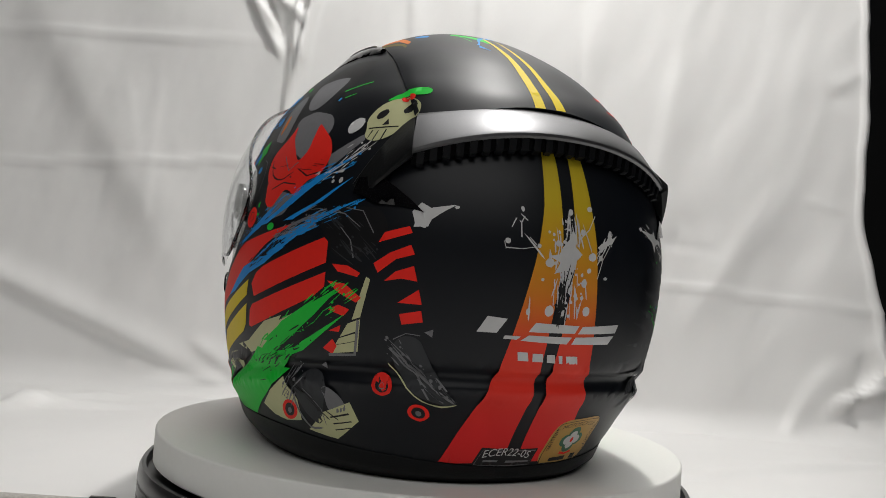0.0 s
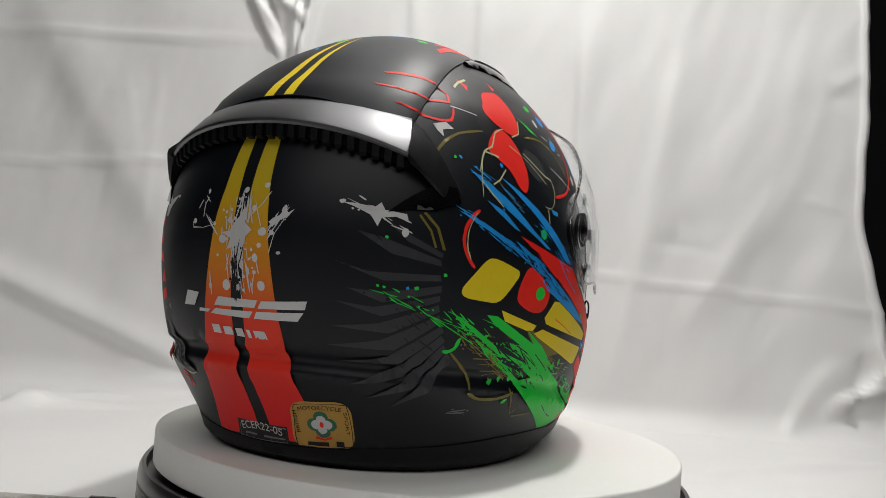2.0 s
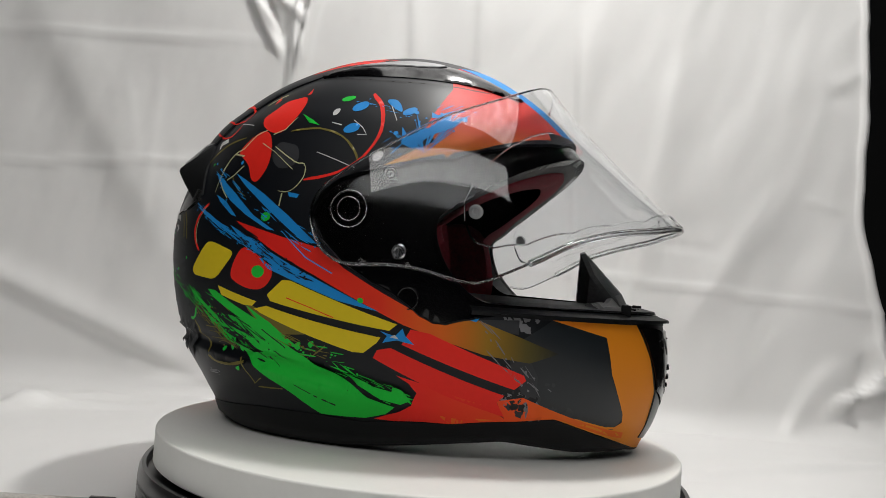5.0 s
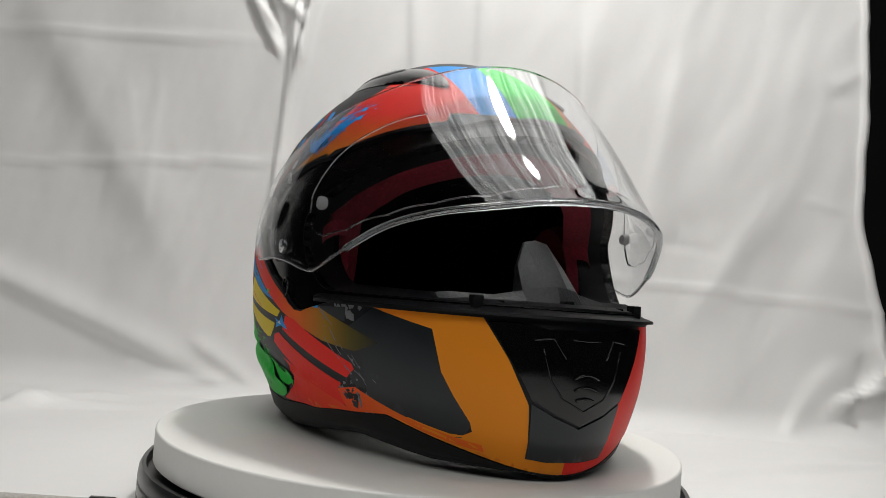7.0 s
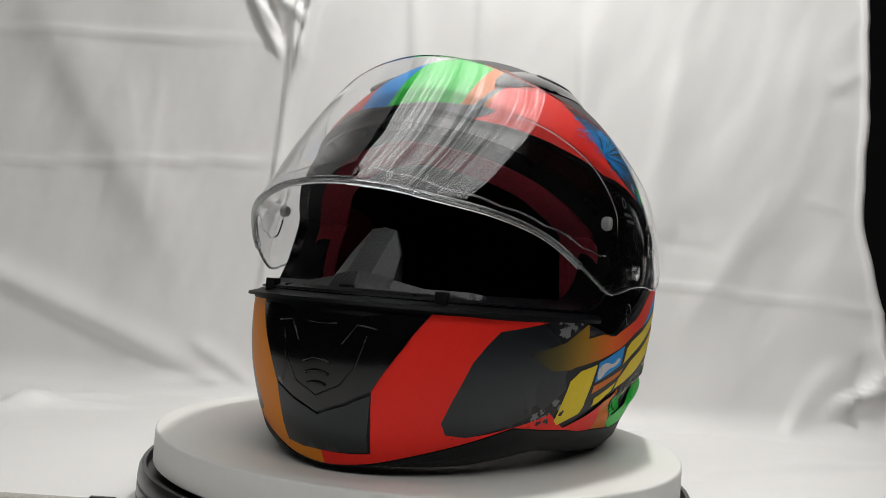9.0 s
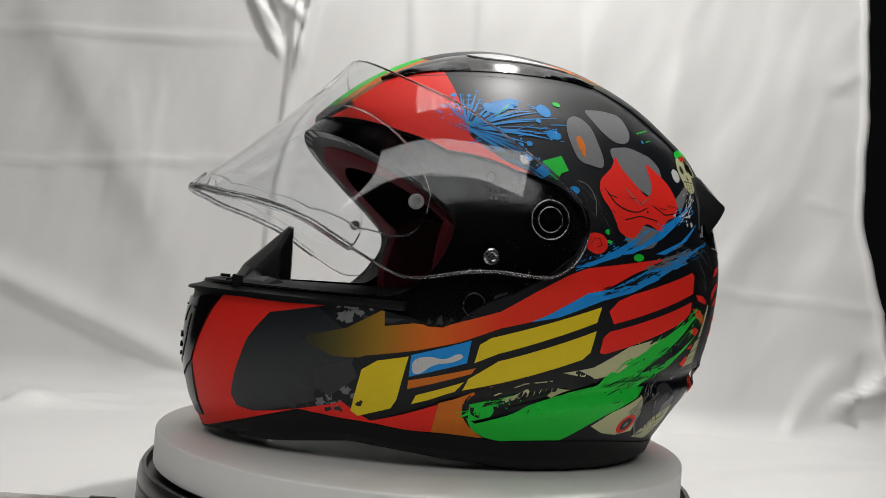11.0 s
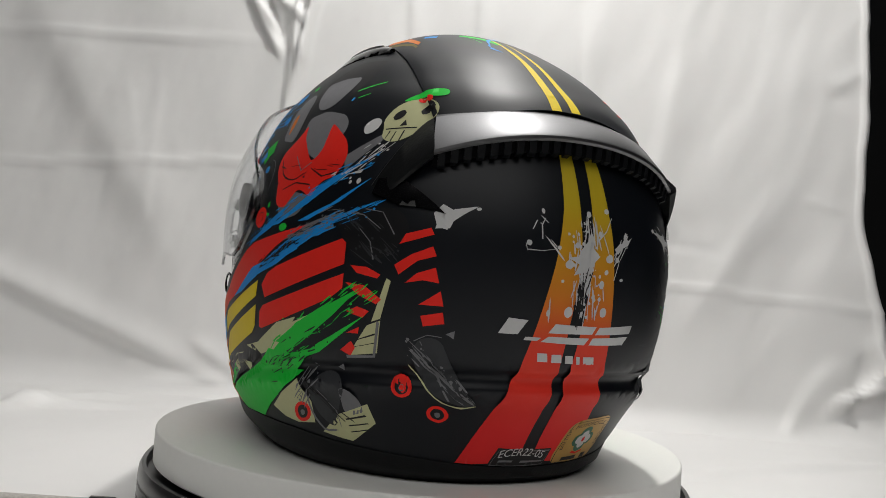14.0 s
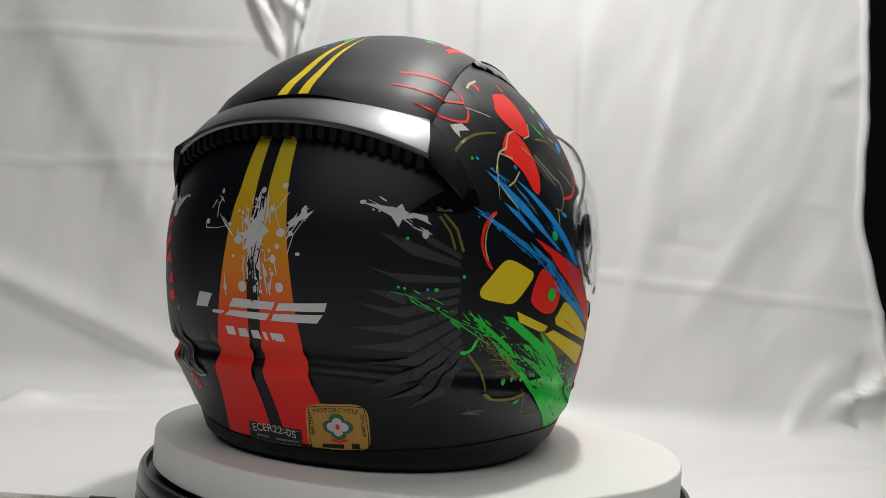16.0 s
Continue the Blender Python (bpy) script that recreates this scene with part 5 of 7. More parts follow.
decal("leaf", GREEN, 2, 1, [(-75.6, -87.2), (-71.6, -89.8), (-74.2, -89.5)])
decal("leaf", GREEN, 2, 1, [(-70.2, -90.9), (-66.8, -92.8), (-69.8, -93.1)])
decal("leaf", GREEN, 2, 1, [(-65.1, -94.9), (-61.3, -97.3), (-63.9, -97.7)])
decal("leaf", GREEN, 2, 1, [(-70.3, -97), (-65.3, -99.4), (-68.3, -99.5)])
decal("leaf", GREEN, 2, 1, [(-32.8, -109.8), (-27.3, -109.7), (-29.3, -112.2)])
decal("leaf", GREEN, 2, 1, [(-24.5, -111.1), (-19.7, -111.2), (-22.5, -113.1)])
decal("dot", GREEN, 2, 0, [(-82.3, -50.7), (-82.5, -50.8), (-82.8, -50.5), (-83.1, -50.1), (-83.2, -49.7), (-83.1, -49.5), (-82.9, -49.4), (-82.6, -49.7), (-82.3, -50.1), (-82.2, -50.5)])
decal("dot", GREEN, 2, 0, [(-75.4, -56.3), (-75.6, -56.4), (-75.9, -56.1), (-76.2, -55.8), (-76.2, -55.5), (-76.1, -55.3), (-75.9, -55.3), (-75.7, -55.3), (-75.4, -55.7), (-75.3, -56.1)])
decal("star", BLUE, 3, 0, [(14.4, -108.6), (22.2, -108.2), (25.1, -105.5), (27, -106.8), (32.2, -107.3), (23.4, -108.9), (16.4, -111.1), (18.2, -109.1)])
decal("star", WHITE, 4, 0, [(19.7, -109.1), (21.9, -107.9), (24.3, -108.4)])
decal("outline", OLIVE, 1, 0, [(-71.1, -43.4), (-71.1, -48), (-73, -52), (-72.4, -52.7), (-70.5, -48.4), (-70.5, -43.8)])
decal("scroll", DARKGREY, 1, 0, [(50.8, -91.2), (68.5, -77.1), (70.7, -79.4), (60.7, -87.1)])
decal("scroll", DARKGREY, 1, 0, [(73.4, -86.1), (77.7, -78.8), (84.3, -77.3), (88.8, -79.2), (83.4, -84.4)])
decal("scroll", BLUE, 2, 0, [(47.4, -92.9), (55.4, -87.6), (54.6, -89.5)])
decal("feather", DARKGREY, 1, 0, [(-82.1, -30.4), (-80.2, -37), (-74.7, -52.8), (-75.3, -53.8), (-81.5, -40.5)])
decal("feather", DARKGREY, 1, 0, [(-88.7, -26.8), (-86.9, -36.4), (-76.7, -54.6), (-77.3, -55.6), (-86.5, -40.8)])
decal("feather", DARKGREY, 1, 0, [(-91.7, -32.1), (-88.2, -41.8), (-77.9, -56.2), (-78.8, -57), (-89.8, -42.6)])
decal("feather", DARKGREY, 1, 0, [(-94.9, -29.7), (-91.6, -40.7), (-79.5, -57.1), (-80.2, -57.9), (-91.9, -43.8)])
decal("feather", DARKGREY, 1, 0, [(-99.3, -29.9), (-93.4, -43.5), (-80.9, -58), (-81.6, -59.1), (-93.4, -47.5)])
decal("feather", DARKGREY, 1, 0, [(-102.9, -30), (-95.7, -45.6), (-82.1, -59.5), (-82.6, -61), (-95.2, -50.7)])
decal("feather", DARKGREY, 1, 0, [(-104.6, -34.5), (-97.1, -49.4), (-83, -61.6), (-83.3, -63.2), (-96.6, -53.6)])
decal("feather", DARKGREY, 1, 0, [(-107.2, -39), (-98.5, -52.3), (-84.3, -63), (-84.1, -65), (-97.8, -56.7)])
decal("feather", DARKGREY, 1, 0, [(-107.9, -45.8), (-98.4, -57), (-85, -64.9), (-84.8, -66.9), (-97.2, -61.3)])
decal("feather", DARKGREY, 1, 0, [(-105.2, -56.1), (-95.3, -63.2), (-85.1, -67.2), (-84.8, -69.3), (-94.1, -67.4)])
decal("feather", DARKGREY, 1, 0, [(-77.2, -35), (-76.7, -40.8), (-73.3, -52.6), (-74.2, -52.8), (-77.5, -43.2)])
decal("branch", GREEN, 2, 0, [(-88.2, -41.7), (-87.6, -44.9), (-87, -48.1), (-86.1, -51.4), (-85.1, -54.7), (-83.7, -58.1), (-82, -61.9), (-79.6, -66.3), (-76.7, -71.1), (-73.1, -76), (-73, -75.9), (-76.4, -71), (-79.5, -66.2), (-81.9, -61.9), (-83.5, -58.1), (-84.9, -54.7), (-85.9, -51.4), (-86.8, -48.1), (-87.5, -45), (-88, -41.8)])
decal("branch", GREEN, 2, 0, [(-88.3, -44.7), (-83.6, -58.4), (-77.2, -74.3), (-76.9, -74.3), (-83.4, -58.4), (-88.2, -44.7)])
decal("branch", OLIVE, 2, 0, [(-72.2, -42.7), (-72.7, -46.9), (-74.2, -49.9), (-73.7, -50.3), (-72.2, -47.2), (-71.7, -42.9)])
decal("dot", GREEN, 2, 0, [(-79.5, -38.2), (-79.7, -38.2), (-79.9, -38.1), (-80, -37.8), (-80, -37.6), (-80, -37.3), (-79.8, -37.3), (-79.6, -37.5), (-79.4, -37.8), (-79.4, -38)])
decal("dot", GREEN, 2, 0, [(-55.8, -43.3), (-56.1, -43.4), (-56.3, -43.3), (-56.5, -43.2), (-56.6, -43), (-56.5, -42.7), (-56.2, -42.6), (-56, -42.7), (-55.8, -42.8), (-55.8, -43.1)])
decal("dot", BLUE, 2, 0, [(-83.9, -48.2), (-84.1, -48.2), (-84.3, -48.1), (-84.4, -47.8), (-84.5, -47.6), (-84.4, -47.4), (-84.2, -47.3), (-84, -47.5), (-83.8, -47.7), (-83.8, -48)])
decal("side_band", SIDE_RED, 1.5, 0, [(-51.2, 69.4), (-35.7, 81), (-21.8, 87.6), (-14.7, 91.1), (-1.7, 97), (13.2, 101.4), (37.4, 99.4), (49.4, 93.6), (75, 76.6), (76.1, 83.1), (50.3, 99.7), (31.3, 105.1), (13.3, 105.3), (-7.7, 102.7), (-24.5, 94.3), (-40.3, 81.4)])
decal("blue_band", BLUE, 2, 0, [(-0.3, 104.2), (-7.5, 102.1), (-24, 93.2), (-33.3, 88.6), (-40.7, 82.1), (-48.4, 74.3), (-63.5, 52.7), (-55.5, 69.1), (-42.6, 84.9), (-30.8, 92.7), (-12.6, 101.9)])
decal("streak", BLUE, 2, 0, [(-16.3, 89.1), (-26.4, 83.3), (-36.2, 74.5), (-40.1, 71.1), (-33.2, 80.2), (-21.7, 87.2)])
decal("streak", BLUE, 2, 0, [(-31.8, 80.5), (-41, 72.5), (-47.9, 62), (-56.7, 44), (-53.8, 53.9), (-47.3, 66.8), (-37.7, 77.2)])
decal("streak", BLUE, 2, 0, [(-46.6, 71.7), (-55.1, 60.8), (-59.9, 48.6), (-57.2, 58.3), (-50.6, 68.7)])
decal("streak", BLUE, 2, 0, [(-52.1, 70.5), (-59.3, 60.6), (-65.2, 49.2), (-61.6, 58.1)])
decal("slab", YELLOW, 2, 0, [(72.4, 89.8), (65.9, 92.6), (53.7, 99.3), (63, 104.4), (66.5, 104.2), (80.9, 95), (82.6, 91.9)])
decal("slab", YELLOW, 2, 0, [(54.1, 108.4), (30.4, 114.4), (35.4, 115.2), (56.7, 108.9)])
decal("slab", YELLOW, 2, 0, [(25.3, 111.3), (22.6, 107.7), (17.3, 107), (-31.4, 94), (-31, 98.1), (13.6, 111)])
decal("slab", YELLOW, 2, 0, [(28.4, 114.2), (13.6, 112.7), (-31.9, 99.8), (-31.9, 105), (-29, 107.7), (31.6, 116)])
decal("slab", RED, 2, 0, [(-35.1, 93.6), (-38, 89.5), (-42.9, 85.3), (-64.1, 61.6), (-65.7, 61), (-68.5, 63.8), (-38.9, 95.1)])
decal("slab", RED, 2, 0, [(-36.5, 103.4), (-36, 99.7), (-38.2, 97.3), (-69.8, 64.9), (-71.6, 67), (-70, 71.6), (-39.2, 102.5)])
decal("square", BLUE, 2, 0, [(52.5, 99.6), (26.3, 106), (28.8, 110.5), (55.5, 103.2)])
decal("foam", WHITE, 3, 1, [(52.5, 100.6), (44.7, 103.6), (38.9, 106.9), (32, 107.3), (29.6, 109), (35.8, 108.6), (44.1, 105.8), (50.1, 105.3), (54, 103.4)])
decal("bar", ORANGE, 2, 0, [(56, 103.8), (24.4, 112.6), (26.9, 113.4), (57.3, 105.2)])
decal("lower_band", RED, 1, 0, [(119.2, 29.9), (99.3, 71.8), (87.3, 89.9), (77.4, 99.8), (50.1, 119.4), (44.2, 114.9), (77.4, 99.5), (86.4, 90.5), (83.5, 88.5), (111.8, 47.6)])
decal("lower_band", ORANGE, 1, 0, [(50.1, 119.4), (19.3, 129.6), (28.2, 124.8), (32.2, 121.3), (31.7, 119.3), (27.1, 118.3), (14.4, 118), (43.8, 114.7)])
decal("splash", GREEN, 2, 0, [(19.1, 129.3), (3.9, 132.1), (-32.8, 126.2), (-45.9, 117.4), (-60.6, 103.4), (-68.9, 93.2), (-65.2, 96.3), (-71.3, 84.3), (-60.3, 95.7), (-72.9, 73.4), (-75.4, 62.1), (-69.9, 73.9), (-60.7, 87.4), (-50, 101.9), (-46, 103.8), (-40.3, 109.6), (-25.7, 117.3), (-4.8, 123.2), (24.6, 124.7), (29.7, 122.3), (26.3, 126.2)])
decal("splash", GREEN, 2, 0, [(-50.9, 99.3), (-63.3, 84), (-71.4, 70), (-66.7, 81.5), (-58.9, 94.5)])
decal("splash", GREEN, 2, 0, [(-64.9, 93.5), (-72, 82.3), (-80.6, 63), (-73.6, 83.1)])
decal("splash", GREEN, 2, 0, [(28, 120.2), (18.1, 121.2), (21.2, 122.3), (10.4, 122.8), (16.3, 124.4), (28.9, 123.4)])
decal("dark_gap", INK, 1, 1, [(33.8, 119.3), (26.6, 117.4), (-4.4, 116.2), (-26.1, 110.7), (-39.6, 108.6), (-22.8, 117.8), (1.8, 123.4), (22.2, 124.5)])
decal("cream_patch", CREAM, 2, 0, [(10.2, 121.6), (-1.4, 119.4), (-16.5, 117.1), (-27.4, 115.3), (-18.7, 119.9), (-12.4, 119.7), (-4.7, 121.2), (8.7, 123.1)])
decal("cream_patch", CREAM, 1, 0, [(-20.7, 113.2), (-35.8, 107.3), (-50.1, 95), (-59.8, 86.6), (-57.2, 92.9), (-50, 101.9), (-39.6, 108.5)])
decal("cream_patch", CREAM, 1, 0, [(-55.9, 91.7), (-65.7, 80.6), (-72.2, 70.1), (-68.5, 80.2), (-60.3, 92.7)])
decal("cream_patch", CREAM, 1, 0, [(-48.4, 116.6), (-57.5, 107.5), (-67.2, 96.2), (-75.4, 95.5), (-78.3, 99.1), (-68.3, 107.9), (-58.6, 113.4)])
decal("cream_patch", CREAM, 1, 0, [(-87.5, 86.1), (-94.5, 72.1), (-99.8, 71.6), (-96, 84.7), (-82.8, 97.4)])
decal("cream_patch", CREAM, 1, 0, [(-82.7, 72.8), (-82.5, 63.5), (-84.3, 59.1), (-88.7, 63)])
decal("cream_patch", CREAM, 1, 0, [(-82.8, 61.8), (-78.8, 53.8), (-79.9, 52.9), (-84, 58.9)])
decal("dark_line", INK, 2, 0, [(-91, 83.6), (-96.4, 74.4), (-95.7, 74.8), (-90.5, 83.8)])
decal("dark_line", INK, 2, 0, [(-92.9, 83.4), (-98.2, 74.6), (-97.8, 74.8), (-92.4, 83.6)])
decal("dark_line", INK, 2, 0, [(-94.3, 83.7), (-99, 75.9), (-98.6, 76.1), (-93.9, 83.9)])
decal("dark_line", INK, 2, 0, [(-83, 69.8), (-86.7, 62.9), (-86.6, 62.8), (-82.9, 69.8)])
decal("dark_line", INK, 2, 0, [(-82.7, 68), (-85.6, 61.8), (-85.2, 61.9), (-82.5, 68)])
decal("outline", GREY, 2, 0, [(-82.8, 73.5), (-89, 64), (-84.4, 59.5), (-83.7, 60.2), (-88.2, 64.6), (-82.2, 73.4)])
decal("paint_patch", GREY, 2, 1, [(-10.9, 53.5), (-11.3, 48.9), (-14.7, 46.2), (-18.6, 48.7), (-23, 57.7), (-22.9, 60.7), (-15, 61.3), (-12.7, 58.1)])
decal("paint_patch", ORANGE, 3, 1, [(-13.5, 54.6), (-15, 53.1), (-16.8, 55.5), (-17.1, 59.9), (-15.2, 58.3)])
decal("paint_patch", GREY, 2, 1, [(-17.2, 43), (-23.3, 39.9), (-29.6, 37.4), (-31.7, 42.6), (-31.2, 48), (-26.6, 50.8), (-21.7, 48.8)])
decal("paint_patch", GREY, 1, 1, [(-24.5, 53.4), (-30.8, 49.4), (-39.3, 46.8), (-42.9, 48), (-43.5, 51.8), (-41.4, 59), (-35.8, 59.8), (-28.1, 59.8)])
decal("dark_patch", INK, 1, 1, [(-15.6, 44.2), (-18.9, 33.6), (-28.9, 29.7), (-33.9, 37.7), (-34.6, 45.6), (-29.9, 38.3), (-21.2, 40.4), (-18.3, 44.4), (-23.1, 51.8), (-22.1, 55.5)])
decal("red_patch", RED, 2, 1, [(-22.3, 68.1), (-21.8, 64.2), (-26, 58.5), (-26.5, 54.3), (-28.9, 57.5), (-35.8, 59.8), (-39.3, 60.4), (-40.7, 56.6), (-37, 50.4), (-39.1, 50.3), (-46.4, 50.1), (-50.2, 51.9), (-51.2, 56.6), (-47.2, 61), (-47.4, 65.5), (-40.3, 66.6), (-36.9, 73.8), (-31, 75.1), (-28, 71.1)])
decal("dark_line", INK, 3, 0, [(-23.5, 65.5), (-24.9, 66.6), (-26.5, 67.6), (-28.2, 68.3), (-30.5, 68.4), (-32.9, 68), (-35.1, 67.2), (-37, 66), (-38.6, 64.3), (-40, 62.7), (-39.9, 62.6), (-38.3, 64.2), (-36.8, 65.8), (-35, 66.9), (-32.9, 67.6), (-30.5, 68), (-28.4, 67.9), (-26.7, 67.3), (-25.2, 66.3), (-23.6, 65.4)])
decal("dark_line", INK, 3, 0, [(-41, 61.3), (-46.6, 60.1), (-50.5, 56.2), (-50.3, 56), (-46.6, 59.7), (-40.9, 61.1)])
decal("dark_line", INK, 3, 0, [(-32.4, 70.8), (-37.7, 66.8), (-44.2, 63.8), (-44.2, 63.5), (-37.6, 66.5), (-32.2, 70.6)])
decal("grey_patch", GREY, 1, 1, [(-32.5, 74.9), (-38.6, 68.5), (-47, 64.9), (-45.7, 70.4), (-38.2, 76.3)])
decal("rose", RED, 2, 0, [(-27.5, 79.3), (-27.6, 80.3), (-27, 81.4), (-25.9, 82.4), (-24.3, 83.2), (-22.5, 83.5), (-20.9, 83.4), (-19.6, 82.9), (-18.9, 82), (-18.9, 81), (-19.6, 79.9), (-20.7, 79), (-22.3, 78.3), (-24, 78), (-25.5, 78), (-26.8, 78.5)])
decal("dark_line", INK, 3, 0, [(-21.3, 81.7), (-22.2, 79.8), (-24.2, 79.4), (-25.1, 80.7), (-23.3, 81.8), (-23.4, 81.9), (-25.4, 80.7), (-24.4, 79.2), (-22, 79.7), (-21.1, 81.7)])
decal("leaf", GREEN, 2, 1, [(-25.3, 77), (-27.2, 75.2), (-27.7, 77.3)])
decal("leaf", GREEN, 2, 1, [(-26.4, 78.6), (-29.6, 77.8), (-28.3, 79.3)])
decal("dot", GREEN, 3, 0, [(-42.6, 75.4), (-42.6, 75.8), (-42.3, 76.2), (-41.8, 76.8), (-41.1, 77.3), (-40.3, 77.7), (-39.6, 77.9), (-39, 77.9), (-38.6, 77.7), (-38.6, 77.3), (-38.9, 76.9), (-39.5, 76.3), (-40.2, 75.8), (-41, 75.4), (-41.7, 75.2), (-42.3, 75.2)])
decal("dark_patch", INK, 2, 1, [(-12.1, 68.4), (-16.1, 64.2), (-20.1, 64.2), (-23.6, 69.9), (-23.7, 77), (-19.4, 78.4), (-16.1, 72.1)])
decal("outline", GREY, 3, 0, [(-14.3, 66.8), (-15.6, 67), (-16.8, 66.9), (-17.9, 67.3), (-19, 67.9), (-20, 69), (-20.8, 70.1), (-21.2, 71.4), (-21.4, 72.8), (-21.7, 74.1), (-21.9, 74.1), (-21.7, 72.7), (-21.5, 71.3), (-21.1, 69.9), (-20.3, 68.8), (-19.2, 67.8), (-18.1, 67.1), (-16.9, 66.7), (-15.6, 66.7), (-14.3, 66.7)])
decal("blot", BLUE, 2, 0, [(8.4, 48.3), (8.3, 49.2), (8.6, 49.6), (9.2, 49.9), (10, 49.9), (10.9, 49.5), (11.8, 48.9), (12.5, 48), (12.9, 47), (13, 46.2), (12.6, 45.7), (12, 45.4), (11.2, 45.4), (10.3, 45.9), (9.4, 46.7), (8.7, 47.5)])
decal("blot", BLUE, 2, 0, [(10.8, 45.8), (4.2, 44), (2.2, 45.2), (2.8, 47), (8, 49.4)])
decal("blot", BLUE, 2, 1, [(-1.9, 47.7), (-3.9, 44.9), (-6.7, 46.5), (-6.7, 49.5), (-3.9, 50.2)])
decal("blot", BLUE, 2, 0, [(-9.1, 55.1), (-9.1, 55.7), (-8.7, 56.2), (-8.1, 56.6), (-7.2, 56.7), (-6.3, 56.7), (-5.5, 56.6), (-4.9, 56.2), (-4.5, 55.6), (-4.6, 55.2), (-4.9, 54.6), (-5.6, 54.3), (-6.4, 54.1), (-7.3, 54), (-8.1, 54.3), (-8.8, 54.7)])
decal("blot", BLUE, 2, 0, [(2.9, 59.6), (3.1, 59.9), (3.4, 60.1), (3.9, 60.2), (4.5, 59.8), (4.7, 59.5), (4.7, 59.1), (4.3, 58.8), (3.7, 58.9), (3.2, 59.1)])
decal("blot", BLUE, 2, 0, [(0.4, 63.2), (0.4, 63.6), (0.6, 64), (1.1, 64.1), (1.6, 64.2), (2.2, 64.1), (2.7, 63.9), (3.1, 63.6), (3.4, 63.1), (3.3, 62.9), (3.1, 62.5), (2.7, 62.3), (2.1, 62.3), (1.5, 62.4), (1, 62.6), (0.6, 62.8)])
decal("blot", BLUE, 2, 0, [(-15.2, 69.4), (-15.1, 69.7), (-14.9, 70.1), (-14.4, 70.5), (-13.8, 70.6), (-13.1, 70.7), (-12.4, 70.6), (-12, 70.4), (-11.7, 70), (-11.7, 69.7), (-12, 69.2), (-12.5, 68.9), (-13.1, 68.8), (-13.8, 68.6), (-14.4, 68.8), (-14.9, 69)])
decal("blot", BLUE, 2, 0, [(0.3, 66.9), (-3.1, 64.3), (-6, 66.2), (-2.9, 68.4)])
decal("blot", GREEN, 2, 0, [(-2.6, 63.7), (-8.9, 61.2), (-11.2, 64.9), (-8.7, 66.2), (-7.2, 68.6), (-4.3, 67.3)])
decal("blot", GREEN, 2, 0, [(-10.2, 44.1), (-10.2, 44.4), (-10.1, 44.7), (-9.7, 44.9), (-9.3, 45), (-8.8, 45), (-8.3, 44.8), (-8, 44.6), (-7.8, 44.4), (-7.8, 44.1), (-8, 43.7), (-8.3, 43.4), (-8.7, 43.3), (-9.2, 43.3), (-9.6, 43.4), (-10, 43.6)])
decal("blot", WHITE, 2, 0, [(2.2, 64.1), (2.2, 64.5), (2.4, 64.9), (2.7, 65.2), (3.2, 65.3), (3.8, 65.1), (4.2, 64.9), (4.7, 64.3), (4.8, 63.9), (4.8, 63.4), (4.7, 62.9), (4.3, 62.7), (3.8, 62.7), (3.3, 62.8), (2.8, 63.1), (2.5, 63.5)])
decal("scroll", DARKGREY, 1, 0, [(87.1, 74.7), (74.8, 84.9), (74.9, 89.7), (87.1, 83), (89.5, 77.4)])
decal("scroll", DARKGREY, 1, 0, [(66.2, 80.5), (52.1, 91.2), (56.8, 89.4), (65.4, 82.8)])
decal("blot", WHITE, 2, 0, [(-50.3, 41.8), (-50.6, 42.7), (-50.5, 43.6), (-50.3, 44.4), (-49.8, 45.3), (-49.2, 45.8), (-48.5, 45.9), (-47.9, 45.7), (-47.4, 45.2), (-47.1, 44.5), (-47.2, 43.5), (-47.5, 42.6), (-47.9, 41.9), (-48.5, 41.4), (-49.2, 41.1), (-49.9, 41.3)])
decal("blot", WHITE, 2, 0, [(-58.2, 51.5), (-58.3, 51.9), (-58.2, 52.3), (-58, 52.7), (-57.6, 52.7), (-57.3, 52.6), (-57.2, 52.2), (-57.2, 51.8), (-57.5, 51.4), (-57.9, 51.4)])
decal("blot", WHITE, 2, 0, [(-56.4, 53.6), (-56.4, 54), (-56.3, 54.3), (-56.1, 54.5), (-55.9, 54.5), (-55.7, 54.4), (-55.6, 54.1), (-55.7, 53.9), (-55.9, 53.6), (-56.1, 53.6)])
decal("blot", WHITE, 2, 0, [(-53.8, 53.9), (-56.6, 49.5), (-56.6, 50.9)])
decal("cream_motif", CREAM, 2, 1, [(-49.8, 40.7), (-48.9, 36), (-50.7, 31.3), (-54.7, 28.6), (-57.3, 29.8), (-58.1, 37), (-56.6, 41.5), (-53.6, 43.3), (-51.9, 41.6)])
decal("dark_blot", INK, 3, 0, [(-52.4, 36), (-52.6, 36.6), (-52.6, 37.2), (-52.5, 37.7), (-52.2, 38.3), (-51.9, 38.7), (-51.5, 38.7), (-51.1, 38.7), (-50.9, 38.3), (-50.7, 37.9), (-50.7, 37.1), (-50.8, 36.6), (-51, 36), (-51.4, 35.6), (-51.7, 35.6), (-52.1, 35.6)])
decal("dark_blot", INK, 3, 0, [(-55.3, 30), (-55.5, 31), (-55.4, 32), (-55, 32.8), (-54.5, 32.9), (-54, 32.7), (-53.8, 31.7), (-54, 30.6), (-54.3, 29.8), (-54.9, 29.5)])
decal("dark_line", INK, 3, 0, [(-53.5, 40.8), (-54.5, 43), (-54.6, 42.9), (-53.7, 40.5)])
decal("dark_line", INK, 3, 0, [(-54.6, 39.6), (-55.8, 42.1), (-56, 41.8), (-54.8, 39.5)])
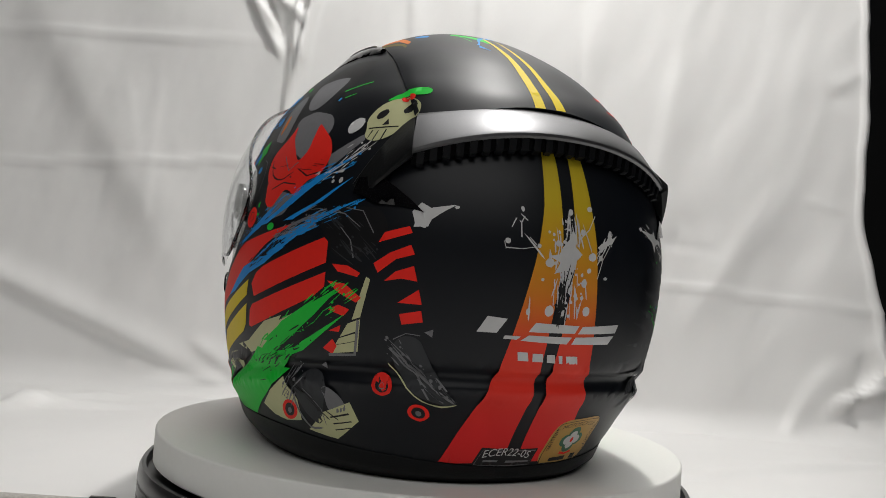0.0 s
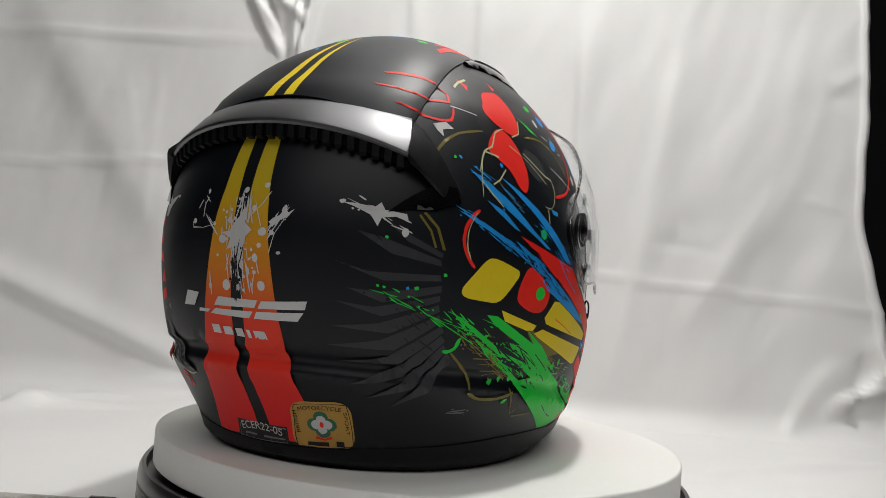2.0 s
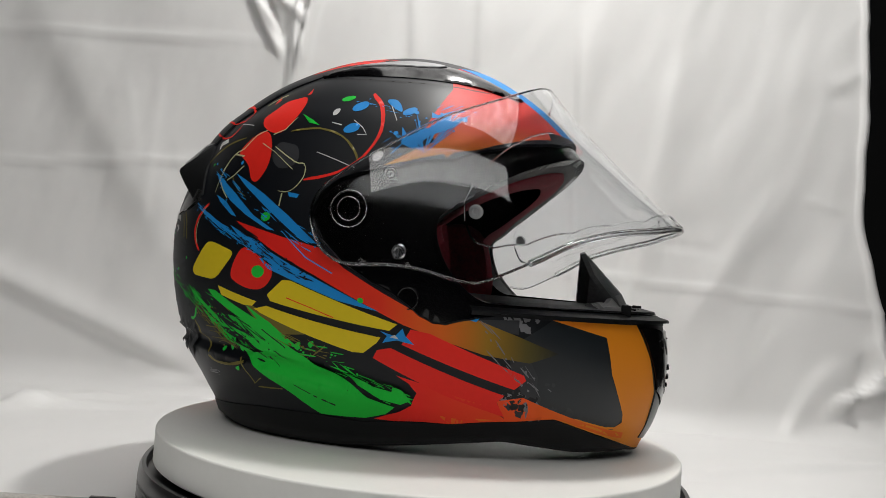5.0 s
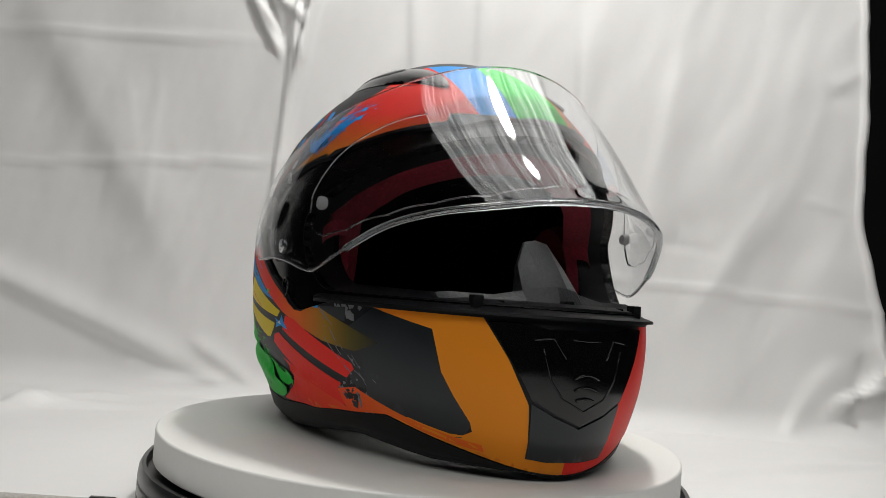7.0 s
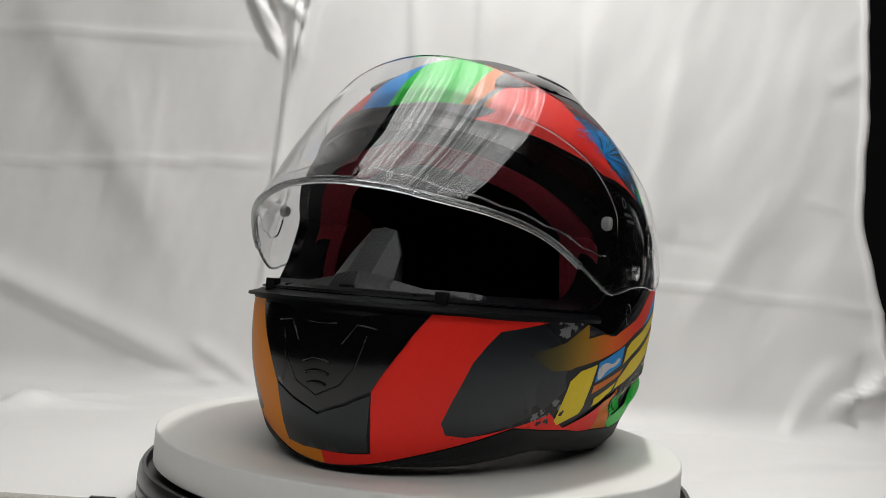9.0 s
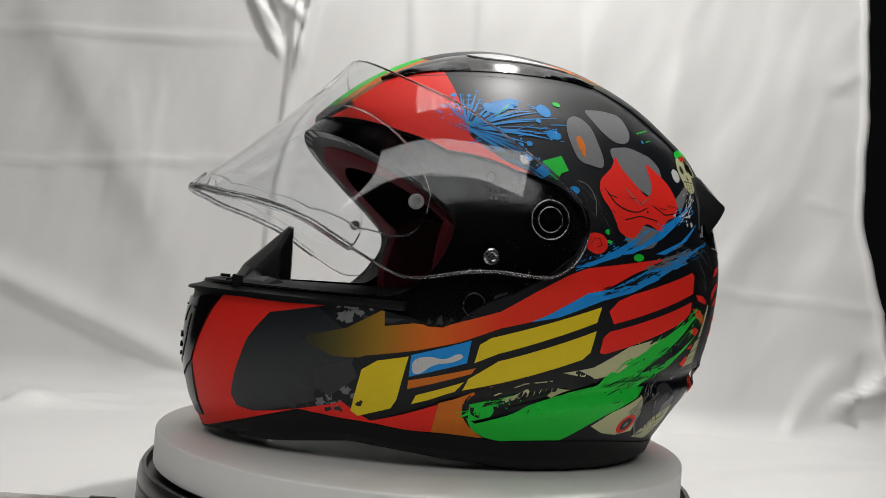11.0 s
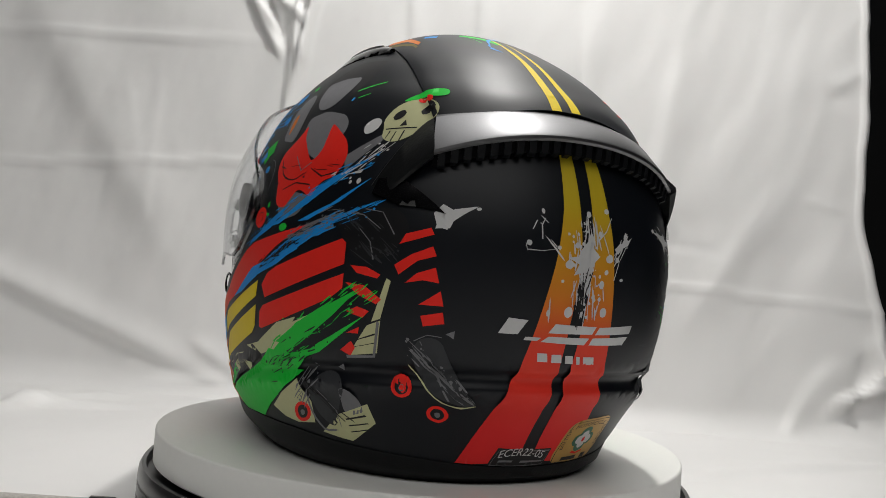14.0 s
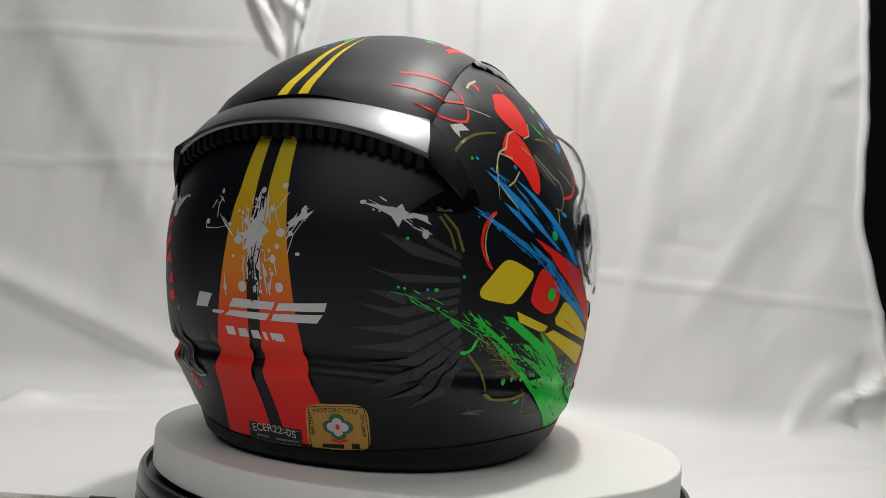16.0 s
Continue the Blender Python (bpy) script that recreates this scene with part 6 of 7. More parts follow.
decal("dark_line", INK, 3, 0, [(-55.7, 38), (-57, 40.2), (-57.2, 39.9), (-55.9, 37.7)])
decal("dark_line", INK, 3, 0, [(-52.5, 41.5), (-57.1, 35.3), (-57, 35), (-52.4, 41.2)])
decal("dark_blot", INK, 3, 0, [(-53.7, 36.5), (-55.1, 36.9), (-54.1, 38.4)])
decal("wreath", GREEN, 3, 1, [(-48.6, 36), (-49.4, 30.3), (-52.6, 25.1), (-54.6, 26.2), (-51.3, 30.7)])
decal("wreath", RED, 4, 1, [(-50.4, 31.9), (-51.9, 28.9), (-53.5, 29.7), (-51.9, 32.2)])
decal("grey_patch", GREY, 1, 0, [(-49.2, 52.5), (-53, 42.4), (-54.3, 43.2), (-52.3, 54.2)])
decal("outline", GREEN, 2, 0, [(-34.5, 41.5), (-39, 35), (-38.8, 34.7), (-34.3, 41.1)])
decal("outline", GREEN, 2, 0, [(-37.3, 42.5), (-39.2, 39.8), (-39.1, 39.6), (-37.1, 42.3)])
decal("blot", BLUE, 2, 0, [(-36.4, 43.1), (-36.4, 43.6), (-36.3, 43.9), (-36.1, 44), (-35.9, 44), (-35.7, 43.8), (-35.6, 43.3), (-35.7, 43), (-36, 42.9), (-36.2, 42.8)])
decal("netting", GREY, 1, 0, [(-46.1, 75.3), (-52.7, 68.4), (-58.6, 61), (-58, 60.7), (-52.2, 68.1), (-45.6, 74.9)])
decal("netting", GREY, 1, 0, [(-49.5, 75.4), (-56.7, 67.7), (-60.1, 62.6), (-59.5, 62.4), (-56.1, 67.4), (-48.9, 75)])
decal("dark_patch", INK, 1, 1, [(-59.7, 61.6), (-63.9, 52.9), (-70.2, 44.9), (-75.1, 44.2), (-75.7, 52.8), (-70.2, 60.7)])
decal("outline", GREY, 2, 0, [(-64.3, 53.1), (-67.9, 49.4), (-73.2, 48.6), (-73.2, 48.3), (-67.9, 49.2), (-64.1, 53)])
decal("outline", GREY, 2, 0, [(-60, 60.6), (-61.4, 56.7), (-63.7, 55), (-63.6, 54.8), (-61.3, 56.7), (-59.8, 60.6)])
decal("red_band", RED, 2, 0, [(-75.4, 48), (-74.7, 45.7), (-76.8, 39.5), (-78.2, 39.2), (-76.5, 44.9)])
decal("red_band", RED, 2, 0, [(-77.9, 50.8), (-78.6, 45.8), (-79.9, 40.2), (-81.8, 39.9), (-80.4, 44.7), (-80, 50.4)])
decal("red_band", RED, 2, 0, [(-82.2, 49.3), (-82.2, 45.7), (-83.5, 40.7), (-86.3, 40.7), (-84, 44.7)])
decal("red_band", RED, 2, 0, [(-87.3, 47.2), (-87.7, 40.7), (-90.4, 40.7)])
decal("red_band", RED, 2, 0, [(-89.3, 47.4), (-91.3, 41.1), (-93.3, 41.2), (-91.3, 47.3)])
decal("red_band", RED, 2, 0, [(-70.1, 62.2), (-73.7, 58), (-77.3, 55.1), (-77.3, 56.3), (-72.6, 61.3)])
decal("red_band", RED, 2, 0, [(-71.5, 65.4), (-76, 60.4), (-81.2, 57), (-81, 58.9), (-75.9, 63.3)])
decal("red_band", RED, 2, 0, [(-75.9, 68.4), (-77.7, 64.5), (-80.8, 61.5), (-80.5, 64.1)])
decal("red_band", RED, 2, 0, [(-79.1, 70.7), (-81.2, 66), (-81.9, 67.1)])
decal("red_band", RED, 2, 0, [(-79.9, 74.9), (-81.3, 70.2), (-83.3, 69.6), (-83.4, 72.1)])
decal("dark_shape", DARKGREY, 1, 1, [(-94.6, 52.9), (-92.5, 49.4), (-95.3, 43), (-99.3, 41.5), (-105.9, 38.1), (-111.3, 31.8), (-110.9, 36.1), (-106.3, 44.9), (-101.5, 50.3)])
decal("outline", CREAM, 2, 0, [(-95.5, 54), (-96.9, 53.4), (-98.2, 52.6), (-99.9, 51.5), (-102.1, 49.7), (-104.7, 47.4), (-106.9, 45), (-108.3, 42.7), (-109.5, 40.5), (-110.5, 38.2), (-110.9, 36.3), (-111.2, 34.4), (-111.4, 32.6), (-111.2, 32.8), (-110.9, 34.6), (-110.6, 36.4), (-110, 38.4), (-109.2, 40.4), (-108.2, 42.5), (-106.7, 44.7), (-104.6, 47.1), (-102.1, 49.3), (-99.9, 51.1), (-98.3, 52.2), (-96.9, 52.9), (-95.6, 53.7)])
decal("outline", GREY, 2, 0, [(-92.6, 50.8), (-93.3, 46.6), (-95.3, 42.6), (-95.2, 42.5), (-93.2, 46.5), (-92.4, 50.8)])
decal("dark_shape", DARKGREY, 1, 1, [(-73.3, 94.3), (-74.7, 89.2), (-80.4, 80.6), (-86.3, 77.4), (-86.6, 82.8), (-88.4, 90), (-81.7, 94.3), (-77, 95.3)])
decal("outline", GREY, 2, 0, [(-71.8, 95.8), (-73.1, 96.7), (-74.6, 97.7), (-76.3, 98.1), (-78.5, 98), (-80.9, 97.2), (-83.4, 96.1), (-85.7, 94.1), (-87.7, 91.8), (-89.4, 89.3), (-89.3, 89.3), (-87.3, 91.4), (-85.5, 93.6), (-83.5, 95.4), (-81.4, 96.3), (-79.1, 97), (-77, 97.2), (-75.3, 96.7), (-73.9, 95.8), (-72.2, 95.3)])
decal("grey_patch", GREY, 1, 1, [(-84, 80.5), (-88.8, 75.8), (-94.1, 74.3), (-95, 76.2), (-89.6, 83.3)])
decal("blot", GREY, 2, 0, [(-95.1, 41.2), (-95.5, 38.5), (-96.7, 39.2)])
decal("blot", GREY, 2, 0, [(-81.6, 78.5), (-82.7, 75.4), (-83.8, 76.7)])
decal("wheel", RED, 2, 0, [(-99.9, 54.2), (-100.4, 54.6), (-100.7, 55.5), (-100.5, 56.8), (-100.1, 58.2), (-99.3, 59.5), (-98.3, 60.6), (-97.2, 61.2), (-96.3, 61.2), (-95.9, 60.7), (-95.7, 59.8), (-95.9, 58.6), (-96.3, 57.2), (-97.1, 56), (-98, 55), (-99, 54.3)])
decal("hub", INK, 3, 0, [(-99.3, 55.5), (-99.6, 55.8), (-99.8, 56.3), (-99.7, 57.1), (-99.4, 58), (-98.9, 58.9), (-98.2, 59.5), (-97.6, 59.9), (-97, 59.9), (-96.7, 59.6), (-96.6, 59), (-96.7, 58.3), (-97, 57.4), (-97.5, 56.6), (-98, 56), (-98.6, 55.6)])
decal("axle", GREY, 4, 0, [(-98.7, 56.8), (-99, 57.1), (-98.9, 57.6), (-98.6, 58.2), (-98.2, 58.6), (-97.8, 58.7), (-97.6, 58.4), (-97.7, 57.9), (-97.9, 57.3), (-98.3, 56.9)])
decal("wheel", RED, 2, 0, [(-110.4, 42.7), (-111.1, 42.8), (-111.4, 43.7), (-111.4, 45), (-111.1, 46.6), (-110.2, 48.3), (-109.2, 49.7), (-108.3, 50.6), (-107.3, 50.9), (-106.7, 50.6), (-106.4, 49.8), (-106.4, 48.5), (-106.8, 47.1), (-107.5, 45.6), (-108.4, 44.2), (-109.4, 43.2)])
decal("hub", INK, 3, 0, [(-109.8, 44.3), (-110.3, 44.3), (-110.6, 44.9), (-110.6, 45.6), (-110.3, 46.7), (-109.7, 47.8), (-109.2, 48.6), (-108.5, 49.2), (-107.8, 49.5), (-107.5, 49.3), (-107.3, 48.7), (-107.2, 48), (-107.5, 47), (-108, 46), (-108.5, 45.2), (-109.2, 44.6)])
decal("axle", GREY, 4, 0, [(-109.5, 45.7), (-109.8, 45.9), (-109.8, 46.5), (-109.6, 47.1), (-109.1, 47.7), (-108.7, 47.9), (-108.2, 47.8), (-108.3, 47.2), (-108.5, 46.6), (-108.9, 46)])
decal("wheel", RED, 2, 0, [(-75.6, 98.4), (-75.7, 99.4), (-75, 101.1), (-73.7, 102.9), (-71.8, 104.8), (-69.8, 106.3), (-67.9, 107.2), (-66.7, 107.2), (-66.1, 106.6), (-66.2, 105.4), (-67.1, 103.8), (-68.6, 101.9), (-70.2, 100.3), (-72, 98.9), (-73.6, 98), (-74.9, 97.9)])
decal("hub", INK, 3, 0, [(-73.9, 100), (-73.9, 100.7), (-73.6, 101.6), (-72.7, 102.9), (-71.6, 103.9), (-70.4, 104.9), (-69.2, 105.5), (-68.5, 105.4), (-68, 105.1), (-68.1, 104.3), (-68.6, 103.2), (-69.5, 102), (-70.5, 101), (-71.7, 100.1), (-72.7, 99.7), (-73.5, 99.5)])
decal("axle", GREY, 4, 0, [(-72.4, 101.5), (-72.4, 102), (-71.8, 102.8), (-70.9, 103.7), (-70.2, 103.9), (-69.8, 103.7), (-69.9, 103.2), (-70.5, 102.4), (-71.4, 101.6), (-72.1, 101.3)])
decal("splat", WHITE, 2, 0, [(-74.7, 38.1), (-74.2, 35.5), (-76.2, 33.5), (-77.4, 28.4), (-77.6, 32.5), (-77.7, 34.8), (-78.7, 36.1), (-77.2, 38.2)])
decal("splat", WHITE, 2, 0, [(-78.2, 27.3), (-78.3, 27.6), (-78.3, 27.8), (-78.2, 28.2), (-78, 28.4), (-77.8, 28.5), (-77.7, 28.2), (-77.7, 28), (-77.8, 27.6), (-78, 27.4)])
decal("outline", OLIVE, 2, 0, [(-17, 24.8), (-27.2, 22.8), (-30, 23.2), (-29.1, 22.3), (-26.1, 21.8), (-15.3, 23.5)])
decal("stripe", STRIPE, 1, 0, [(-69.4, 5.7), (-69.3, 2.6), (-80.2, 2.6), (-91.2, 2.6), (-101.2, 3.8), (-108.9, 4.2), (-115.4, 5.4), (-128.1, 6.4), (-123.1, 39.7), (-113.7, 26.2), (-108.1, 19.5), (-98.9, 14.2), (-90.1, 10.2), (-81.1, 7.3)])
decal("stripe", STRIPE, 1, 0, [(-69.6, -0.8), (-69.4, -4), (-80.4, -5.9), (-90.2, -8.6), (-99.8, -12.2), (-107.1, -15.9), (-115.1, -20.8), (-122.7, -29.1), (-127.8, -16), (-128.6, -1.6), (-115.3, -0.1), (-106.8, -0.5), (-99.2, -0.8), (-90.1, -1.1), (-81, -0.8)])
decal("slab", WHITE, 4, 0, [(-99.1, 26.4), (-97.1, 23.2), (-98.5, 17.4), (-100.4, 20.5)])
decal("slab", WHITE, 4, 0, [(-101.2, 18.1), (-102, 12.9), (-102.4, 14.3), (-101.7, 18.5)])
decal("slab", WHITE, 4, 0, [(-101.4, 10.8), (-100, 8.7), (-100.3, -6.2), (-101.7, -5.1)])
decal("slab", WHITE, 4, 0, [(-102.7, 13), (-102, 10.5), (-102.4, -4.4), (-103.7, -3)])
decal("slab", WHITE, 4, 0, [(-100.3, -7.5), (-97.5, -22.1), (-99.1, -21.8), (-101.7, -6.3)])
decal("slab", WHITE, 4, 0, [(-102.3, -5.8), (-99.7, -21.5), (-101.6, -19.9), (-103.6, -4.8)])
decal("bar", WHITE, 4, 0, [(-104.6, 13.5), (-105, 10), (-106.6, 9.3), (-106.2, 13)])
decal("bar", WHITE, 4, 0, [(-105.3, 8.3), (-105.5, 4.7), (-107, 3.9), (-106.8, 7.9)])
decal("bar", WHITE, 4, 0, [(-105.7, 3.1), (-105.7, 0.2), (-107.2, -0.7), (-107.1, 2.5)])
decal("bar", WHITE, 4, 0, [(-105.8, -1.2), (-105.8, -2.7), (-107.2, -3.6), (-107.2, -2.2)])
decal("bar", WHITE, 4, 0, [(-105.8, -4.1), (-105.5, -8.6), (-106.8, -9.7), (-107.2, -5.1)])
decal("splat", WHITE, 3, 0, [(-87.8, 2.7), (-86.5, 0.9), (-84.8, -0.2), (-86.1, -1.2), (-87.5, -0.9), (-88.7, -3.2), (-90.1, -1.2), (-92.8, -1), (-95.5, -0.8), (-94.7, 0.8), (-91.6, 1.7), (-92.1, 4.8), (-90.3, 3.2), (-89.2, 6.7), (-89, 3.7)])
decal("splat", WHITE, 3, 0, [(-86.9, -7.9), (-85.4, -10.6), (-83.8, -11.9), (-84.6, -12.7), (-83.7, -14.2), (-85.5, -12.7), (-86, -11.1), (-87.6, -9.2)])
decal("splat", WHITE, 3, 0, [(-85.8, -12), (-88.7, -9.9), (-92, -8.9), (-92, -9.2), (-88.7, -10.1), (-85.8, -12.2)])
decal("splat", WHITE, 3, 0, [(-85.8, 18.2), (-87, 17.9), (-87.7, 13.7), (-87.7, 9.5), (-87.6, 9.6), (-87.6, 13.8), (-86.8, 17.8), (-85.8, 18)])
decal("splat", WHITE, 3, 0, [(-86, 16.5), (-86.2, 16.6), (-86.4, 17), (-86.3, 17.4), (-86.1, 17.8), (-85.8, 17.9), (-85.5, 17.8), (-85.4, 17.4), (-85.5, 17), (-85.7, 16.6)])
decal("splat", WHITE, 3, 0, [(-81.9, -0.4), (-82.2, -0.3), (-82.4, 0), (-82.5, 0.4), (-82.3, 0.8), (-81.9, 0.9), (-81.6, 0.8), (-81.4, 0.5), (-81.4, 0.1), (-81.5, -0.2)])
decal("splat", WHITE, 3, 0, [(-80.7, -6.1), (-81, -6), (-81.2, -5.6), (-81.3, -5.2), (-81.2, -4.7), (-80.9, -4.6), (-80.6, -4.7), (-80.4, -5), (-80.3, -5.5), (-80.4, -5.9)])
decal("splat", WHITE, 3, 0, [(-98.1, 3.7), (-98.5, 3.7), (-98.8, 4), (-99, 4.5), (-99.1, 5), (-99, 5.6), (-98.8, 6), (-98.5, 6.4), (-98.1, 6.5), (-97.8, 6.4), (-97.5, 6.1), (-97.3, 5.6), (-97.2, 5.1), (-97.3, 4.6), (-97.5, 4.1), (-97.8, 3.8)])
decal("splat", WHITE, 3, 0, [(-97.5, -8.6), (-97.9, -8.6), (-98.2, -8.4), (-98.4, -8), (-98.5, -7.5), (-98.5, -7), (-98.4, -6.6), (-98.1, -6.3), (-97.8, -6.1), (-97.5, -6.1), (-97.2, -6.3), (-97, -6.7), (-96.9, -7.2), (-96.9, -7.6), (-97, -8.1), (-97.2, -8.4)])
decal("splat", WHITE, 3, 0, [(-98, 10.9), (-98.4, 11.1), (-98.5, 11.4), (-98.5, 11.8), (-98.3, 12.1), (-97.9, 12.2), (-97.6, 12.1), (-97.4, 11.7), (-97.5, 11.3), (-97.7, 11)])
decal("splat", WHITE, 3, 0, [(-81.3, 12.4), (-81.6, 12.5), (-81.7, 12.7), (-81.7, 12.9), (-81.5, 13.1), (-81.2, 13.3), (-80.9, 13.2), (-80.8, 13), (-80.8, 12.7), (-81, 12.5)])
decal("splat", WHITE, 3, 0, [(-91.4, -12.6), (-91.6, -12.5), (-91.7, -12.2), (-91.8, -11.8), (-91.8, -11.4), (-91.6, -11.2), (-91.5, -11.3), (-91.3, -11.6), (-91.2, -12.1), (-91.3, -12.4)])
decal("splat", WHITE, 3, 0, [(-98.3, 0.1), (-98.7, 0.1), (-99, 0.2), (-99.2, 0.4), (-99.3, 0.7), (-99.2, 1.1), (-99, 1.3), (-98.7, 1.5), (-98.4, 1.6), (-98, 1.6), (-97.7, 1.5), (-97.5, 1.2), (-97.4, 1), (-97.5, 0.7), (-97.7, 0.4), (-98, 0.2)])
decal("splat", WHITE, 3, 0, [(-88.6, -7.7), (-88.9, -7.6), (-89.1, -7.4), (-89.3, -7.1), (-89.4, -6.6), (-89.4, -6.1), (-89.4, -5.7), (-89.2, -5.4), (-88.9, -5.2), (-88.6, -5.3), (-88.4, -5.5), (-88.2, -5.9), (-88, -6.3), (-88, -6.8), (-88.1, -7.2), (-88.3, -7.5)])
decal("splat", WHITE, 3, 0, [(-88.4, -9.9), (-88.7, -9.9), (-88.9, -9.6), (-89, -9.1), (-88.9, -8.7), (-88.6, -8.5), (-88.3, -8.6), (-88.1, -8.9), (-88.1, -9.4), (-88.2, -9.7)])
decal("splat", WHITE, 3, 0, [(-90.3, 4.9), (-90.6, 5), (-90.8, 5.3), (-91, 5.7), (-91, 6.2), (-90.9, 6.7), (-90.8, 7.1), (-90.5, 7.4), (-90.3, 7.5), (-90, 7.4), (-89.8, 7.1), (-89.6, 6.7), (-89.6, 6.3), (-89.7, 5.7), (-89.8, 5.3), (-90, 5.1)])
decal("splat", WHITE, 3, 0, [(-93.1, -5.8), (-93.4, -5.7), (-93.7, -5.6), (-93.9, -5.3), (-93.9, -5), (-93.9, -4.7), (-93.8, -4.4), (-93.6, -4.1), (-93.3, -4), (-93, -4), (-92.8, -4.2), (-92.6, -4.4), (-92.5, -4.8), (-92.5, -5.1), (-92.7, -5.4), (-92.9, -5.6)])
decal("splat", WHITE, 3, 0, [(-95.6, -5.5), (-95.8, -5.4), (-96, -5.2), (-96, -4.8), (-95.9, -4.5), (-95.7, -4.3), (-95.5, -4.4), (-95.3, -4.7), (-95.3, -5), (-95.4, -5.3)])
decal("splat", WHITE, 3, 0, [(-95.4, -3.2), (-95.7, -3.1), (-95.8, -2.8), (-95.9, -2.5), (-95.7, -2.1), (-95.5, -2), (-95.2, -2.1), (-95, -2.3), (-95, -2.7), (-95.1, -3)])
decal("splat", WHITE, 3, 0, [(-95.6, 1.1), (-95.9, 1.2), (-96.2, 1.6), (-96.2, 2.1), (-96, 2.5), (-95.7, 2.6), (-95.3, 2.5), (-95.1, 2.2), (-95.1, 1.7), (-95.3, 1.3)])
decal("splat", WHITE, 3, 0, [(-91, -6.6), (-91.2, -6.5), (-91.4, -6.2), (-91.5, -5.8), (-91.4, -5.4), (-91.1, -5.2), (-90.9, -5.3), (-90.7, -5.6), (-90.6, -6), (-90.7, -6.4)])
decal("splat", WHITE, 3, 0, [(-87.2, 3.4), (-87.5, 3.5), (-87.7, 3.8), (-87.7, 4.2), (-87.5, 4.6), (-87.2, 4.8), (-86.9, 4.6), (-86.7, 4.3), (-86.7, 3.9), (-86.9, 3.6)])
decal("splat", WHITE, 3, 0, [(-85, -3.7), (-85.3, -3.7), (-85.5, -3.4), (-85.6, -2.9), (-85.4, -2.6), (-85.1, -2.4), (-84.8, -2.5), (-84.5, -2.8), (-84.5, -3.2), (-84.7, -3.6)])
decal("splat", WHITE, 3, 0, [(-92.9, 7.5), (-93.1, 7.6), (-93.2, 7.8), (-93.2, 8.1), (-93.1, 8.4), (-92.9, 8.4), (-92.8, 8.4), (-92.7, 8.1), (-92.7, 7.8), (-92.8, 7.6)])
decal("splat", WHITE, 3, 0, [(-87.5, 8.7), (-87.7, 8.8), (-87.9, 9.1), (-87.8, 9.4), (-87.7, 9.7), (-87.5, 9.8), (-87.3, 9.7), (-87.1, 9.5), (-87.2, 9.1), (-87.3, 8.8)])
decal("splat", WHITE, 3, 0, [(-85.8, 13.6), (-83.5, 13.4), (-82.5, 12.4), (-82.4, 12.6), (-83.4, 13.7), (-85.7, 13.9)])
decal("splat", WHITE, 3, 0, [(-83.9, 15.9), (-82.6, 14.5), (-82.5, 14.8), (-83.8, 16.1)])
decal("splat", WHITE, 3, 0, [(-86.6, -2), (-84.4, -5.1), (-81.8, -7), (-81.7, -6.8), (-84.3, -4.9), (-86.4, -1.9)])
decal("splat", WHITE, 2, 0, [(-79.3, -24.2), (-78.1, -28.4), (-76.7, -32.5), (-75.3, -33.4), (-76, -34.9), (-73.8, -40), (-74.7, -41.2), (-75.7, -37.8), (-77.6, -34.9), (-79.3, -34.7), (-78.4, -32.2), (-78.8, -27.8)])
decal("splat", WHITE, 2, 0, [(-78.7, -25.6), (-79, -25.5), (-79.3, -25.1), (-79.5, -24.7), (-79.4, -24.3), (-79.3, -24.1), (-79.1, -24.1), (-78.8, -24.5), (-78.6, -24.9), (-78.5, -25.4)])
decal("splat", WHITE, 2, 0, [(-76.2, -42.3), (-76.5, -42.4), (-76.8, -42.3), (-77.2, -42.2), (-77.4, -41.9), (-77.5, -41.6), (-77.5, -41.3), (-77.4, -41), (-77.2, -40.7), (-76.9, -40.6), (-76.6, -40.7), (-76.2, -40.8), (-76, -41.1), (-75.9, -41.4), (-75.8, -41.8), (-76, -42)])
decal("splat", WHITE, 2, 0, [(-77.3, 38.7), (-75.8, 37.2), (-76.1, 33.3), (-77.6, 27.8), (-77.7, 31.1), (-77.9, 34.2), (-78.7, 35.4)])
decal("roof_stripe", YELLOW, 1, 0, [(-62.3, 5.1), (-62.3, 2.5), (-52.7, 2), (-39.9, 2.1), (-28.7, 2.5), (-28.7, 2.9), (-44.2, 3.5), (-55.3, 4.3)])
decal("roof_stripe", YELLOW, 1, 0, [(-62.2, -0.2), (-62.1, -2.7), (-52.1, -1.9), (-43.4, -1.3), (-26.2, 0), (-34.1, -0.1), (-49.9, -0.4)])
decal("outline", GREEN, 1, 0, [(-25.6, 9.3), (-33.7, 7.9), (-33.3, 7.7), (-24.6, 9.2)])
decal("certification_label", INK, 2, 0, [(-123.9, 19.2), (-125.1, -11.4), (-129.3, -10.8), (-127.8, 23.6)])
decal("sport_badge", GOLD, 3, 1, [(-119.7, -15.1), (-117.6, -18.3), (-112, -38.1), (-112.6, -41.9), (-119.1, -46), (-122.2, -42.9), (-128.6, -19.5), (-127.8, -14.1)])
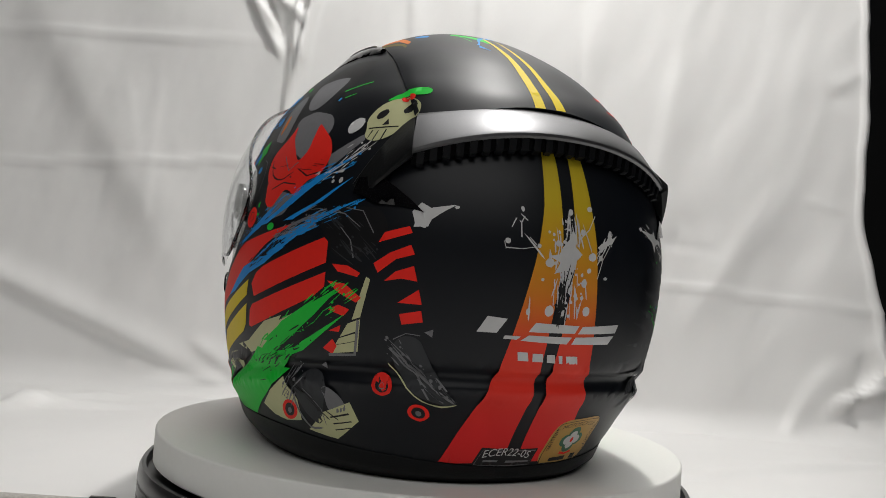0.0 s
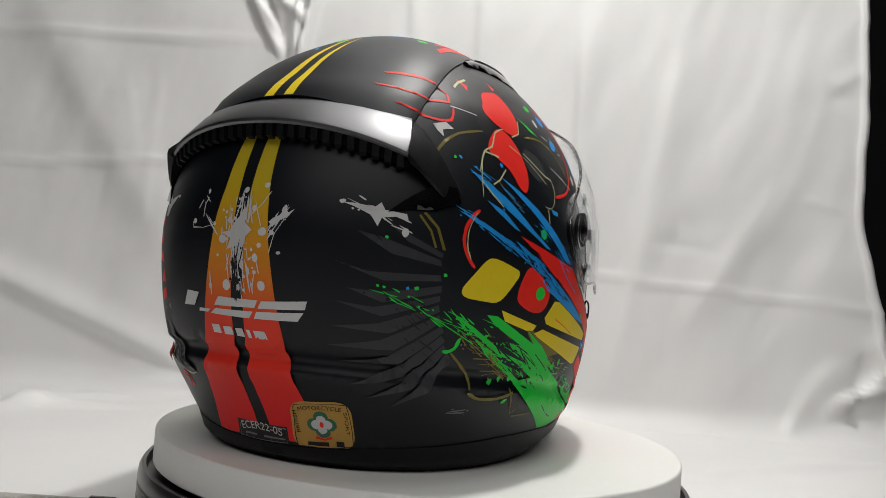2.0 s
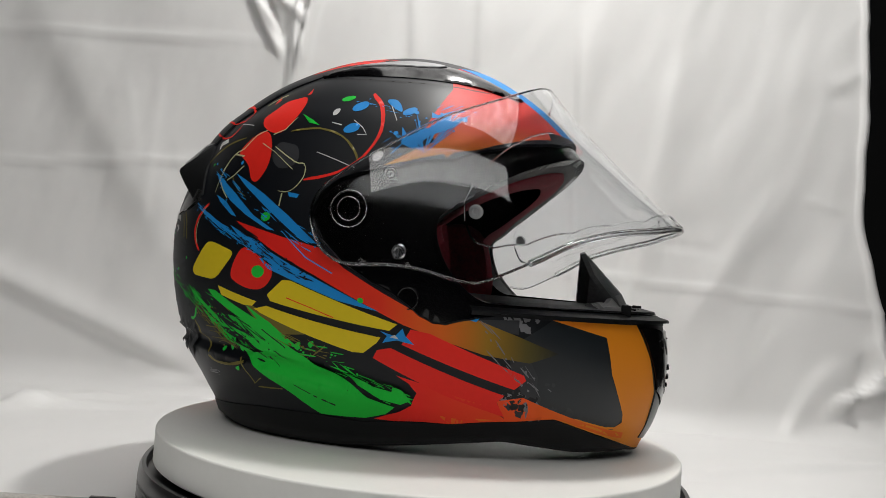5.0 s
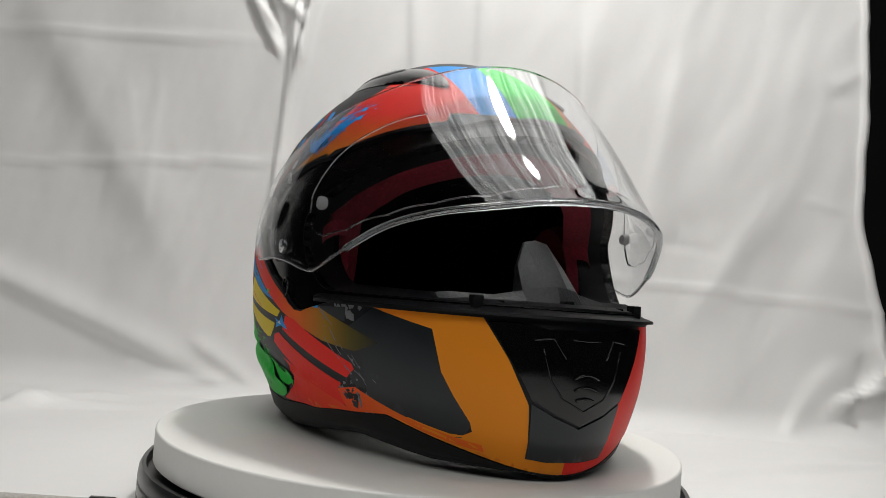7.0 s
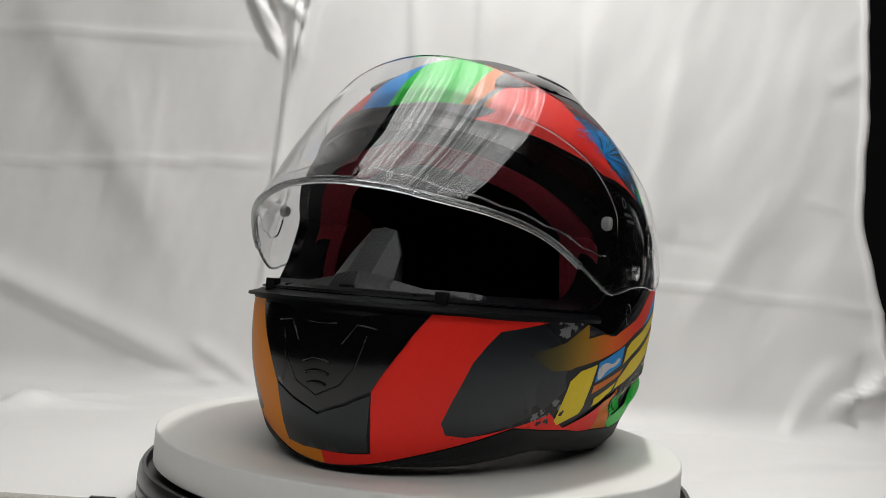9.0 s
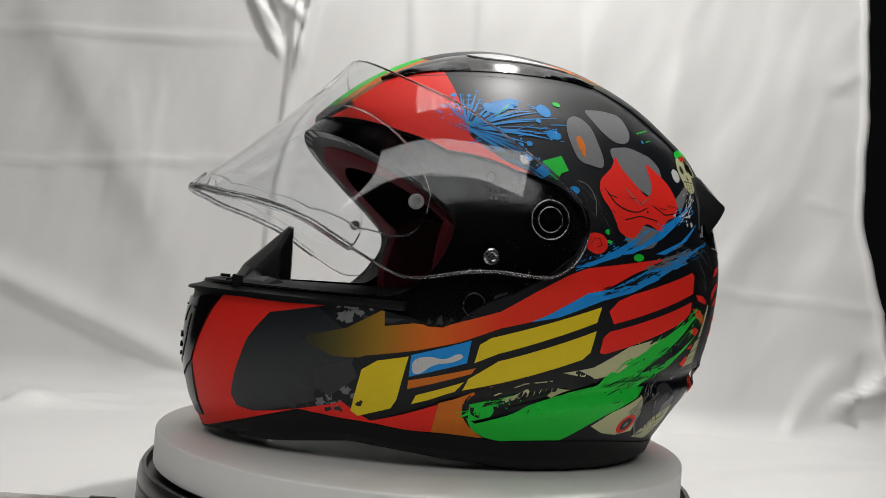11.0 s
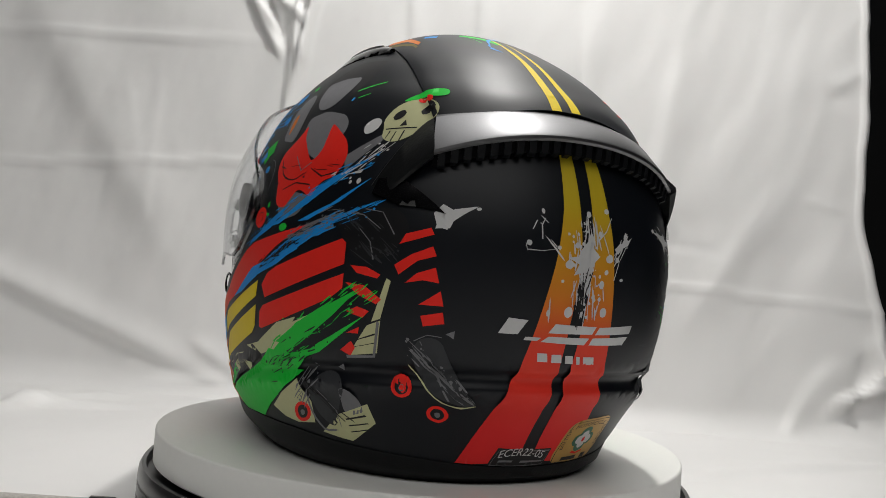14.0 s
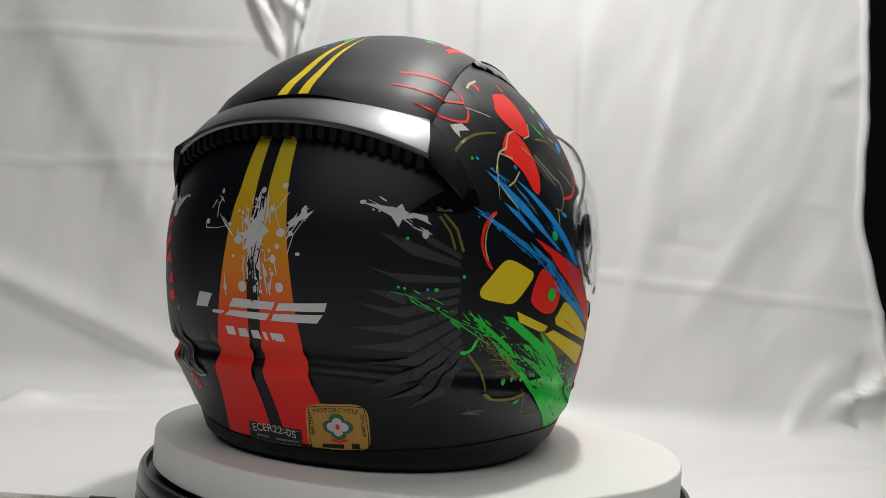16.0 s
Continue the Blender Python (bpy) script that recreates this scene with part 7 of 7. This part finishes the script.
decal("badge_border", INK, 4, 0, [(-120.7, -16.7), (-119.6, -16.8), (-119.3, -16.9), (-118.8, -17.3), (-118.7, -17.2), (-118.2, -19.1), (-116.6, -25.3), (-114.2, -33.4), (-112.7, -38.5), (-112.3, -39.6), (-112.9, -40), (-114.5, -41.6), (-117.3, -43.7), (-119.4, -44.7), (-120.1, -45.1), (-121, -43.7), (-123.4, -37.6), (-126.3, -27.6), (-127.7, -19.7), (-128.2, -16.8), (-127.7, -16.3), (-126.1, -15.9), (-123.2, -16.3), (-120.7, -16.7), (-120.8, -16.5), (-123.2, -16), (-126.2, -15.5), (-127.9, -15.8), (-128.4, -16.7), (-128, -19.7), (-126.4, -27.6), (-123.6, -37.8), (-121.2, -43.9), (-120.2, -45.5), (-119.2, -45.1), (-117.1, -44), (-114.4, -41.9), (-112.7, -40.3), (-112.1, -39.8), (-112.5, -38.4), (-114.1, -33.4), (-116.5, -25.2), (-118.1, -19), (-118.6, -17.1), (-118.8, -17), (-119.3, -16.6), (-119.7, -16.5), (-120.8, -16.5)])
decal("clover", CLOVER, 4, 0, [(-117.8, -32.5), (-118.3, -32.4), (-119, -31.9), (-119.7, -30.9), (-120.1, -29.7), (-120.4, -28.3), (-120.4, -27.1), (-120.1, -26.2), (-119.6, -25.8), (-119.1, -25.9), (-118.4, -26.5), (-117.9, -27.4), (-117.4, -28.6), (-117.1, -29.9), (-117.1, -31.1), (-117.3, -32)])
decal("clover", CLOVER, 4, 0, [(-120.6, -33.8), (-121.3, -33.9), (-122, -33.3), (-122.6, -32.2), (-123.1, -30.8), (-123.4, -29.4), (-123.4, -28), (-123.2, -27.1), (-122.7, -26.7), (-122.1, -26.8), (-121.4, -27.4), (-120.9, -28.5), (-120.4, -29.7), (-120.1, -31.1), (-120.1, -32.4), (-120.2, -33.3)])
decal("clover", CLOVER, 5, 0, [(-120.4, -29.2), (-121, -29.2), (-121.6, -28.6), (-122.2, -27.6), (-122.7, -26.4), (-122.9, -25), (-122.8, -23.9), (-122.6, -23), (-122.1, -22.7), (-121.4, -22.8), (-120.8, -23.4), (-120.3, -24.4), (-119.9, -25.6), (-119.7, -26.8), (-119.7, -27.9), (-120, -28.8)])
decal("clover", CLOVER, 5, 0, [(-118.2, -36.6), (-118.8, -36.7), (-119.3, -36.1), (-120.1, -35.3), (-120.5, -34.1), (-120.8, -32.8), (-120.8, -31.5), (-120.6, -30.7), (-120.2, -30.2), (-119.5, -30.2), (-118.9, -30.8), (-118.3, -31.6), (-117.9, -32.8), (-117.6, -34), (-117.6, -35.2), (-117.7, -36)])
decal("clover", WHITE, 6, 0, [(-118.6, -31.5), (-119.1, -31.5), (-119.5, -31.1), (-119.9, -30.5), (-120.3, -29.7), (-120.5, -28.8), (-120.4, -28), (-120.3, -27.4), (-119.9, -27.1), (-119.4, -27.2), (-119, -27.5), (-118.6, -28.2), (-118.3, -29), (-118.1, -29.8), (-118.2, -30.6), (-118.3, -31.2)])
decal("clover", WHITE, 6, 0, [(-120.5, -32.3), (-121, -32.4), (-121.4, -32), (-121.9, -31.3), (-122.3, -30.5), (-122.5, -29.6), (-122.4, -28.7), (-122.3, -28.1), (-121.9, -27.8), (-121.5, -27.8), (-121, -28.2), (-120.6, -28.9), (-120.3, -29.7), (-120.1, -30.6), (-120.1, -31.4), (-120.3, -32)])
decal("clover", WHITE, 7, 0, [(-120.4, -29.2), (-120.8, -29.2), (-121.3, -28.8), (-121.7, -28.1), (-122, -27.3), (-122.1, -26.4), (-122.1, -25.6), (-121.9, -25), (-121.6, -24.7), (-121.1, -24.8), (-120.7, -25.2), (-120.3, -25.8), (-120, -26.7), (-119.8, -27.5), (-119.9, -28.3), (-120, -28.9)])
decal("clover", WHITE, 7, 0, [(-118.7, -34.6), (-119.2, -34.7), (-119.6, -34.3), (-120.1, -33.7), (-120.4, -32.9), (-120.6, -32), (-120.6, -31.1), (-120.4, -30.5), (-120.2, -30.2), (-119.7, -30.2), (-119.3, -30.6), (-118.9, -31.2), (-118.5, -32), (-118.4, -32.9), (-118.4, -33.7), (-118.5, -34.3)])
decal("clover", RED, 8, 0, [(-120, -30.7), (-120.4, -30.6), (-120.8, -30.2), (-120.9, -29.6), (-120.8, -29), (-120.6, -28.7), (-120.1, -28.8), (-119.7, -29.2), (-119.6, -29.8), (-119.7, -30.4)])
decal("ribbon", RED, 5, 0, [(-124.4, -26.7), (-123.7, -31.1), (-122.1, -35), (-121.7, -34.5), (-123.3, -30.9), (-123.8, -26.8)])
decal("serial_bar", INK, 5, 0, [(-127, -22.2), (-124.4, -33.5), (-123.5, -33.1), (-126.2, -22.1)])
decal("serial_bar", INK, 5, 0, [(-123.2, -37.3), (-122, -41.2), (-120.9, -40.6), (-122.1, -36.8)])
decal("label_border", GREY, 3, 0, [(-124.5, 18.2), (-125.8, -10.4), (-128.9, -9.8), (-127.5, 21.6), (-124.5, 18.1), (-124.5, 18.3), (-127.6, 22), (-129, -9.9), (-125.5, -10.5)])
decal("text_bar", GREY, 3, 0, [(-127.5, 17.6), (-128.4, 9.5), (-128, 9.1), (-127.1, 17.1)])
decal("text_bar", GREY, 3, 0, [(-128.8, 4.8), (-128.4, -9), (-128.1, -9.1), (-128.3, 4.5)])
decal("chin_panel", AMBER, 0.6, 0, [(76.6, -67.3), (94.9, -31.6), (103.6, -24.8), (111.5, -18.6), (120.8, -16.9), (121.7, -9.9), (121.7, -1), (124.2, -0.3), (123.1, -21.7), (114.7, -52.8), (91.6, -88.1), (63.3, -112.4), (52.6, -115.4), (103.9, -61.9), (112.1, -45.7), (113.5, -40.9), (113.5, -37.3), (111.7, -38), (105.6, -43.4), (100.7, -46.5), (92.5, -47.4)])
decal("chin_panel", RED, 0.6, 0, [(95.2, 31.4), (75.3, 69.4), (89.1, 53.1), (93.2, 50.3), (97.8, 47.3), (106.4, 43.7), (110.6, 41.9), (112, 44.4), (109.4, 53.9), (100.5, 71.7), (93.2, 80.1), (84.4, 87.2), (73.4, 104.5), (100.9, 68.7), (111.8, 53.6), (121.8, 24.1), (124.2, -0.3), (121.9, -1), (120.9, 18.5), (116, 18.5), (109.9, 17.7), (102.7, 24.4)])
decal("brow_band", BROW, 0, 0, [(23.7, -58.3), (14.1, -52), (15.7, -40.8), (16.6, -32.7), (13.1, -21.9), (13.6, -16.1), (48.8, -16), (45.8, -22.3), (38.8, -33.5), (31.5, -42.3), (28.4, -50.2)])
decal("brow_block", BLUE, 1, 0, [(13.6, -16.1), (21.7, -5.7), (51.6, -5.4), (48.8, -16)])
decal("brow_block", GREEN, 1, 0, [(21.7, -5.6), (20.9, 13.5), (47.5, 14.9), (51.8, -5.4)])
decal("brow_block", ORANGE, 1, 0, [(20.9, 13.5), (19, 19.9), (43.9, 21.4), (47.7, 14.9)])
decal("brow_band", RED, 0, 0, [(19, 19.9), (19.1, 27.2), (18.8, 38.3), (18.1, 50.7), (18.3, 55), (31, 43.1), (38.6, 35), (42.7, 28.2), (44.7, 21.4)])
decal("brow_side", RED, 1, 0, [(51, 20.4), (37.5, 44.8), (25.8, 57.7), (6.6, 66.7), (1.3, 67.8), (10.1, 64), (17.8, 56.7), (22.6, 47.3), (24.9, 41.3), (19.9, 34.4), (24.7, 28.9), (29.7, 24), (36.6, 23.9), (45.9, 23.7)])
decal("brow_side", BROW, 1, 0, [(19.4, -32.9), (32, -18.2), (43, -20.6), (47.6, -25.6), (31.2, -51.2), (11.2, -64.1), (5, -66.4), (19.5, -54.3), (22.9, -47), (21.7, -38.6)])
decal("crown_stroke", BLUE, 1, 0, [(-40.3, 5.7), (-36.1, 7.6), (-34.4, 6.5), (-32.1, 5.8), (-29.5, 4.5), (-27.5, 2.4), (-25.8, -0.4), (-24.4, -3.4), (-24.7, -8.3), (-22, -10.4), (-20.2, -8.8), (-21.4, -5.3), (-24.4, -3.5), (-26.8, -1.4), (-28.3, 1.5), (-30.2, 3.8), (-32.5, 5.3), (-34.7, 6.2), (-36.5, 7.1), (-38.2, 8.1)])
decal("crown_stroke", RED, 1, 0, [(-28.2, -21.2), (-20.1, -20.4), (-9.2, -21.1), (-6.2, -18.5), (-17.4, -18), (-26.2, -19.2)])
decal("crown_stroke", RED, 1, 0, [(-23, -17.2), (-12.2, -17.5), (-3.4, -18.3), (-4.7, -19.3), (-8.8, -14.6), (-21.9, -16.2)])
decal("crown_stroke", GREEN, 1, 0, [(-26, -14), (-24.7, -15.8), (-23.2, -14.4), (-24.2, -12.5)])
decal("crown_stroke", ORANGE, 1, 0, [(-13.8, 23.3), (-20, 20.9), (-27.8, 21.6), (-26.2, 20.1), (-17.4, 18.8), (-9.7, 20.3)])
decal("crown_stroke", BLUE, 1, 0, [(-23, 17.9), (-25.8, 15.8), (-24.2, 14.5), (-21.3, 16.6)])
decal("crown_stroke", GREEN, 1, 0, [(-26.8, 10.5), (-30.5, 6.3), (-34.3, 3.9), (-32.3, 1.9), (-28.7, 4.6), (-25.3, 9.1)])
decal("rim_line", GREY, 2, 0, [(47.9, 19.7), (40.2, 20.4), (33, 21.2), (33.2, 20), (40.4, 19), (48.1, 18)])
decal("outline", CREAM, 3, 0, [(-26.8, -64.4), (-33.1, -56.5), (-37.7, -50.8), (-37.9, -51), (-33.3, -56.5), (-27, -64.5)])
decal("outline", OLIVE, 2, 0, [(-49.2, -54.5), (-47.5, -60.4), (-44.7, -64.4), (-44.5, -64.3), (-47.3, -60.4), (-48.9, -54.5)])
decal("outline", BLUE, 3, 0, [(-31.2, -80.9), (-22.2, -90.2), (-10.5, -95.9), (-10.2, -95.7), (-21.9, -90), (-31, -80.8)])
decal("outline", CREAM, 3, 0, [(-49.6, -47.9), (-53.6, -51), (-56.2, -54.1), (-56.1, -54.2), (-53.4, -51.3), (-49.5, -48.2)])
decal("outline", RED, 3, 0, [(-32.6, -97.9), (-21.8, -102.9), (-9.5, -107), (-9.4, -106.8), (-21.7, -102.7), (-32.4, -97.7)])
decal("blot", DARKGREY, 1, 1, [(-32.1, -53.2), (-25.1, -57.6), (-24.8, -63.4), (-31.8, -63.1), (-35.1, -57.1)])
decal("outline", GREY, 3, 0, [(-65, 56.7), (-70.3, 55), (-73.6, 55.9), (-73.8, 55.5), (-70.5, 54.7), (-65, 56.5)])
decal("outline", GREY, 3, 0, [(-61.8, 57.1), (-64.9, 54.1), (-70.2, 51.3), (-70.1, 51.2), (-64.8, 53.9), (-61.7, 56.9)])
decal("outline", GREY, 3, 0, [(-93.3, 52.8), (-101.8, 45.8), (-107, 42.9), (-107.4, 42.1), (-102.1, 45), (-93.5, 52.3)])
decal("outline", GREY, 3, 0, [(-30.9, 62.5), (-37, 63.9), (-39.7, 60.3), (-39.4, 60.2), (-37, 63.6), (-31, 62.2)])
decal("outline", CREAM, 3, 0, [(14.9, 120.1), (-1.5, 118.3), (-16.3, 116), (-16.2, 115.8), (-1.3, 118.1), (15.1, 119.9)])
decal("outline", GREY, 3, 0, [(-77.5, 89.4), (-86.3, 86.3), (-89.9, 87.3), (-90.2, 87), (-86.7, 85.9), (-77.6, 89.1)])
decal("outline", GREEN, 3, 0, [(18.3, 52), (10.9, 52), (5.3, 46.8), (5.5, 46.5), (11.1, 51.7), (18.5, 51.5)])
decal("side_band", SIDE_RED, 1.3, 0, [(58, 85), (71.7, 79.2), (86, 66), (80, 79), (72, 87), (62, 92.7)])
for g in (1, -1):
    decal("chin_side", SLATE, -0.4, 0, [(78, 65 * g), (92.5, 47.4 * g), (101, 45.8 * g), (106, 42.4 * g), (112.4, 37.4 * g), (114.0, 41 * g), (112.6, 46.5 * g), (104.5, 62.5 * g), (90, 80.5 * g), (80, 88 * g), (70, 84 * g)])
    blots(GREY, -0.1, (77, 91 * g), (92, 80 * g), 1.3, 14, 1)
    blots(DARKGREY, -0.2, (84, 84 * g), (100, 66 * g), 2.0, 18, 2)
    blots(GREY, 0.0, (58, 86 * g), (72, 74 * g), 1.2, 14, 3)
    blots(INK, 0.1, (76, 91 * g), (93, 79 * g), 1.6, 14, 4)
burst(BLUE, 3, (19.1, 53.2), [(7.0, 46.0), (10.6, 48.6), (-4.5, 48.2), (-6.8, 55.5), (-2.5, 51.8), (1.2, 59.1), (19.7, 40.2), (15.7, 41.7), (0.4, 63.2)], 1)
burst(BLUE, 3, (16.5, -60.0), [(10.0, -47.5), (13.2, -55.2), (22.0, -41.0), (24.0, -44.0), (6.0, -56.0)], 2)
# small printed marks on the visor's side plate
for (u0, v0), (u1, v1) in (((16.5, 70.3), (9.1, 71.7)), ((15.5, 72.5), (8.5, 73.7))):
    for k in range(4):
        a, b = np.array([u0 + (u1 - u0) * k / 4, v0 + (v1 - v0) * k / 4]), np.array([u0 + (u1 - u0) * (k + 0.7) / 4, v0 + (v1 - v0) * (k + 0.7) / 4])
        q = np.array([a, b, b + (0.2, 0.9), a + (0.2, 0.9)])
        link_mesh("text_bar", shell(q[:, 0], q[:, 1], -0.0025), [(0, 1, 2, 3)], GREY, helmet, smooth=False)
g = np.linspace(0, math.tau, 20)
part("round_mark", tube(shell(14.2 + 1.5 * np.cos(g), 67.6 + 1.5 * np.sin(g), -0.0025), 0.0003, 5), GREY, helmet, "small grey printed ring")
spray(GREEN, 3, (-78.9, -62.8), (-58.6, -98.9), 1.80, 44, 0)
spray(GREEN, 3, (-71.8, -77.0), (-39.8, -109.5), 2.62, 30, 1)
spray(INK, 5, (-68.9, -80.3), (-45.3, -108.7), 2.95, 44, 2)
spray(GREEN, 3, (-6.7, -119.1), (35.2, -119.9), 2.30, 40, 3)
spray(BLUE, 3, (-63.6, -51.3), (-38.6, -85.2), 1.48, 60, 4)
spray(BLUE, 3, (-54.1, -50.7), (-17.4, -88.1), 3.61, 60, 5)
spray(INK, 5, (-47.4, -75.4), (-22.5, -94.9), 2.30, 60, 6)
spray(BLUE, 3, (6.1, -60.7), (23.3, -39.1), 2.95, 45, 7)
spray(BLUE, 3, (-8.1, -45.0), (9.4, -49.3), 2.30, 14, 8)
spray(GREEN, 3, (-34.3, -110.1), (-7.6, -116.4), 2.30, 14, 9)
spray(OLIVE, 3, (-78.1, -70.7), (-67.1, -93.2), 2.62, 50, 10)
spray(OLIVE, 3, (-36.5, -106.6), (-13.8, -115.8), 1.97, 24, 11)
spray(GREY, 3, (-90.8, -80.1), (-84.5, -86.6), 1.64, 6, 12)
spray(GREY, 2, (56.4, -88.5), (88.7, -78.2), 2.30, 26, 13)
spray(GREEN, 3, (-88.0, -40.8), (-73.4, -76.5), 1.48, 26, 14)
spray(INK, 4, (-87.7, -29.6), (-87.3, -61.7), 6.56, 50, 15)
spray(BLUE, 3, (23.8, 44.3), (-4.6, 47.1), 3.28, 30, 16)
spray(BLUE, 3, (17.4, 57.3), (-8.3, 53.6), 2.95, 30, 17)
spray(BLUE, 3, (17.6, 55.5), (-1.9, 68.1), 2.62, 36, 18)
spray(BLUE, 3, (-17.8, 88.3), (-56.6, 46.5), 2.30, 70, 19)
spray(BLUE, 3, (-41.3, 82.9), (-64.8, 51.3), 1.64, 60, 20)
spray(INK, 5, (-31.9, 90.3), (-49.1, 75.0), 1.31, 50, 21)
spray(GREEN, 3, (-54.4, 99.8), (-76.3, 61.5), 3.94, 90, 22)
spray(INK, 5, (-48.4, 107.6), (-73.0, 78.0), 3.28, 70, 23)
spray(GREEN, 3, (31.1, 121.6), (-1.5, 121.4), 1.64, 34, 24)
spray(INK, 4, (15.7, 122.5), (-16.7, 118.1), 1.64, 24, 25)
spray(GREY, 3, (-45.6, 76.3), (-58.9, 60.3), 1.64, 60, 26)
spray(WHITE, 3, (-52.2, 56.9), (-56.1, 43.1), 2.62, 26, 27)
spray(DARKGREY, 3, (-61.9, 58.5), (-75.9, 52.3), 3.94, 44, 28)
spray(GREY, 3, (-89.3, 55.3), (-107.8, 37.3), 1.97, 24, 29)
spray(INK, 5, (-23.9, 68.3), (-49.9, 56.6), 3.28, 10, 30)
spray(GREY, 3, (-66.8, 102.9), (-74.9, 86.0), 2.30, 26, 31)
spray(DARKGREY, 3, (-14.7, 68.0), (-26.6, 74.6), 2.62, 24, 32)
spray(WHITE, 5, (-83.9, 1.7), (-98.3, 0.1), 3.94, 130, 33)
spray(WHITE, 4, (-82.4, 13.9), (-87.5, 8.2), 2.62, 5, 34)
spray(WHITE, 4, (-88.5, -8.5), (-83.8, -12.5), 1.31, 18, 35)
spray(WHITE, 4, (-78.5, -27.7), (-75.8, -40.9), 1.31, 22, 36)
spray(INK, 6, (-92.0, 0.8), (-99.7, 1.5), 1.31, 40, 37)
spray(BLUE, 3, (25.0, 45.1), (11.9, 58.0), 1.97, 30, 38)
spray(GREY, 3, (-93.3, 51.0), (-108.7, 36.7), 2.30, 26, 39)
spray(INK, 4, (-73.5, 92.4), (-89.3, 85.2), 2.30, 24, 40)


# ---------------------------------------------------------------- what moves: the plate turns and carries the helmet


def turn(t):
    return math.degrees(0.399405 - 0.43247472 * t - 4.33094863e-3 * t ** 2 + 4.63918772e-4 * t ** 3 - 2.02815733e-5 * t ** 4 + 3.36224186e-7 * t ** 5)


def motions():
    helmet_rows, plate_rows = [], []
    for k in range(33):
        t = k * 0.5
        a = turn(t)
        h = radians(a + 1.89)
        helmet_rows.append((t, pose(-0.01547 * math.cos(h), -0.01547 * math.sin(h), 0.0, 0, 0, a + 1.89 + 90)))
        plate_rows.append((t, pose(0, 0, 0, 0, 0, a)))
    walk(helmet, helmet_rows)
    walk(plate, plate_rows)


motions()
